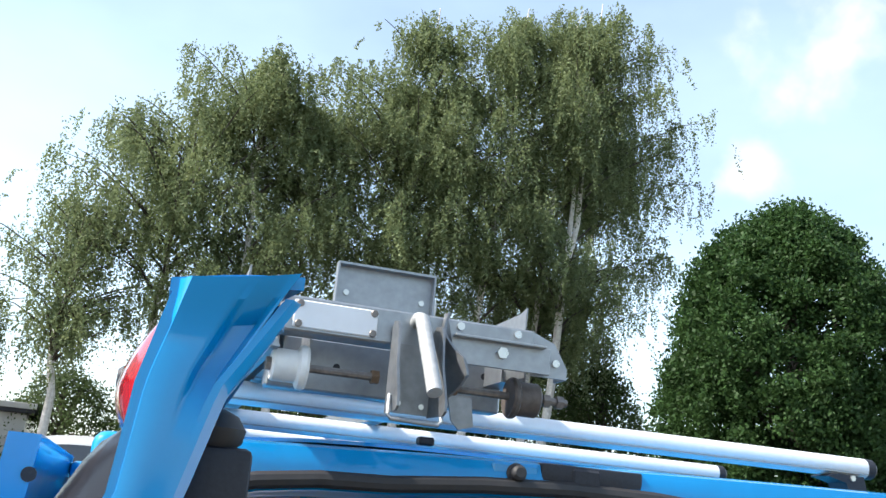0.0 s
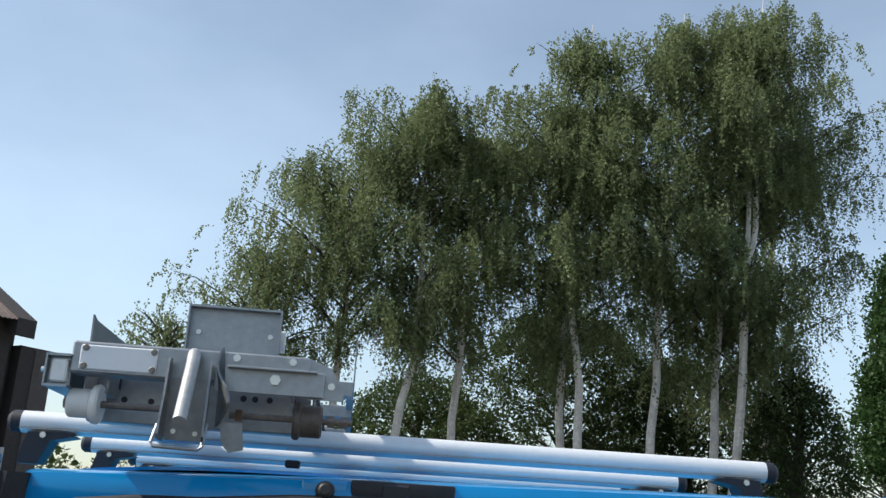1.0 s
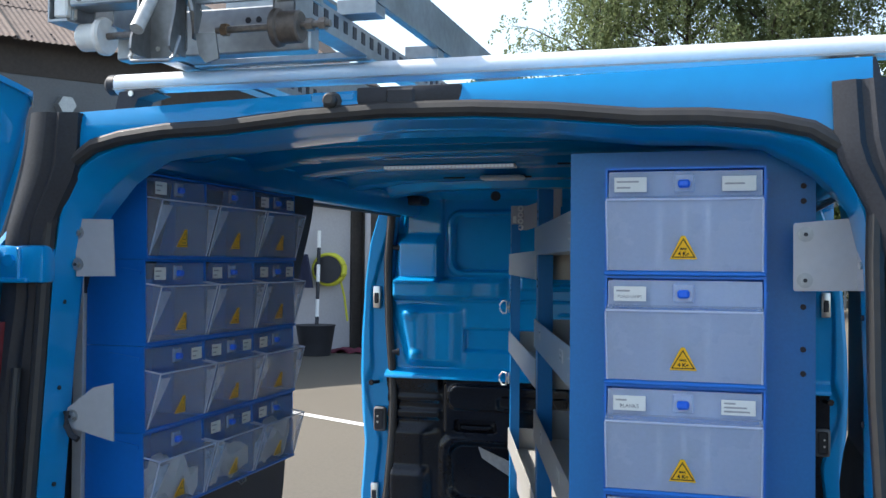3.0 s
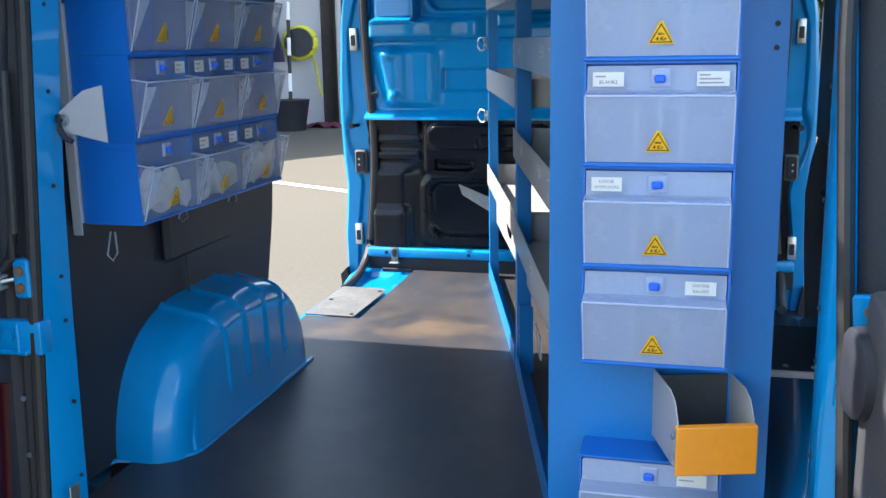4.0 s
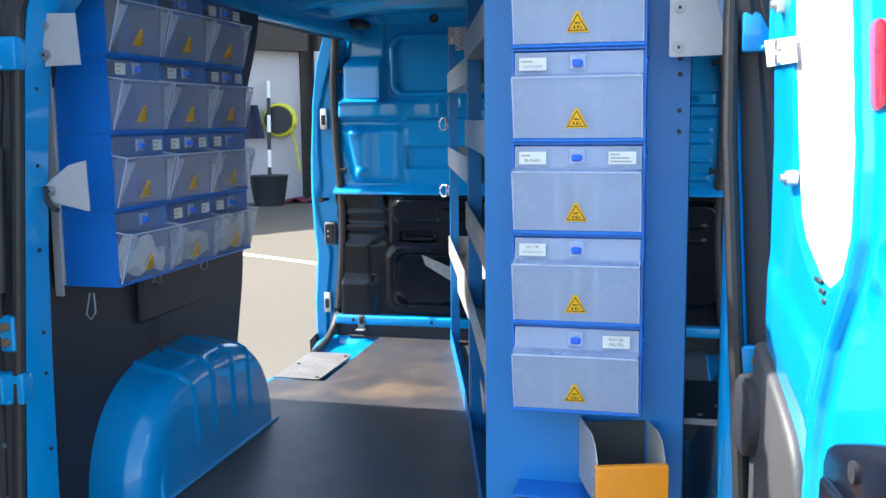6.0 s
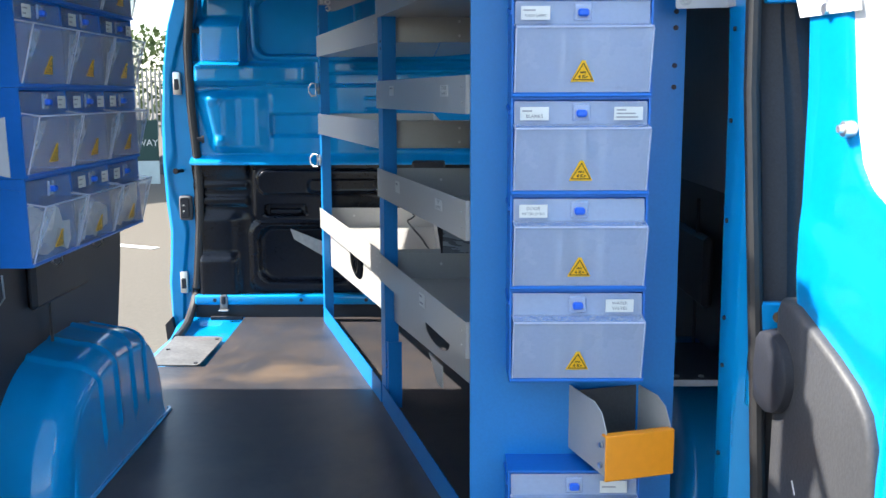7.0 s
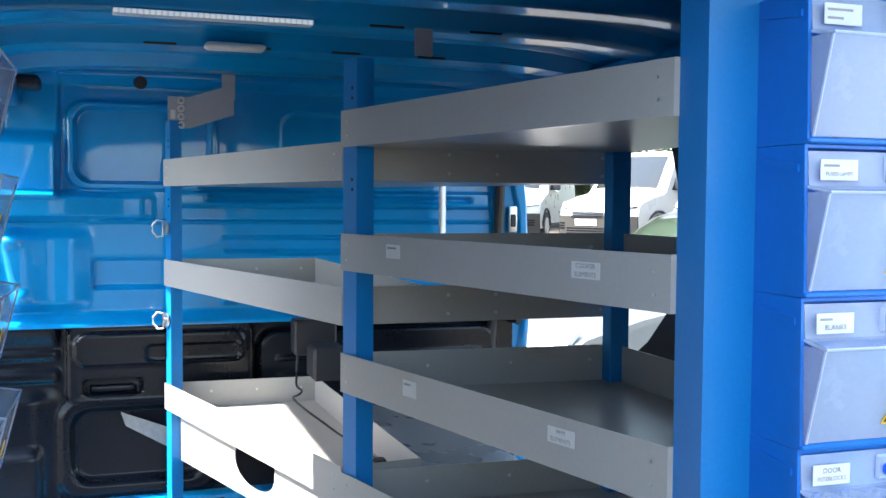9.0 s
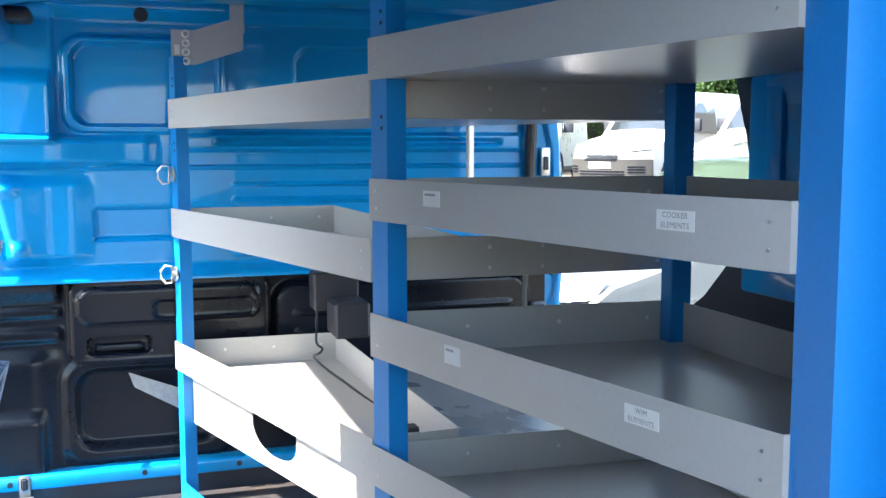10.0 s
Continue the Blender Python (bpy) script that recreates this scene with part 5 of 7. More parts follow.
for top in (1.674, 1.373):
    end_wall(top)
# sloping filler sheets behind the front trays, and the long stiffener with hand holes under the lowest ones
bm = prism(mesh(), [(0.17, 0.912), (0.56, 0.86), (0.56, 0.864), (0.17, 0.916)], 1.05, 2.12, "y")
part("filler_sheet", bm, SHADED_COVER, rack, "sloping grey sheet over the wheel housing")


def stiffener(a, b, hole, low_a, low_b, half, deep, top=0.912):
    """A plate that narrows along its length, with one scooped hand hole at its top edge."""
    L = (b - a).length
    pts = [(0, low_a), (L, low_b), (L, top)]
    pts += [(hole + half * math.cos(k) * (1.0 if math.cos(k) > 0 else 1.05), top - 0.02 - deep * math.sin(k) ** 0.6) for k in np.linspace(0.0, math.pi, 15)]
    pts += [(0, top)]
    pts[3], pts[17] = (pts[3][0], top), (pts[17][0], top)
    e = (b - a).normalized()
    m = Matrix(((e.x, -e.y, 0, a.x), (e.y, e.x, 0, a.y), (0, 0, 1, 0), (0, 0, 0, 1)))
    part("stiffener", prism(mesh(), pts, 0, 0.0025, "y", m=m), TRAY, rack, "grey stiffening plate with a scooped hand hole")
    return m


stiffener(P1 + N * 0.03, P2 + N * 0.03 - D * 0.02, 0.563, 0.797, 0.764, 0.126, 0.078)
m = stiffener(P0 + N * 0.03, P1 + N * 0.03, 0.372, 0.836, 0.792, 0.118, 0.048)
bm = prism(mesh(), [(0.33, 0.84), (0.245, 0.788), (0.205, 0.788), (0.205, 0.84)], 0.030, 0.033, "y", m=m)
part("foot_bracket", bm, TRAY, rack, "grey angled bracket under a tray")
# stay to the wall at the front, plate with four eyelets, and rings
bm = prism(mesh(), [(-0.314, 1.862), (-0.25, 1.862), (-0.12, 1.905), (-0.12, 1.812), (-0.25, 1.768), (-0.314, 1.768)], 2.118, 2.121, "y")
stay = part("fixing_plate", bm, GREY_PLATE, rack, "grey fixing plate with four eyelets")
part("rating_label", box(mesh(), -0.306, -0.292, 2.1168, 2.1178, 1.795, 1.822, 0.0004), WHITE, stay, "small pale label")
for k in range(4):
    bm = tube(mesh(), [(-0.275 + 0.0085 * math.cos(a), 2.1155, 1.851 - k * 0.0245 + 0.0085 * math.sin(a)) for a in np.linspace(0, 2 * math.pi, 15)[:-1]], 0.0035, 6, closed=True)
    part("eyelet", bm, NYLON, stay, "bright eyelet")
bm = prism(mesh(), [(-0.318, 0.79), (-0.318, 0.85), (-0.455, 0.905), (-0.44, 0.862)], 2.185, 2.190, "y")
part("stay", bm, GALV, rack, "flat steel stay")
for z in (1.468, 1.19):
    q = P2 - N * 0.004
    bm = disc(mesh(), (q.x, q.y, z), (-N.x, -N.y, 0), 0.022, 0.004, 16)
    disc(bm, (q.x - 0.004 * N.x, q.y - 0.004 * N.y, z), (-N.x, -N.y, 0), 0.008, 0.006, 10)
    br = part("ring_base", bm, STEEL, rack, "round zinc lashing ring base")
    c = Vector((q.x, q.y, z)) - Vector((N.x, N.y, 0)) * 0.012
    d3 = Vector((-N.x * 0.6 + D.x * 0.5, -N.y * 0.6 + D.y * 0.5, 0)).normalized()
    pts = [c + Vector((0, 0, 0.022)), c + d3 * 0.018 + Vector((0, 0, 0.024)), c + d3 * 0.032 + Vector((0, 0, 0.008)), c + d3 * 0.032 - Vector((0, 0, 0.010)), c + d3 * 0.018 - Vector((0, 0, 0.026)), c - Vector((0, 0, 0.024))]
    part("lashing_ring", tube(mesh(), pts, 0.0035, 8, closed=True), STEEL, br, "bright wire lashing ring")

# ---- storage bins ----
PITCH = 0.1777


def storage_bin(width, tag, back=0.0, wedge=False):
    """One tip-out bin, drawn facing -y with its back at y = 0, its middle at x = 0 and its foot at z = 0."""
    b = thing("storage_bin", (0, 0, 0), tag, "storage bin", "tip-out storage bins")
    w, h, d = width / 2, PITCH, 0.094
    bm = mesh()
    def hoop(gap, y, lean=0.0):
        top = h - 0.0008 - gap
        return [bm.verts.new(q) for q in ((-w + gap, y, gap), (w - gap, y, gap), (w - gap, y + lean, top), (-w + gap, y + lean, top))]
    hoops = [hoop(0.0, back), hoop(0.0, -d, 0.004), hoop(0.004, -d, 0.004), hoop(0.004, back - 0.004)]
    for a, c in zip(hoops, hoops[1:]):
        for i in range(4):
            bm.faces.new((a[i], a[(i + 1) % 4], c[(i + 1) % 4], c[i]))
    bm.faces.new(hoops[0])
    bm.faces.new(hoops[-1])
    case = part("case", bm, BIN_BLUE, b, "blue plastic case", smooth=False)
    for s in (-1, 1):
        bm = prism(mesh(), [(-0.01, h - 0.014), (-d + 0.012, h - 0.024), (-d + 0.012, h - 0.032), (-0.01, h - 0.024)], s * w, s * (w + 0.003), "x")
        part("runner", bm, BIN_BLUE, case)
    part("front_lip", box(mesh(), -w, w, -d - 0.004, -d + 0.002, 0.0, 0.007, 0.002), BIN_BLUE, case)
    # frosted tip-out front: label strip above, bulging flap below
    g = w - 0.006
    prof = [(-d + 0.006, h - 0.008), (-d + 0.002, h - 0.048), (-d - 0.034, h - 0.054), (-d - 0.032, h - 0.060), (-d - 0.002, 0.008), (-d + 0.001, 0.008), (-d - 0.029, h - 0.060), (-d + 0.004, h - 0.052), (-d + 0.008, h - 0.008)]
    bm = mesh()
    prism(bm, prof, -g, g, "x")
    for s in (-1, 1):
        prism(bm, [(-d - 0.032, h - 0.056), (-d - 0.002, 0.008), (-0.015, 0.008), (-0.02, h - 0.056)], s * g, s * (g - 0.002), "x")
    flap = part("flap", bm, FROST_THIN if wedge else FROST, b, "frosted tip-out front")
    if wedge:
        for s in (-1, 1):
            bm = prism(mesh(), [(s * g, 0.009), (s * g, h - 0.062), (s * (g - 0.040), h - 0.062)], 0.0, 0.0012, "y", m=Matrix.Translation((0, -d - 0.0012, 0)) @ Matrix.Rotation(radians(15.3), 4, "X"))
            part("side_wedge", bm, FROST, flap, "milky slanted side of the flap")
    for s in (() if wedge else (-0.50, 0.02, 0.50)):
        bm = prism(mesh(), [(-d - 0.0275, h - 0.062), (-d - 0.0005, 0.010), (-0.02, 0.010), (-0.03, h - 0.075)], s * g * 0.62, s * g * 0.62 + 0.003, "x")
        prism(bm, [(-d - 0.0275, h - 0.062), (-d - 0.0005, 0.010), (-d + 0.001, 0.010), (-d - 0.0258, h - 0.062)], s * g * 0.62 - 0.0028, s * g * 0.62 + 0.0045, "x")
        part("divider", bm, FROST_RIM, flap, "frosted divider")
    rim = [(-g, -d + 0.004, h - 0.050), (-g, -d - 0.0335, h - 0.056), (g, -d - 0.0335, h - 0.056), (g, -d + 0.004, h - 0.050)]
    part("flap_rim", tube(mesh(), rim, 0.0019, 6), FROST_RIM, flap, "thick rim of the flap")
    for s in (-1, 1):
        part("flap_rim", tube(mesh(), [(s * g, -d - 0.0325, h - 0.058), (s * g, -d - 0.003, 0.008)], 0.0016, 6), FROST_RIM, flap, "thick rim of the flap")
    part("latch", box(mesh(), -0.0095, 0.0095, -d - 0.012, -d + 0.004, h - 0.036, h - 0.023, 0.003), LATCH_BLUE, b, "bright blue latch")
    part("latch_housing", box(mesh(), -0.017, 0.017, -d - 0.003, -d + 0.004, h - 0.044, h - 0.012, 0.003), FROST, flap, "frosted latch housing")
    bm = prism(mesh(), [(-0.021, 0.028), (0.021, 0.028), (0.003, 0.066), (-0.003, 0.066)], -0.0006, 0.0006, "y", m=Matrix.Translation((0, -d - 0.0020, 0)) @ Matrix.Rotation(radians(15.3), 4, "X"))
    sign = part("warning_sign", bm, YELLOW, b, "yellow triangle sticker that reads MAX 4 kg")
    m = Matrix.Translation((0, -d - 0.0032, 0)) @ Matrix.Rotation(radians(15.3), 4, "X")
    tri = [Vector((-0.0185, 0, 0.0305)), Vector((0.0185, 0, 0.0305)), Vector((0, 0, 0.0625))]
    ring = mesh()
    mid = Vector((0, 0, 0.0412))
    outer, inner = [mid + (p - mid) * 1.0 for p in tri], [mid + (p - mid) * 0.86 for p in tri]
    for i in range(3):
        j = (i + 1) % 3
        face = [outer[i], outer[j], inner[j], inner[i]]
        lo, hi = [ring.verts.new(m @ q) for q in face], [ring.verts.new(m @ (q - Vector((0, 0.0005, 0)))) for q in face]
        ring.faces.new(hi)
        for a in range(4):
            ring.faces.new((lo[a], lo[(a + 1) % 4], hi[(a + 1) % 4], hi[a]))
    part("sign_border", ring, SIGN_INK, sign, smooth=False)
    for text, size, z in (("4 Kg", 0.0090, 0.0366), ("MAX", 0.0048, 0.0448)):
        me = letters(text, size, 0.00028)
        me.transform(m @ Matrix.Translation((0, -0.0006, z)) @ Matrix.Rotation(radians(90), 4, "X"))
        me.materials.append(SIGN_INK)
        o = new("sign_lettering", me)
        o.parent = sign
    return b


def paper_label(b, x, lines, w=0.052, h=0.024, dy=-0.0985, z=None):
    """A hand-written paper slip on a bin's strip, with its words or unreadable strokes."""
    z = PITCH - 0.030 if z is None else z
    m = b.matrix_basis
    bm = box(mesh(), x - w / 2, x + w / 2, dy, dy + 0.001, z - h / 2, z + h / 2)
    lab = part("label", bm, WHITE, b, "hand-written white paper label")
    lab.matrix_parent_inverse = Matrix.Identity(4)
    bm = mesh()
    rows = len(lines)
    for k, text in enumerate(lines):
        zz = z + h * (0.5 - (k + 0.5) / rows) * 0.8
        if text.startswith("-"):
            box(bm, x - w * 0.42, x - w * 0.42 + w * 0.84 * float(text[1:]), dy - 0.0004, dy, zz - 0.0014, zz + 0.0014)
        else:
            me = letters(text, min(0.0085, 1.35 * w / max(4, len(text))))
            me.transform(Matrix.Translation((x, dy - 0.0005, zz)) @ Matrix.Rotation(radians(90), 4, "X"))
            me.materials.append(INK)
            o = new("handwriting", me)
            o.parent = lab
    if len(bm.verts):
        o = part("handwriting", bm, PENCIL, lab)
        o.matrix_parent_inverse = Matrix.Identity(4)
    else:
        bm.free()


BIN_TOP = 1.798
first = storage_bin(0.254, "blue storage bin with a frosted front on the end panel")
rows_r = [(0, [(-0.085, ["-0.8", "-0.5"]), (0.085, ["-0.7"])]), (1, [(-0.085, ["-0.5", "FUSED LAMPS"])]), (2, [(-0.085, ["-0.4", "BLANKS"]), (0.085, ["-0.4", "-0.8", "-0.9"])]), (3, [(-0.085, ["DOOR", "INTERLOCKS"])]), (4, [(0.078, ["WATER", "VALVES"])]), (6, [(0.075, ["-0.6"])])]
made = []
for n, (k, labels) in enumerate(rows_r):
    spot = pose(0.424, 0.104, BIN_TOP - PITCH * (k + 1))
    made.append((copy_thing(first, spot), labels))
for b, labels in made:
    for x, words in labels:
        paper_label(b, x, words)
second = storage_bin(0.239, "blue storage bin with a frosted front on the nearside wall", 0.045, True)
rows_l = [["l", "", "lr"], ["l", "l", "lr"], ["r", "lr", "l"], ["", "lr", "l"]]
for k in range(4):
    for c in range(3):
        spot = pose(-0.738, 0.134 + 0.1195 + 0.239 * c, 1.108 + PITCH * (3 - k), rz=90)
        b = copy_thing(second, spot)
        for side in rows_l[k][c]:
            paper_label(b, -0.075 if side == "l" else 0.075, ["-0.6", "-0.4"], w=0.042, h=0.026)
        if k == 3:
            bm = mesh()
            sheet(bm, lambda u, v: (lerp(-0.10, 0.10, u), lerp(-0.090, -0.02, v), 0.060 + 0.045 * abs(math.sin(u * 3.0 + c)) * math.sin(u * 7 + c * 2) ** 2 + 0.008 * math.sin(v * 9 + u * 20)), 24, 8, (0, 0, -0.044))
            stuff = part("contents", bm, PARTS_PACK, b, "bagged white spare parts")
            stuff.matrix_parent_inverse = Matrix.Identity(4)
for o in (first, second):
    for ch in list(o.children_recursive):
        bpy.data.objects.remove(ch)
    bpy.data.objects.remove(o)

# slide-out parts chute between the bins
m = Matrix(((1, 0, 0, 0.425), (0, 1, 0, 0.10), (0, 0, 1, 0.745), (0, 0, 0, 1))) @ Matrix.Rotation(radians(17), 4, "Z")
chute = thing("parts_chute", (0.45, 0.1, 0.745), "grey steel parts chute with an orange front strip under the bins", "parts tray")
side_pts = [(0.30, 0.0), (-0.165, 0.0), (-0.165, 0.055), (-0.160, 0.09), (-0.14, 0.118), (-0.11, 0.13), (0.30, 0.13)]
for x in (0.0, 0.132):
    part("side_plate", prism(mesh(), side_pts, x, x + 0.002, "x", m=m), TRAY, chute, "grey side plate with a rounded corner")
part("base_plate", box(mesh(), 0.002, 0.132, -0.163, 0.30, 0.0, 0.002, m=m), BLACK, chute, "dark base plate")
part("back_plate", box(mesh(), 0.002, 0.132, -0.035, -0.033, 0.002, 0.13, m=m), DOOR_GREY, chute, "dark grey back plate")
bm = box(mesh(), -0.004, 0.138, -0.170, -0.1655, -0.006, 0.082, 0.0015, m=m)
box(bm, -0.004, 0.138, -0.1655, -0.152, 0.078, 0.082, 0.001, m=m)
strip = part("front_strip", bm, ORANGE, chute, "orange front strip")
box_side = [m @ Vector((-0.004, -0.150, z)) for z in (0.02, 0.06)]
dots("rivet", box_side, m.to_3x3() @ Vector((-1, 0, 0)), 0.006, 0.003, STEEL, strip)
dots("rivet", [m @ Vector((0.138, -0.150, z)) for z in (0.02, 0.06)], m.to_3x3() @ Vector((1, 0, 0)), 0.006, 0.003, STEEL, strip)

# brackets from the rear frame to the storage
def bracket(name, pts, y, t, bolts, label, mat=GREY_PLATE):
    o = thing(name, (pts[0][0], y, pts[0][1]), label, "bracket")
    part("plate", prism(mesh(), pts, y, y + t, "y"), mat, o, "grey painted plate")
    for bx, bz in bolts:
        bm = disc(mesh(), (bx, y, bz), (0, -1, 0), 0.012, 0.002, 16)
        disc(bm, (bx, y - 0.002, bz), (0, -1, 0), 0.007, 0.006, 6)
        part("bolt", bm, GALV, o, "zinc bolt and washer")
        part("bolt_head", disc(mesh(), (bx, y - 0.008, bz), (0, -1, 0), 0.0035, 0.002, 6), BLACK, o, "dark socket of the bolt")
    return o


bracket("fixing_bracket", [(-0.685, 1.607), (-0.602, 1.609), (-0.608, 1.714), (-0.690, 1.716)], -0.034, 0.003, [(-0.682, 1.69), (-0.682, 1.63)], "grey plate bracket bolted to the nearside frame")
lower = bracket("fixing_bracket", [(-0.705, 1.325), (-0.60, 1.302), (-0.603, 1.41), (-0.645, 1.40), (-0.70, 1.36)], -0.034, 0.003, [(-0.69, 1.345)], "grey angled bracket with a black tether on the frame")
bm = tube(mesh(), [(-0.695, -0.045, 1.355), (-0.69, -0.05, 1.33), (-0.68, -0.05, 1.312), (-0.665, -0.05, 1.305)], 0.006, 8)
part("tether", bm, BLACK, lower, "black tether")
rb = bracket("fixing_bracket", [(0.591, 1.601), (0.594, 1.598), (0.685, 1.600), (0.685, 1.713), (0.594, 1.705), (0.591, 1.702)], 0.018, 0.003, [(0.609, 1.687), (0.608, 1.615)], "grey plate bracket bolted to the end panel")
bm = prism(mesh(), [(0.684, 0.018), (0.693, -0.020), (0.6955, -0.019), (0.6865, 0.021)], 1.600, 1.713, "z")
flange = part("flange", bm, GREY_PLATE, rb, "folded flange of the bracket")
dots("screw", [(0.6885, -0.002, z) for z in (1.688, 1.639)], (-0.97, -0.23, 0), 0.0055, 0.004, STEEL, flange)
for x in (-0.705, 0.682):
    s = 1 if x < 0 else -1
    o = thing("floor_bracket", (x, -0.09, FLOOR), "small bright steel angle bracket on the floor edge", "bracket")
    bm = box(mesh(), x, x + s * 0.055, -0.112, -0.082, FLOOR + 0.001, FLOOR + 0.004, 0.001)
    box(bm, x, x + s * 0.003, -0.112, -0.082, FLOOR + 0.004, FLOOR + 0.085, 0.001)
    part("angle", bm, STEEL, o)
    bm = disc(mesh(), (x + s * 0.035, -0.097, FLOOR + 0.004), (0, 0, 1), 0.009, 0.003, 10)
    part("screw", bm, INK, o)
# hanging wire hooks under the nearside bins
for y, zz in ((0.10, 1.10), (0.40, 1.105), (0.66, 1.105)):
    o = thing("wire_hook", (-0.66, y, zz), "small bright wire ring hanging under the bins", "hook")
    s = 1.0 if y < 0.2 else 0.6
    part("wire", tube(mesh(), [(-0.70, y, zz), (-0.712, y, zz - 0.05 * s), (-0.70, y, zz - 0.062 * s), (-0.688, y, zz - 0.045 * s), (-0.69, y, zz)], 0.0022, 6), STEEL, o)
bm = box(mesh(), -0.788, -0.785, 0.100, 0.85, 1.11, 1.82, 0.001)
box(bm, -0.788, -0.765, 0.097, 0.100, 1.09, 1.83, 0.001)
solid("mounting_rail", bm, GREY_PLATE, "upright steel mounting rail behind the bins", "rail")
# small shelf on the offside wall
o = thing("wall_shelf", (0.74, 0.3, 0.85), "small black shelf with a pale front edge on the offside wall", "shelf")
part("board", box(mesh(), 0.636, 0.80, 0.206, 0.52, 0.842, 0.854, 0.002), BLACK, o, "black shelf board")
part("edge_strip", box(mesh(), 0.634, 0.80, 0.200, 0.206, 0.841, 0.855, 0.002), GREY_PLATE, o, "pale grey front edge")
dots("screw", [(x, 0.23, 0.854) for x in (0.668, 0.72)], (0, 0, 1), 0.006, 0.003, STEEL, o)
# ---- roof bars ----
def roof_bar(y):
    o = thing("roof_bar", (0, y, 1.96), "white anodised tube roof bar on black feet", "roof bar", "roof bars")
    part("tube", tube(mesh(), [(-0.752, y, 2.010), (0.75, y, 2.010)], 0.0215, 20), ALU, o, "white anodised tube")
    part("groove", box(mesh(), -0.75, 0.748, y - 0.0225, y - 0.0205, 1.996, 1.999), GALV, o, "thin groove along the tube")
    for s in (-1, 1):
        bm = tube(mesh(), [(s * 0.750, y, 2.010), (s * 0.768, y, 2.010), (s * 0.776, y, 2.010)], [0.0218, 0.0215, 0.015], 20)
        part("end_cap", bm, BLACK, o, "black end cap")
        pts = [(s * 0.745, 1.93), (s * 0.73, 1.990), (s * 0.66, 1.993), (s * 0.64, 1.985), (s * 0.685, 1.975), (s * 0.705, 1.93)]
        part("foot", prism(mesh(), pts, y - 0.028, y + 0.028, "y"), BLACK, o, "black folded foot")
        part("bolt", disc(mesh(), (s * 0.70, y - 0.029, 1.985), (0, -1, 0), 0.006, 0.004, 8), STEEL, o)
    bm = box(mesh(), -0.235, -0.205, y - 0.012, y + 0.012, 1.955, 1.970, 0.003)
    part("stop", bm, BLACK, o, "black rubber stop")
    return o


for y in (0.187, 0.745, 1.30):
    roof_bar(y)

# ---- ladder loader on the roof bars ----
loader = thing("ladder_loader", (-0.37, -0.2, 2.03), "galvanised steel ladder loader with rollers, lying on the roof bars", "ladder rack")
Y = -0.227


def piece(name, bm, mat=GALV, label="", parent=None):
    return part(name, bm, mat, parent or loader, label)


bm = box(mesh(), -0.563, -0.185, Y, Y + 0.050, 2.060, 2.111, 0.003)
beam = piece("cross_beam", bm, label="galvanised box beam")
bm = box(mesh(), -0.549, -0.428, Y - 0.003, Y, 2.066, 2.105, 0.0015)
plate = piece("name_plate", bm, PLATE, "white riveted name plate", beam)
for x in (-0.541, -0.434):
    for z in (2.100, 2.071):
        piece("screw", disc(mesh(), (x, Y - 0.003, z), (0, -1, 0), 0.0055, 0.003, 8, 0.001), WORN_STEEL, "", plate)
# end of the nearside channel with its white block
bm = box(mesh(), -0.598, -0.562, Y + 0.01, Y + 0.014, 2.035, 2.090, 0.001)
for z in (2.035, 2.084):
    box(bm, -0.598, -0.562, Y - 0.005, Y + 1.15, z, z + 0.004)
box(bm, -0.600, -0.597, Y - 0.005, Y + 1.15, 2.035, 2.088)
piece("side_channel", bm, label="galvanised side channel")
piece("end_block", box(mesh(), -0.592, -0.566, Y - 0.002, Y + 0.03, 2.043, 2.080, 0.003), NYLON, "white plastic end block")
piece("stud", disc(mesh(), (-0.598, Y + 0.01, 2.062), (-1, 0, 0), 0.005, 0.010, 8), STEEL)
# long rails to the front
for x0, x1 in ((-0.55, -0.51), (-0.215, -0.175)):
    bm = box(mesh(), x0, x1, Y + 0.05, 1.55, 2.036, 2.040)
    box(bm, x1 - 0.003, x1, Y + 0.05, 1.55, 2.040, 2.082)
    box(bm, x0, x0 + 0.003, Y + 0.05, 1.55, 2.040, 2.082)
    r = piece("long_rail", bm, label="slotted galvanised rail")
    for k in range(26):
        yy = Y + 0.12 + k * 0.045
        piece("slot", box(mesh(), x1 - 0.0002, x1 + 0.0012, yy, yy + 0.018, 2.052, 2.074), BLACK, "", r)
for yy in (0.15, 0.62, 1.1, 1.5):
    piece("cross_tie", box(mesh(), -0.55, -0.176, yy, yy + 0.03, 2.032, 2.046, 0.002), label="flat cross tie")
# rollers and their spindles
R = Y + 0.040
piece("spindle", tube(mesh(), [(-0.570, R, 2.016), (-0.41, R, 2.016)], 0.006, 10), WORN_STEEL, "worn steel spindle")
piece("spindle", tube(mesh(), [(-0.310, R, 2.014), (-0.110, R, 2.014)], 0.006, 10), WORN_STEEL, "worn steel spindle")
for z, x, mat in ((2.016, -0.420, RUST), (2.014, -0.300, RUST), (2.014, -0.150, WORN_STEEL), (2.014, -0.128, WORN_STEEL), (2.016, -0.573, WORN_STEEL)):
    piece("nut", disc(mesh(), (x, R, z), (1, 0, 0), 0.0105, 0.011, 6), mat, "hexagon nut")
piece("roller", tube(mesh(), [(-0.566, R, 2.016), (-0.563, R, 2.016), (-0.531, R, 2.016), (-0.527, R, 2.016), (-0.519, R, 2.016), (-0.515, R, 2.016)], [0.021, 0.0235, 0.0235, 0.031, 0.0325, 0.030], 30), NYLON, "white nylon flanged roller")
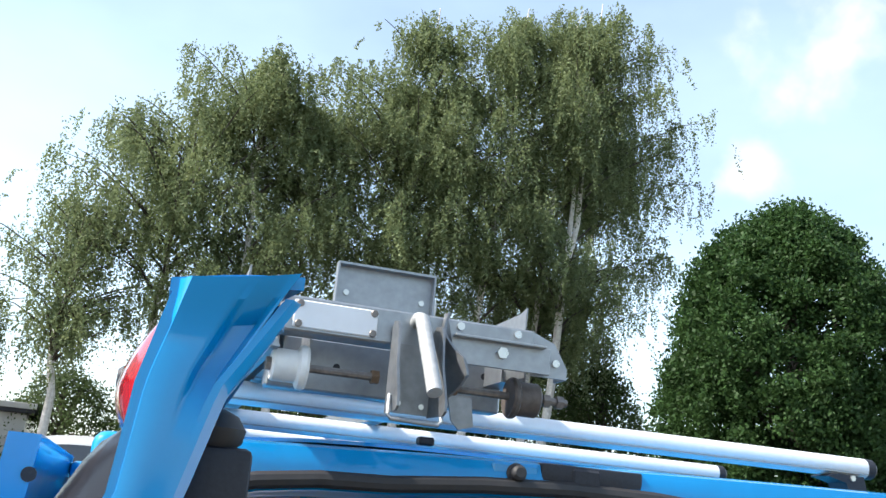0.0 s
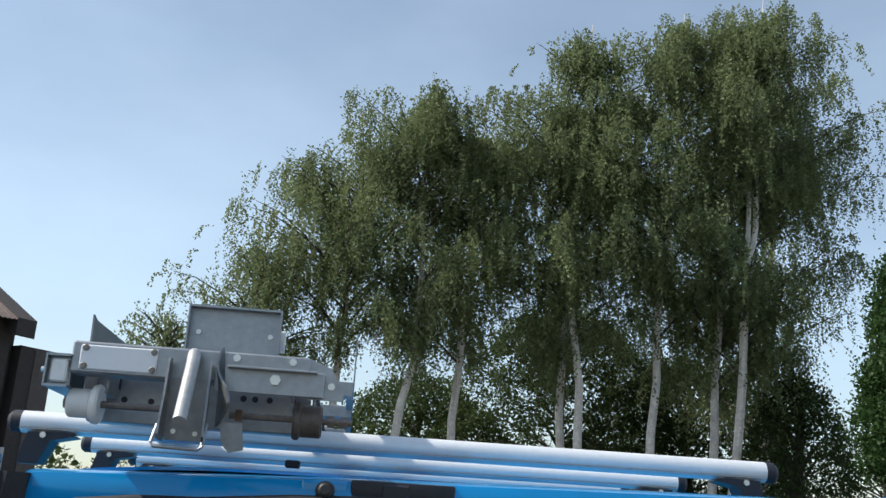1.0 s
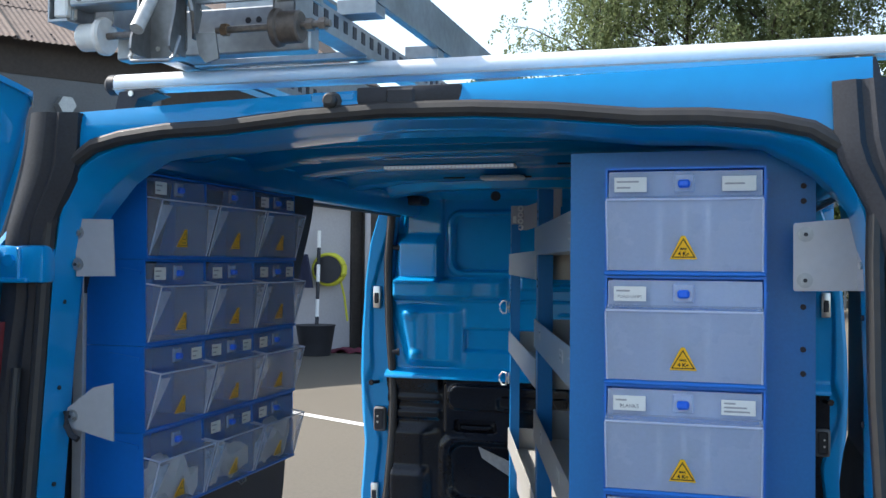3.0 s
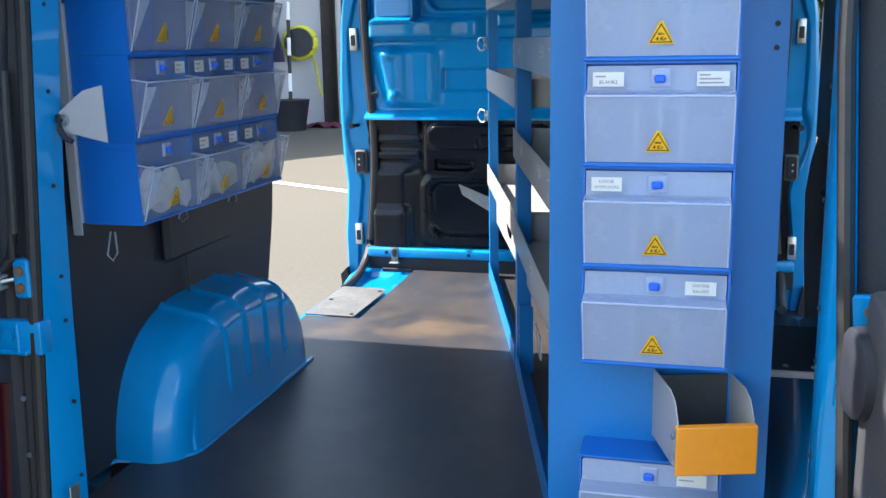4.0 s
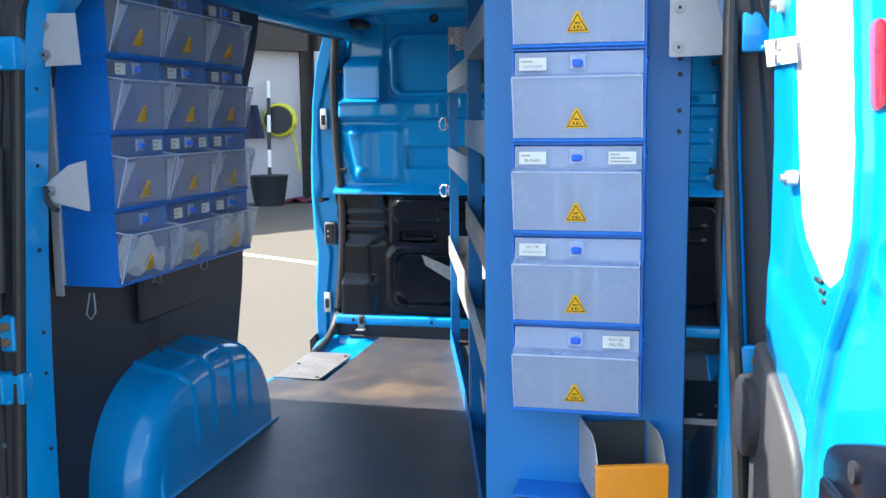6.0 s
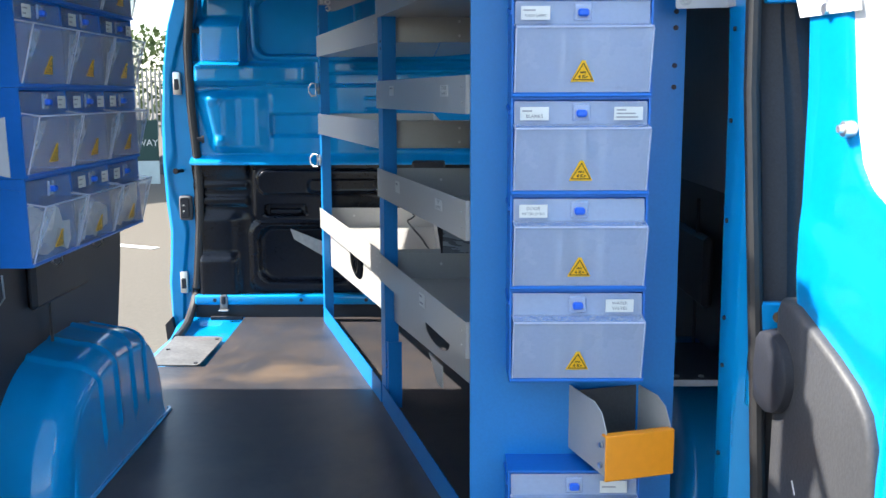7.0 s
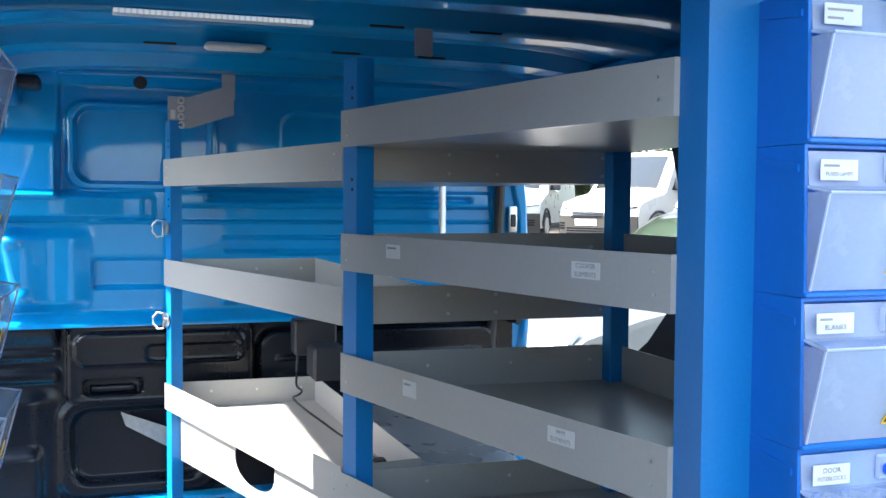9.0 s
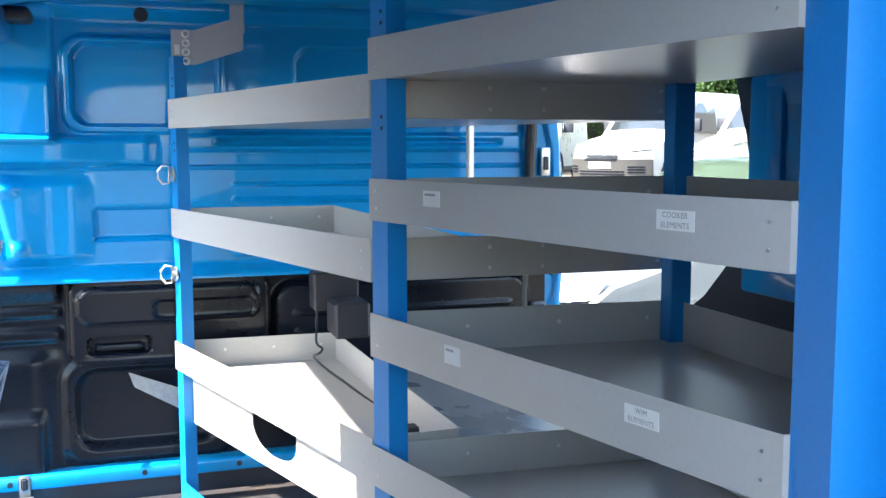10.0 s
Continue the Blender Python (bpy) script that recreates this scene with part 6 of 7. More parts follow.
piece("roller", tube(mesh(), [(-0.206, R, 2.012), (-0.202, R, 2.012), (-0.196, R, 2.012), (-0.193, R, 2.012), (-0.162, R, 2.012), (-0.159, R, 2.012)], [0.029, 0.0315, 0.0305, 0.026, 0.026, 0.023], 30), ROLLER_BROWN, "stained brown flanged roller")
# middle catch: a deep folded channel with a bent bar beside it, and its tube handle
C = Y - 0.004
catch = piece("catch_plate", prism(mesh(), [(-0.404, 2.062), (-0.406, 1.975), (-0.398, 1.964), (-0.345, 1.964), (-0.337, 1.975), (-0.339, 2.062)], C - 0.003, C, "y"), DARK_GALV, label="folded back plate of the catch")
cheek = [(0.0, 2.084), (-0.008, 2.092), (-0.026, 2.090), (-0.033, 2.080), (-0.040, 2.030), (-0.058, 1.985), (-0.060, 1.968), (-0.052, 1.962), (0.0, 1.962)]
for x, t in ((-0.406, 2), (-0.344, 8)):
    m = Matrix.Translation((x, C, 0)) @ Matrix.Rotation(radians(t), 4, "Z")
    piece("catch_cheek", prism(mesh(), cheek, 0, 0.0035, "x", m=m), DARK_GALV, "bent catch cheek", catch)
loop = [(-0.408, C - 0.030, 1.985), (-0.412, C - 0.045, 1.957), (-0.408, C - 0.047, 1.951), (-0.340, C - 0.047, 1.949), (-0.335, C - 0.045, 1.955), (-0.334, C - 0.028, 1.990)]
piece("catch_loop", tube(mesh(), loop, 0.003, 8), label="bent wire loop of the catch", parent=catch)
for x, z in ((-0.388, 1.978), (-0.354, 1.976)):
    piece("rivet", disc(mesh(), (x, C - 0.003, z), (0, -1, 0), 0.004, 0.002, 8), STEEL, "", catch)
bar = [(0.004, 2.116), (-0.008, 2.116), (-0.014, 2.085), (-0.030, 2.062), (-0.046, 2.048), (-0.048, 2.024), (-0.030, 2.004), (-0.010, 1.990), (0.004, 1.990)]
bent = prism(mesh(), bar, 0, 0.004, "x", m=Matrix.Translation((-0.326, C, 0)) @ Matrix.Rotation(radians(14), 4, "Z"))
bmesh.ops.subdivide_edges(bent, edges=bent.edges[:], cuts=2, use_grid_fill=True)
for v in bent.verts:
    v.co.x += 0.010 * math.sin((v.co.z - 1.99) * 48)
piece("bent_bar", bent, DARK_GALV, label="twisted flat bar")
piece("lower_lug", prism(mesh(), [(-0.318, 1.998), (-0.282, 1.996), (-0.276, 1.956), (-0.298, 1.950), (-0.310, 1.962)], C - 0.010, C - 0.006, "y"), DARK_GALV, label="lower lug")
piece("cross_channel", box(mesh(), -0.56, -0.185, Y + 0.13, Y + 0.17, 1.996, 2.076, 0.003), label="galvanised cross channel")
for x in (-0.50, -0.455, -0.30, -0.28, -0.255, -0.215):
    piece("web_hole", disc(mesh(), (x, Y + 0.1305, 2.052 if x > -0.4 else 2.036), (0, -1, 0), 0.0055, 0.0012, 12), BLACK, "dark bolt hole")
piece("handle", tube(mesh(), [(-0.372, Y + 0.006, 2.094), (-0.370, Y - 0.010, 2.101), (-0.368, Y - 0.022, 2.098), (-0.367, Y - 0.032, 2.084), (-0.364, Y - 0.104, 1.986)], [0.0085, 0.010, 0.0105, 0.0105, 0.0105], 16), HANDLE_GALV, label="dull galvanised tube handle")
# offside plates
bm = box(mesh(), -0.335, -0.160, Y - 0.006, Y - 0.002, 2.046, 2.086, 0.001)
box(bm, -0.315, -0.172, Y - 0.020, Y - 0.006, 2.083, 2.087, 0.001)
piece("lock_plate", bm, label="galvanised lock plate")
piece("hex_bolt", disc(mesh(), (-0.238, Y - 0.006, 2.069), (0, -1, 0), 0.009, 0.007, 6), STEEL, "bright hexagon bolt")
for x in (-0.303, -0.213):
    piece("rivet", disc(mesh(), (x, Y, 2.101), (0, -1, 0), 0.006, 0.004, 10), STEEL)
bm = prism(mesh(), [(-0.186, 2.110), (-0.150, 2.096), (-0.128, 2.060), (-0.128, 2.044), (-0.186, 2.044)], Y + 0.004, Y + 0.008, "y")
box(bm, -0.130, -0.127, Y + 0.008, Y + 0.05, 2.044, 2.062)
piece("corner_bracket", bm, label="angled corner plate")
for x, z in ((-0.148, 2.066), (-0.166, 2.055)):
    piece("rivet", disc(mesh(), (x, Y + 0.004, z), (0, -1, 0), 0.006, 0.005, 8), STEEL)
# raised tray facing the rear
bm = box(mesh(), -0.441, -0.262, 0.085, 0.088, 2.158, 2.246, 0.001)
box(bm, -0.441, -0.262, 0.066, 0.085, 2.242, 2.246)
box(bm, -0.441, -0.438, 0.066, 0.085, 2.158, 2.242)
box(bm, -0.265, -0.262, 0.066, 0.085, 2.158, 2.242)
box(bm, -0.441, -0.262, 0.066, 0.25, 2.150, 2.158)
box(bm, -0.44, -0.263, 0.08, 0.12, 2.105, 2.15)
rt = piece("raised_tray", bm, label="galvanised rear stop tray")
for x in (-0.420, -0.282):
    piece("rivet", disc(mesh(), (x, 0.085, 2.195), (0, -1, 0), 0.005, 0.004, 10), STEEL, "", rt)
piece("roller_end", disc(mesh(), (-0.262, 0.10, 2.19), (1, 0, 0), 0.022, 0.008, 16), NYLON, "white roller end")
# guide rails with pointed upright ends
for x, s in ((-0.598, -1), (-0.114, 1)):
    bm = prism(mesh(), [(0.0, 2.115), (-0.008, 2.196), (0.02, 2.190), (1.65, 2.195), (1.65, 2.110), (0.04, 2.105)], x, x + 0.003, "x")
    box(bm, *sorted((x, x - s * 0.012)), 0.04, 1.65, 2.104, 2.108)
    piece("guide_rail", bm, label="galvanised guide rail with a pointed end")
    for yy in (0.03, 0.42, 1.0):
        a, b = sorted((x, x - s * 0.075))
        piece("rail_link", box(mesh(), a, b, yy, yy + 0.05, 2.085, 2.112, 0.001), label="short link")
# ---- small things in the load space ----
def tray_label(f, top, lines, bay=0, w=0.060, h=0.024, dz=0.030):
    """A hand-written slip on the front wall of a tray, f of the way along the bay."""
    a, b = (P0, P1) if bay == 0 else (P1, P2)
    p = lerp(a, b, f) - N * 0.0068
    m = Matrix(((-D.x, -N.x, 0, p.x), (-D.y, -N.y, 0, p.y), (0, 0, 1, top - dz), (0, 0, 0, 1)))
    o = thing("paper_label", (p.x, p.y, top - dz), "hand-written paper label stuck on a grey tray", "label", "tray labels")
    part("paper", box(mesh(), -w / 2, w / 2, 0, 0.0008, -h / 2, h / 2, m=m), WHITE, o)
    for k, text in enumerate(lines):
        zz = h * (0.25 - 0.5 * k)
        if text.startswith("-"):
            part("handwriting", box(mesh(), -w * 0.4, w * (-0.4 + 0.8 * float(text[1:])), 0.0008, 0.0012, zz - 0.002, zz + 0.002, m=m), PENCIL, o)
        else:
            me = letters(text, min(0.010, 1.3 * w / len(text)))
            me.transform(m @ Matrix.Translation((0, 0.0014, zz)) @ Matrix(((1, 0, 0, 0), (0, 0, 1, 0), (0, 1, 0, 0), (0, 0, 0, 1))))
            me.materials.append(TRAY_INK)
            w_ob = new("handwriting", me)
            w_ob.parent = o
            w_ob.matrix_parent_inverse = o.matrix_basis.inverted()


tray_label(0.185, 1.485, ["COOKER", "ELEMENTS"])
tray_label(0.79, 1.485, ["-0.8"], w=0.05, h=0.026, dz=0.028)
tray_label(0.24, 1.237, ["W/M", "ELEMENTS"])
tray_label(0.72, 1.237, ["-0.6"], w=0.046, h=0.030)
tray_label(0.42, 0.988, ["-0.5", "-0.7"], w=0.055, h=0.032)

# lamps in the roof
strip_light = thing("led_strip", (-0.27, 1.06, roof_under(1.06)), "long white led strip light under the roof, switched off", "light")
LED_Z = roof_under(1.06)
part("housing", box(mesh(), -0.462, -0.075, 1.050, 1.085, LED_Z - 0.012, LED_Z - 0.001, 0.002), ALU, strip_light)
for k in range(34):
    x = -0.459 + k * 0.0113
    part("led", box(mesh(), x, x + 0.0075, 1.0475, 1.0500, LED_Z - 0.0115, LED_Z - 0.003), LED, strip_light)
for x, y, half in ((-0.192, 1.42, 0.070), (-0.593, 0.80, 0.040)):
    dome = thing("roof_lamp", (x, y, roof_under(y)), "oval white courtesy lamp on a roof rib", "lamp")
    part("lens", box(mesh(), x - half, x + half, y - 0.028, y + 0.028, roof_under(y) - 0.016, roof_under(y), 0.010, seg=3), NYLON, dome)
upright = thing("led_strip", (0.572, 2.19, 1.2), "upright white led strip on the bulkhead", "light")
part("housing", box(mesh(), 0.563, 0.583, 2.175, 2.195, 1.40, 1.68, 0.002), NYLON, upright)
part("tube", box(mesh(), 0.567, 0.579, 2.171, 2.175, 1.44, 1.67, 0.002), LED, upright)
# brackets under the roof
for x, y in ((-0.135, 2.124), (0.16, 1.06)):
    o = thing("roof_bracket", (x, y, roof_under(y) - 0.07), "small dark grey bracket from rack to roof", "bracket")
    part("plate", box(mesh(), x - 0.02, x + 0.02, y, y + 0.003, roof_under(y) - 0.06, roof_under(y) + 0.02, 0.002), GREY_PLATE, o)
# charger with its lead on the front tray
charger = thing("charger", (0.12, 2.0, 1.0), "black plastic charger with a trailing cable", "charger")
part("body", box(mesh(), 0.05, 0.18, 2.02, 2.10, 1.08, 1.19, 0.006), BLACK, charger, "black plastic body")
part("front", box(mesh(), 0.085, 0.185, 1.90, 2.02, 1.02, 1.12, 0.008), BLACK, charger, "black lower box")
pts = [(0.06, 2.03, 1.09), (0.055, 2.02, 1.02), (0.05, 2.0, 0.99), (0.065, 1.96, 0.985), (0.045, 1.94, 0.975), (0.03, 1.97, 0.965), (0.06, 1.90, 0.94), (0.09, 1.80, 0.925), (0.11, 1.66, 0.918), (0.13, 1.50, 0.916), (0.15, 1.36, 0.916)]
for _ in range(2):
    pts = [pts[0]] + [tuple(lerp(Vector(a), Vector(b), f)) for a, b in zip(pts, pts[1:]) for f in (0.25, 0.75)] + [pts[-1]]
part("cable", tube(mesh(), pts, 0.0035, 6), BLACK, charger, "thin black cable")
part("plug", box(mesh(), 0.13, 0.17, 1.33, 1.37, 0.912, 0.928, 0.004), BLACK, charger, "black plug")
# ---- trees ----
def leaf_mesh(name, centres, size, mat, droop=0.5, rng=None):
    """Many small pointed leaves as one mesh."""
    n = len(centres)
    d = rng.normal(size=(n, 3))
    d[:, 2] -= droop * 1.6
    d /= np.linalg.norm(d, axis=1)[:, None]
    s = np.cross(d, rng.normal(size=(n, 3)))
    s /= np.linalg.norm(s, axis=1)[:, None]
    L = (size * rng.uniform(0.7, 1.35, n))[:, None]
    v = np.stack([centres - d * L * 0.5, centres + s * L * 0.33, centres + d * L * 0.5, centres - s * L * 0.33], 1).reshape(-1, 3)
    me = bpy.data.meshes.new(name)
    me.vertices.add(4 * n)
    me.vertices.foreach_set("co", v.astype(np.float32).ravel())
    me.loops.add(4 * n)
    me.loops.foreach_set("vertex_index", np.arange(4 * n, dtype=np.int32))
    me.polygons.add(n)
    me.polygons.foreach_set("loop_start", np.arange(0, 4 * n, 4, dtype=np.int32))
    me.update(calc_edges=True)
    me.materials.append(mat)
    return me


def birch(x, y, height, reach, seed, lean=0.0, base=0.30, leaves=15000, fork=False):
    """A pendulous birch: pale stem, rising limbs, and hanging twigs full of small leaves."""
    reach *= 1.16
    rng = np.random.default_rng(seed)
    t = thing("birch_tree", (x, y, 0), "tall silver birch with pale trunk and drooping green foliage", "tree", "birch trees")
    h = np.linspace(0, 1, 13)
    wob = np.cumsum(rng.normal(0, 0.11, (13, 2)), 0)
    stem = np.stack([x + lean * height * h + wob[:, 0], y + wob[:, 1], h * height * 0.97], 1)
    bm = tube(mesh(), [tuple(p) for p in stem], [0.16 * (1 - k) ** 0.8 + 0.02 for k in h], 9)
    if fork:
        a = stem[3]
        tube(bm, [tuple(a + np.array([0.16 * k ** 0.8 * 6, 0.1 * k, (height * 0.65) * k])) for k in np.linspace(0, 1, 8)], [0.14 * (1 - k) + 0.02 for k in np.linspace(0, 1, 8)], 8)
    tips, limbs = [], []
    for _ in range(46):
        f = rng.uniform(base, 0.96)
        p = np.array([np.interp(f, h, stem[:, k]) for k in range(3)])
        ang = rng.uniform(0, 2 * math.pi)
        w = reach * (math.sin(min(1, (f - base) / (1 - base) * 0.93 + 0.16) * math.pi) ** 0.55) * rng.uniform(0.55, 1.08)
        q = p + np.array([math.cos(ang) * w, math.sin(ang) * w * 0.8, w * rng.uniform(0.35, 0.75)])
        q[2] = min(q[2], height * 0.99)
        m = (p + q) / 2 + np.array([0, 0, 0.12 * w])
        pts = [p, (p + m) / 2 + [0, 0, 0.05 * w], m, (m + q) / 2 + [0, 0, 0.04 * w], q]
        limbs.append(tube(mesh(), [tuple(k) for k in pts], [0.055 * (1 - f) + 0.03, 0.035, 0.026, 0.018, 0.008], 5))
        for k in np.linspace(0.20, 1.0, 12):
            i = min(int(k * 4), 3)
            tips.append(pts[i] + (np.array(pts[i + 1]) - pts[i]) * (k * 4 - i))
    # hanging clumps: each a domed head with strands falling from it
    tips = np.array(tips)
    heads = tips[rng.permutation(len(tips))[:380]] + rng.normal(0, 0.16, (380, 3))
    spread = rng.uniform(0.20, 0.46, 380)
    fall = rng.uniform(0.5, 1.9, 380)
    per = 30
    strands = int(leaves * 2.9) // per
    pick = rng.integers(0, 380, strands)
    off = rng.normal(0, 1, (strands, 2)) * spread[pick][:, None]
    start = heads[pick] + np.stack([off[:, 0], off[:, 1], 0.25 - 0.55 * (off ** 2).sum(1) / spread[pick] + rng.normal(0, 0.10, strands)], 1)
    length = fall[pick] * rng.uniform(0.55, 1.15, strands)
    drift = off * 0.35 + rng.normal(0, 0.10, (strands, 2))
    s = np.tile(np.linspace(0, 1, per), (strands, 1)) ** 0.9
    c = np.empty((strands, per, 3))
    c[:, :, 0] = start[:, None, 0] + drift[:, None, 0] * s ** 0.5 + rng.normal(0, 0.06, s.shape)
    c[:, :, 1] = start[:, None, 1] + drift[:, None, 1] * s ** 0.5 + rng.normal(0, 0.06, s.shape)
    c[:, :, 2] = start[:, None, 2] + 0.10 * np.sin(s * 3) - length[:, None] * s
    c = c.reshape(-1, 3)
    c = c[c[:, 2] > height * base * (0.95 + 0.25 * np.sin(c[:, 0] * 2.1 + seed) + rng.normal(0, 0.12, len(c)))]
    part("trunk", bm, BARK, t, "pale peeling birch trunk")
    for limb in limbs:
        part("limb", limb, DARK_BARK, t, "dark rising limb")
    o = new("crown", leaf_mesh("crown", c, 0.098, BIRCH_LEAF, 0.5, rng))
    o.parent = t
    o.matrix_parent_inverse = t.matrix_basis.inverted()
    tagged(o, "drooping crown of small green leaves")
    return t


for k, (x, y, hgt, reach, lean, base, n, fork) in enumerate((
        (-6.9, 31, 8.5, 1.9, 0.02, 0.50, 3200, True), (-3.6, 30, 11.0, 2.6, 0.03, 0.50, 7000, False), (-1.5, 30.5, 15.2, 3.8, 0.02, 0.46, 18000, False), (1.3, 30, 17.4, 3.7, 0.02, 0.41, 22000, False),
        (3.3, 30.5, 16.6, 3.3, 0.03, 0.42, 18000, False), (6.4, 30.5, 18.4, 3.2, 0.03, 0.39, 18000, False), (7.3, 30, 20.8, 3.9, 0.03, 0.365, 25000, False), (9.1, 30, 21.9, 4.1, 0.07, 0.38, 26000, False),
        (12.05, 30, 22.6, 4.6, 0.08, 0.33, 30000, True), (11.5, 30.6, 22.4, 4.4, 0.10, 0.27, 24000, False), (14.7, 32.6, 21.4, 4.3, 0.06, 0.26, 19000, False))):
    birch(x, y, hgt, reach, 11 + k, lean, base, n, fork)


def dense_tree(x, y, height, rx, ry, base, seed, n, mat, label, name="hornbeam_tree"):
    """A dense broad tree: leaf clumps over an egg-shaped crown with an uneven outline."""
    rng = np.random.default_rng(seed)
    t = thing(name, (x, y, 0), label, "tree")
    part("trunk", tube(mesh(), [(x, y, 0), (x + 0.1, y, base + 1.0), (x, y, height * 0.7)], [0.3, 0.25, 0.08], 9), DARK_BARK, t, "dark trunk")
    bm = mesh()
    clumps = []
    for k in range(1500):
        u, a = rng.uniform(-1, 1), rng.uniform(0, 2 * math.pi)
        r = math.sqrt(1 - u * u) * (1.0 if u < 0 else 1 - 0.15 * u) * (rng.uniform(0.84, 1.0) if k % 4 else rng.uniform(0.3, 0.84)) * (1 + 0.07 * math.sin(4 * a + 5 * u + seed) + 0.05 * math.sin(9 * a - 11 * u))
        clumps.append((x + rx * r * math.cos(a), y + ry * r * math.sin(a), base + (height - base) * (0.5 + 0.5 * u) + 0.22 * math.sin(7 * a + 2 * u)))
    for c in clumps[:60]:
        tube(bm, [(x, y, min(c[2] * 0.8, height * 0.7)), tuple((np.array(c) + (x, y, c[2])) / 2), c], [0.06, 0.04, 0.012], 5)
    part("limb", bm, DARK_BARK, t, "dark limbs")
    clumps = np.array(clumps)
    c = clumps[rng.integers(0, len(clumps), n)] + rng.normal(0, 1, (n, 3)) * (0.20, 0.20, 0.18)
    o = new("crown", leaf_mesh("crown", c, 0.125, mat, 0.2, rng))
    o.parent = t
    o.matrix_parent_inverse = t.matrix_basis.inverted()
    tagged(o, "dense dark green crown")
    return t


dense_tree(18.25, 24, 12.2, 4.05, 3.5, 1.2, 5, 250000, DARK_LEAF, "broad dense dark green tree with a rounded outline")
dense_tree(13.4, 37, 9.0, 4.6, 3.0, 0.0, 6, 60000, FAR_LEAF, "dark bushy tree behind the birches", "bushy_tree")
dense_tree(15.7, 32.0, 7.8, 2.1, 1.8, 0.0, 61, 24000, FAR_LEAF, "dark bushy tree beside the birches", "bushy_tree")
dense_tree(-3.3, 38, 5.8, 2.4, 2.0, 0.0, 62, 16000, FAR_LEAF, "low bushy tree behind the birches", "bushy_tree")
dense_tree(8.0, 36, 10.5, 5.0, 3.0, 0.0, 7, 66000, FAR_LEAF, "dark bushy tree behind the birches", "bushy_tree")
dense_tree(2.5, 37, 7.5, 4.2, 3.0, 0.0, 8, 42000, FAR_LEAF, "low bushy tree behind the birches", "bushy_tree")
dense_tree(-7.5, 40, 5.0, 3.5, 3.0, 0.0, 9, 8000, FAR_LEAF, "low bushy tree behind the birches", "bushy_tree")
dense_tree(30, 52, 8.0, 9, 4.0, 0.0, 10, 18000, FAR_LEAF, "dark bushy tree behind the parked vans", "bushy_tree")
dense_tree(45, 55, 9.0, 10, 4.0, 0.0, 12, 18000, FAR_LEAF, "dark bushy tree behind the parked vans", "bushy_tree")
rng = np.random.default_rng(3)
n = 26000
hx = rng.uniform(-60, 60, n)
c = np.stack([hx, 44 + 0.02 * hx + rng.normal(0, 0.8, n), rng.uniform(0, 1, n) ** 0.8 * (3.2 + 0.8 * np.sin(hx * 0.35) + 0.5 * np.sin(hx * 1.3))], 1)
hedge = new("hedge", leaf_mesh("hedge", c, 0.30, FAR_LEAF, 0.2, rng))
tagged(hedge, "long rough hedge at the end of the yard", "hedge", kind="stuff")
# ---- barn beside the yard ----
A, B = Vector((-5.9, 15.6)), Vector((-11.6, 7.6))  # foot of the near wall: far corner and near end
E = (B - A).normalized()
W = Vector((E.y, -E.x))  # into the barn
if W.x > 0:
    W = -W
EAVE, RIDGE, HALF = 5.00, 7.28, 3.9
barn = thing("barn", (A.x, A.y, 0), "dark clad barn with a weathered brown corrugated roof", "barn")
L = (B - A).length + 3


def spot(s, w, z):
    """A place on the barn: s along the wall from the far corner, w into the barn."""
    p = A + E * s + W * w
    return (p.x, p.y, z)


def slab(s0, s1, w0, w1, z0, z1):
    bm = mesh()
    v = [bm.verts.new(spot(s, w, z)) for s in (s0, s1) for w in (w0, w1) for z in (z0, z1)]
    for f in ((0, 1, 3, 2), (4, 6, 7, 5), (0, 4, 5, 1), (2, 3, 7, 6), (0, 2, 6, 4), (1, 5, 7, 3)):
        bm.faces.new([v[i] for i in f])
    return bm


part("wall", slab(-0.28, 0.02, 0, 0.25, 0, 4.5), DARK_WALL, barn, "dark brown clad wall")
part("corner_post", slab(-0.66, -0.28, -0.02, 0.25, 0, 4.5), BROWN_WALL, barn, "weathered brown corner cladding")
p = Vector(spot(0.10, -0.06, 0))
part("down_pipe", tube(mesh(), [p, p + Vector((0, 0, 2.75))], 0.055, 10), WHITE_WALL, barn, "pale grey down pipe")
part("wall", slab(3.9, 4.1, 0, 0.25, 0, EAVE), DARK_WALL, barn, "dark brown clad wall")
part("wall", slab(4.1, L, 0, 0.25, 0, EAVE - 0.62), GREY_WALL, barn, "grey rendered wall")
part("eaves_board", slab(4.1, L, -0.02, 0.25, EAVE - 0.62, EAVE), DARK_WALL, barn, "dark boarding under the eaves")
part("wall", slab(0.25, 3.9, 0, 0.25, 2.75, EAVE), DARK_WALL, barn, "dark brown clad wall")
part("wall", slab(0, 0.25, 0.25, 2 * HALF, 0, EAVE), DARK_WALL, barn, "dark brown clad wall")
part("wall", slab(0.02, 3.9, 0.30, 0.5, 0, 2.9), WHITE_WALL, barn, "whitewashed wall in the open bay")
gable = mesh()
v = [gable.verts.new(spot(s, w, z)) for s in (0.25, 0.4) for w, z in ((0, EAVE), (2 * HALF, EAVE), (HALF, RIDGE))]
gable.faces.new(v[:3])
gable.faces.new(v[3:][::-1])
for i in range(3):
    gable.faces.new((v[i], v[(i + 1) % 3], v[3 + (i + 1) % 3], v[3 + i]))
part("gable", gable, DARK_WALL, barn, "dark brown gable")
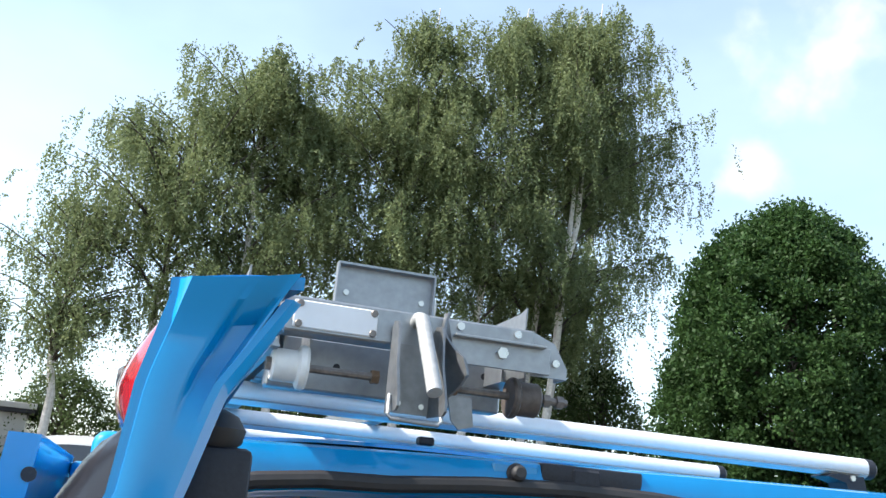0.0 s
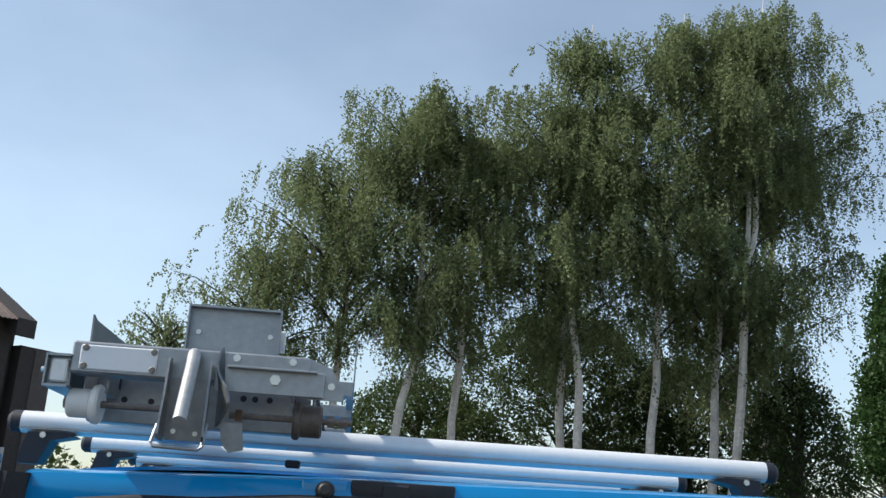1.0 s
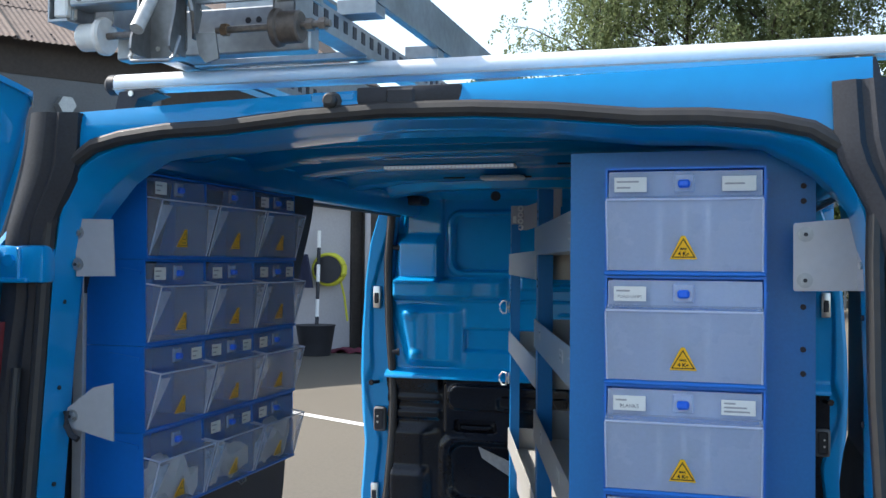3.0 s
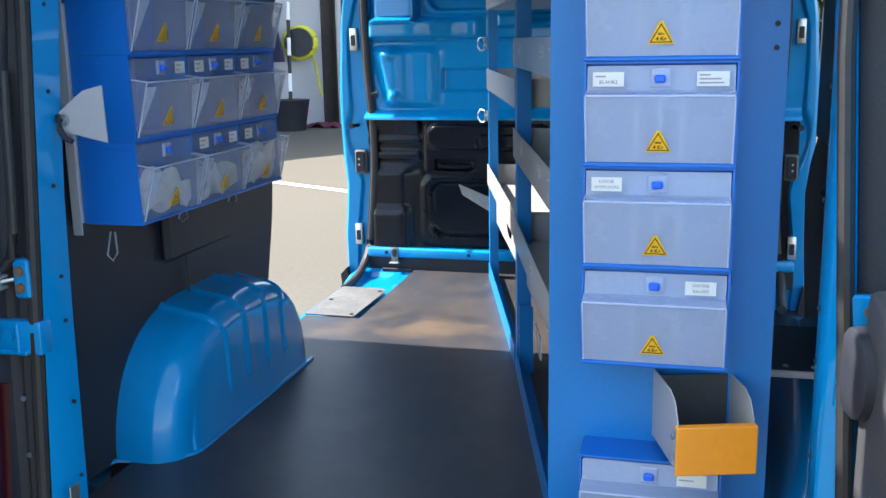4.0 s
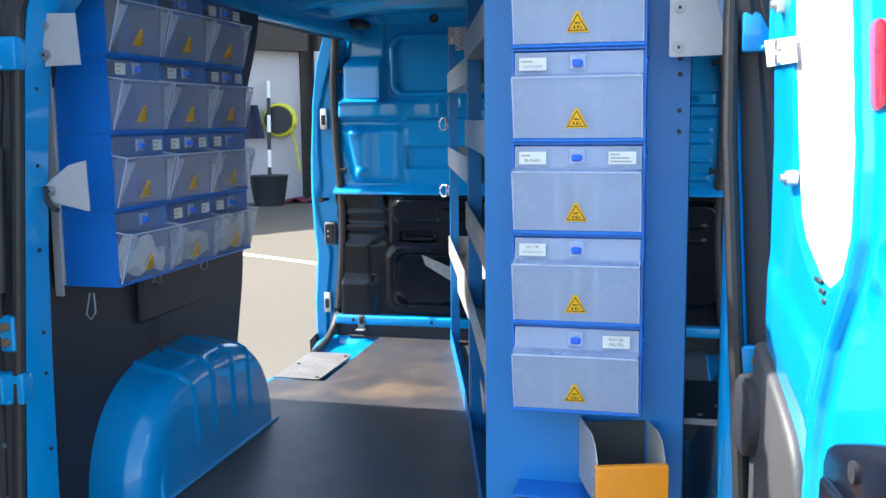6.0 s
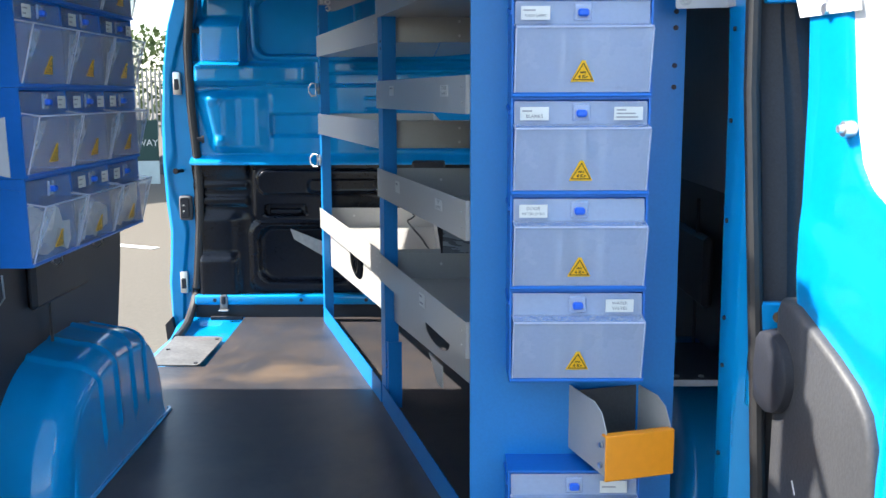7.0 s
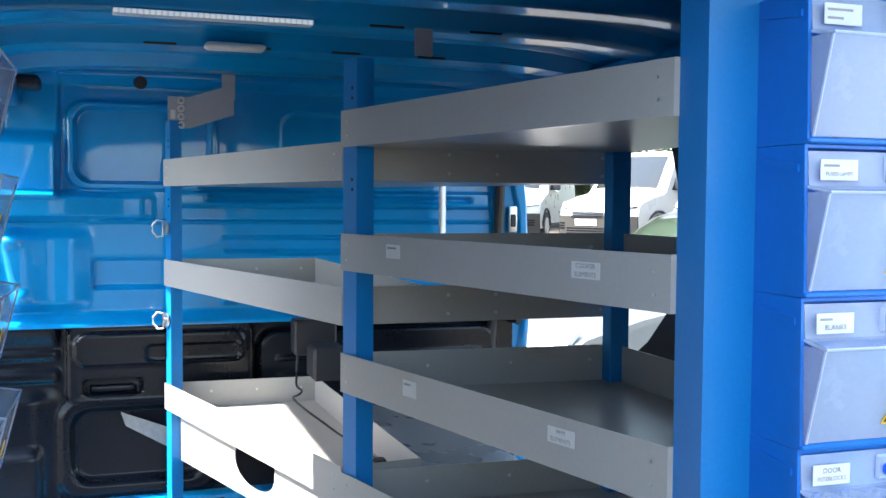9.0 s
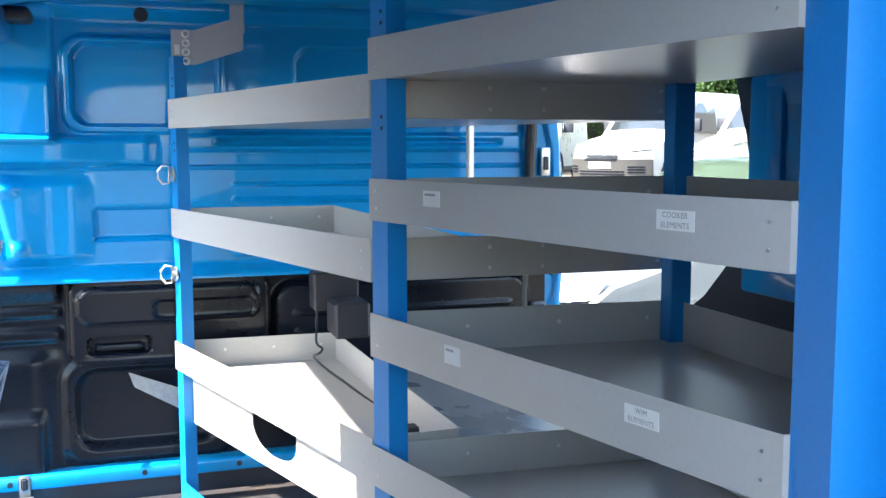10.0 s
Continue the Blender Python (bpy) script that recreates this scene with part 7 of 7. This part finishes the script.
# roof sheets in three courses, each corrugated, one edge lapped over its neighbour
def roof_at(s, f, side, lift):
    return spot(s, HALF * f if side == 0 else 2 * HALF - HALF * f, lerp(EAVE, RIDGE, f) + lift)


bolts, joints = mesh(), mesh()
for side in (0, 1):
    for course, (f0, f1) in enumerate(((-0.10, 0.275), (0.24, 0.565), (0.53, 1.0))):
        for col in range(12):
            s0, s1 = 0.42 + col * 1.0, 0.42 + (col + 1) * 1.0 + 0.05
            def roofing(u, v):
                return roof_at(lerp(s0, s1, u), lerp(f0, f1, v), side, 0.03 + 0.016 * (1 - v) + 0.010 * (1 - u) + 0.035 * (1 - u) ** 8 + 0.008 * math.sin(u * 2 * math.pi * 12))
            part("roof_sheet", sheet(mesh(), roofing, 70 if side == 0 else 12, 3, (0, 0, -0.010)), CORRUGATED, barn)
            if side == 0:
                seam = [Vector(roof_at(s0 + ds, f, 0, z)) for f in (f0 - 0.004, f1) for ds, z in ((-0.012, 0.05), (0.016, 0.05), (0.016, 0.096), (-0.012, 0.096))]
                v = [joints.verts.new(c) for c in seam]
                for f in ((0, 1, 2, 3), (7, 6, 5, 4), (0, 4, 5, 1), (1, 5, 6, 2), (2, 6, 7, 3), (3, 7, 4, 0)):
                    joints.faces.new([v[i] for i in f])
            for k in range(6) if side == 0 else ():
                c = Vector(roof_at(lerp(s0, s1, (k // 2 + 0.325) / 3.2), lerp(f0, f1, 0.10 if k % 2 else 0.22), 0, 0.075))
                box(bolts, c.x - 0.011, c.x + 0.011, c.y - 0.011, c.y + 0.011, c.z - 0.03, c.z - 0.006)
fix = part("sheet_joint", joints, DARK_WALL, barn, "dark overlaps between the roof sheets", smooth=False)
tagged(fix, "dark overlaps between the roof sheets", kind="stuff")
fix = part("roof_bolt", bolts, BLACK, barn, "dark bolt caps on the roof sheets")
tagged(fix, "dark bolt caps on the roof sheets", kind="stuff")
for side in (0, 1):
    bm = mesh()
    v = [bm.verts.new(roof_at(s, f, side, z)) for s in (0.08, 0.46) for f in (-0.10, 1.0) for z in (-0.20, 0.11)]
    for f in ((0, 1, 3, 2), (4, 6, 7, 5), (0, 4, 5, 1), (2, 3, 7, 6), (0, 2, 6, 4), (1, 5, 7, 3)):
        bm.faces.new([v[i] for i in f])
    bmesh.ops.recalc_face_normals(bm, faces=bm.faces)
    part("barge_board", bm, DARK_WALL, barn, "dark verge boarding")
bm = tube(mesh(), [spot(0.1, HALF, RIDGE + 0.045), spot(L, HALF, RIDGE + 0.045)], 0.07, 8)
part("ridge_cap", bm, DARK_WALL, barn, "rounded ridge capping")
p = Vector(spot(5.64, -0.06, 3.97))
bm = tube(mesh(), [p, p - Vector((W.x, W.y, 0)) * 0.14], [0.165, 0.135], 6)
part("alarm_box", bm, GALV, barn, "hexagonal grey alarm box")

# things by the open bay
def reel():
    o = thing("hose_reel", spot(0.85, 0.05, 1.2), "yellow hose wound on a wall reel", "hose reel")
    c = Vector(spot(0.85, 0.10, 1.50))
    side, up = Vector((E.x, E.y, 0)), Vector((0, 0, 1))
    axis = (Vector((-W.x, -W.y, 0)) * 0.75 + side * 0.65).normalized()
    across = axis.cross(up).normalized()
    for k in range(7):
        part("coil", tube(mesh(), [c - axis * 0.045 * (k - 1) + (0.27 + 0.02 * math.sin(k * 2.3)) * (math.cos(a) * across + math.sin(a) * up) for a in np.linspace(0, 2 * math.pi, 25)[:-1]], 0.026, 6, closed=True), YELLOW_HOSE, o, "coil of yellow hose")
    for k in (0, 1):
        part("drum_disc", disc(mesh(), c + axis * (0.10 - 0.36 * k), axis, 0.25, 0.02, 22), BLACK, o, "black drum disc")
    part("drum", disc(mesh(), c + axis * 0.09, -axis, 0.2, 0.32, 18), BLACK, o, "black drum")
    part("hose_end", tube(mesh(), [c + side * -0.2, c + side * -0.35 - up * 0.5, c + side * -0.42 - up * 0.95], 0.022, 6), YELLOW_HOSE, o, "trailing hose end")


reel()
o = thing("wash_brush", spot(1.2, -0.25, 0.5), "long black and white wash brush leaning on the wall", "brush")
a, b = Vector(spot(1.30, -0.25, 0.35)), Vector(spot(1.02, 0.15, 2.2))
for k in range(6):
    part("pole_section", tube(mesh(), [lerp(a, b, k / 6), lerp(a, b, (k + 1) / 6)], 0.035, 8), WHITE_PAINT if k % 2 else BLACK, o)
o = thing("black_bin", spot(1.38, -0.35, 0), "black plastic tub by the wall", "tub")
c = Vector(spot(1.38, -0.35, 0))
part("tub", tube(mesh(), [c + Vector((0, 0, 0.0)), c + Vector((0, 0, 0.5)), c + Vector((0, 0, 0.53))], [0.26, 0.34, 0.36], 16), BLACK, o)
o = thing("rag_bundle", spot(0.65, -0.25, 0), "dark red and purple rags on the ground", "rags")
c = Vector(spot(0.65, -0.25, 0))
part("rags", sheet(mesh(), lambda u, v: c + Vector((lerp(-0.45, 0.45, u), lerp(-0.2, 0.2, v), 0.10 * math.sin(u * 3.1) * (0.6 + 0.4 * math.sin(u * 17 + v * 9)))), 16, 6, (0, 0, -0.02)), material("dark_red_cloth", (0.16, 0.03, 0.06), 0.9, vary=0.5, scale=9), o)
o = thing("hanging_coat", spot(1.5, 0.15, 1.6), "dark blue coat hung on the wall", "coat")
c = Vector(spot(1.5, 0.15, 1.62))
part("coat", sheet(mesh(), lambda u, v: c + Vector((E.x, E.y, 0)) * lerp(-0.3, 0.3, u) * (1 - 0.4 * v) + Vector((0, 0, lerp(-0.45, 0.15, v))) - Vector((W.x, W.y, 0)) * (0.08 + 0.05 * math.sin(u * 14)), 14, 8, (0.02, 0, 0)), material("dark_blue_cloth", (0.02, 0.025, 0.06), 0.9, vary=0.4, scale=9), o)
o = thing("rubble_heap", (-5.1, 16.6, 0), "low heap of grey broken stone", "rubble", kind="stuff")
bm = mesh()
rr = random.Random(4)
for _ in range(140):
    q = (-5.2 + rr.uniform(-0.9, 1.0), 16.6 + rr.uniform(-0.7, 0.9))
    s = rr.uniform(0.06, 0.16)
    box(bm, -s, s, -s * 0.7, s * 0.7, -s * 0.4, s * 0.5, m=Matrix.Translation((*q, rr.uniform(0.02, 0.16))) @ Euler((rr.random() * 3, rr.random() * 3, rr.random() * 3)).to_matrix().to_4x4())
part("stones", bm, GREY_WALL, o, smooth=False)
# roadside banner and palisade fence
o = thing("banner", (-4.75, 13.7, 0), "dark green advertising banner on a low frame", "banner")
bx0, bx1, by = -5.25, -4.45, 14.1
part("panel", box(mesh(), bx0, bx1, by, by + 0.02, 0.40, 1.05), GREEN_BANNER, o, "dark green panel")
part("lower_panel", box(mesh(), bx0, bx1, by, by + 0.02, 0.02, 0.39), material("pale_banner", (0.45, 0.55, 0.56), 0.6), o, "pale lower panel")
me = letters("YOUR WAY", 0.15)
me.transform(Matrix.Translation(((bx0 + bx1) / 2, by - 0.004, 0.68)) @ Matrix.Rotation(radians(90), 4, "X"))
me.materials.append(WHITE)
w_ob = new("lettering", me)
w_ob.parent = o
w_ob.matrix_parent_inverse = o.matrix_basis.inverted()
part("logo", box(mesh(), bx0 + 0.1, bx0 + 0.4, by - 0.004, by, 0.93, 0.98), WHITE, o, "plain white mark")
fence = thing("palisade_fence", (-10, 30, 0), "tall grey galvanised palisade fence", "fence")
pale = prism(mesh(), [(-0.035, 0), (0.035, 0), (0.035, 2.25), (0.012, 2.4), (0, 2.3), (-0.012, 2.4), (-0.035, 2.25)], -0.003, 0.003, "y")
first_pale = part("pale", pale, FENCE, fence, smooth=False)
first_pale.location = (-17.0, 33, 0)
for k in range(1, 260):
    q = first_pale.copy()
    scene.collection.objects.link(q)
    q.location = (-17.0 + k * 0.15, 33 - 0.0 * k, 0)
for z in (0.5, 1.9):
    part("fence_rail", box(mesh(), -17, 22, 33.01, 33.05, z, z + 0.05), FENCE, fence)

# ---- parked vehicles ----
def parked_van(name, label, paint, length=4.9, width=1.92, height=1.94, glass=GLASS_DARK):
    """A parked light vehicle, its nose at the origin looking along -y."""
    v = thing(name, (0, 0, 0), label, "van", "parked vans")
    w = width / 2
    prof = [(0.02, 0.30), (0.0, 0.62), (0.03, 0.80), (0.13, 0.92), (0.45, 1.02), (0.95, 1.10), (1.08, 1.15), (1.72, height - 0.10), (2.05, height - 0.01), (3.0, height), (length - 0.1, height - 0.02), (length, height - 0.2), (length, 0.30)]
    bm = mesh()
    n = len(prof)
    rows = []
    for k in range(13):
        q = -1 + k / 6
        row = []
        for y, z in prof:
            tumble = 0.13 * ease((z - 1.0) / 0.9)
            bulge = 0.34 * abs(q) ** 3 * (1 - ease((y - 0.4) / 1.3))
            row.append(bm.verts.new((q * (w - tumble), y + bulge, z - 0.05 * abs(q) ** 4 * (z > 0.85))))
        rows.append(row)
    for a, b in zip(rows, rows[1:]):
        for i in range(n):
            j = (i + 1) % n
            bm.faces.new((a[i], a[j], b[j], b[i]))
    bm.faces.new(rows[0])
    bm.faces.new(rows[-1][::-1])
    part("body", bm, paint, v)

    def front(q, z, out=0.0):
        """A point on the nose, q from -1 to 1 across it."""
        return (q * w, curve_at([(0.2, 0.02), (0.62, 0.0), (0.80, 0.03), (0.92, 0.13), (1.02, 0.45)], z) + 0.34 * abs(q) ** 3 - out, z)

    def patch(q0, q1, z0, z1, out, nu=10, nv=4, slant=0.0):
        return sheet(mesh(), lambda a, b: front(lerp(q0, q1, a), lerp(z0, z1, b) + slant * a, out), nu, nv, (0, 0.03, 0))

    def screen_at(a, b):
        q = lerp(-0.80, 0.80, a)
        y, z = lerp(1.12, 1.70, b), lerp(1.18, height - 0.12, b)
        return (q * (w - 0.13 * ease((z - 1.0) / 0.9)), y + 0.34 * abs(q) ** 3 * (1 - ease((y - 0.4) / 1.3)) - 0.012, z - 0.05 * abs(q) ** 4)

    part("windscreen", sheet(mesh(), screen_at, 10, 6, (0, 0.02, 0)), glass, v, "windscreen")
    for sx in (-1, 1):
        panes = [(1.42, 1.14), (1.86, height - 0.26), (2.42, height - 0.24), (2.42, 1.10)]
        bm = mesh()
        lo = [bm.verts.new((sx * (w - 0.13 * ease((z - 1.0) / 0.9) + 0.006), y, z)) for y, z in panes]
        hi = [bm.verts.new((sx * (w - 0.13 * ease((z - 1.0) / 0.9) - 0.02), y, z)) for y, z in panes]
        bm.faces.new(lo)
        bm.faces.new(hi[::-1])
        for a in range(4):
            bm.faces.new((lo[a], hi[a], hi[(a + 1) % 4], lo[(a + 1) % 4]))
        part("side_window", bm, glass, v, "side window")
        lamp = part("headlight", patch(sx * 0.60, sx * 0.97, 0.76, 0.86, 0.012, slant=0.05), CLEAR_LENS, v, "clear headlight")
        part("lamp_rim", patch(sx * 0.60, sx * 0.97, 0.742, 0.758, 0.018, nv=1, slant=0.05), GLOSS_BLACK, lamp, "dark rim of the lamp")
        part("bonnet_line", patch(sx * 0.12, sx * 0.58, 0.792, 0.806, 0.010, nv=1), GLOSS_BLACK, v, "dark gap under the bonnet")
        bm = box(mesh(), sx * (w - 0.01), sx * (w + 0.20), 1.50, 1.60, 1.14, 1.38, 0.03, seg=2)
        part("mirror", bm, BLACK, v, "black door mirror")
        for y in (1.0, length - 1.0):
            tyre = part("wheel", tube(mesh(), [(sx * (w - 0.22), y, 0.33), (sx * (w - 0.02), y, 0.33), (sx * (w + 0.008), y, 0.33)], [0.33, 0.33, 0.30], 24), RUBBER, v, "black tyre")
            part("rim", disc(mesh(), (sx * (w + 0.004), y, 0.33), (sx, 0, 0), 0.20, 0.014, 20), SILVER_PAINT, tyre, "silver rim")
            part("wheel_arch", tube(mesh(), [(sx * (w + 0.001), y + 0.385 * math.cos(a), 0.33 + 0.385 * math.sin(a)) for a in np.linspace(0, math.pi, 13)], 0.028, 6), BLACK, v, "black wheel arch")
        part("sill_trim", box(mesh(), sx * (w - 0.02), sx * (w + 0.01), 1.42, length - 1.4, 0.30, 0.40, 0.01), BLACK, v, "black sill")
    bp = part("bumper", patch(-1, 1, 0.20, 0.62, 0.035, 16, 5), VAN_BUMPER, v, "grey plastic front bumper")
    for k in range(4):
        part("grille_bar", patch(-0.40, 0.40, 0.585 + k * 0.032, 0.600 + k * 0.032, 0.045, 8, 1), GLOSS_BLACK, bp)
    for k in range(3):
        part("grille_bar", patch(-0.55, 0.55, 0.27 + k * 0.05, 0.295 + k * 0.05, 0.045, 8, 1), GLOSS_BLACK, bp)
        for sx in (-1, 1):
            part("intake_bar", patch(sx * 0.62, sx * 0.90, 0.36 + k * 0.05, 0.385 + k * 0.05, 0.045, 5, 1), GLOSS_BLACK, bp)
    part("number_plate", patch(-0.27, 0.27, 0.44, 0.56, 0.052, 4, 1), WHITE_PAINT, bp, "blank white number plate")
    return v


pv = parked_van("parked_van", "white panel van with a grey front bumper parked in the yard", VAN_WHITE)
pv.matrix_basis = pose(8.05, 16.05, 0.70, rz=-66)
copy_thing(pv, pose(8.05, 16.05, 0.70, rz=-66) @ pose(2.55, 0.2, 0))
copy_thing(pv, pose(-13.5, 38.0, 0, rz=80))
sv = parked_van("parked_van", "silver panel van parked in the yard", SILVER_PAINT)
sv.matrix_basis = pose(7.10, 18.6, 0.72, rz=-36)
car = parked_van("parked_car", "silver hatchback car with a green-tinted windscreen parked beside the van", CAR_SILVER, 4.1, 1.75, 1.66, TINTED_GLASS)
tagged(car, "silver hatchback car with a green-tinted windscreen parked beside the van", "car")
car.matrix_basis = pose(1.42, 4.55, 0, rz=-92) @ Matrix.Diagonal((1, 1, 0.96, 1))

tall = parked_van("parked_van", "tall white panel van parked beyond the blue van", VAN_WHITE, 5.0, 1.9, 2.36)
tall.matrix_basis = pose(-0.80, 7.4, 0)
# low building at the end of the yard
hut = thing("low_building", (-5.2, 39, 0), "low white building with a dark flat roof", "building")
bm = box(mesh(), -7.6, -4.5, 36.9, 37.15, 0, 4.2)
box(bm, -4.75, -4.5, 37.15, 41.0, 0, 4.2)
box(bm, -7.6, -7.35, 37.15, 41.0, 0, 4.2)
box(bm, -7.35, -4.75, 40.75, 41.0, 0, 4.2)
part("wall", bm, VAN_WHITE, hut, "white rendered wall")
part("roof", box(mesh(), -7.9, -4.2, 36.6, 41.3, 4.2, 4.55, 0.03), BLACK, hut, "dark flat roof")
part("fascia", box(mesh(), -7.92, -4.18, 36.55, 36.598, 4.36, 4.57, 0.01), VAN_WHITE, hut, "white fascia board")
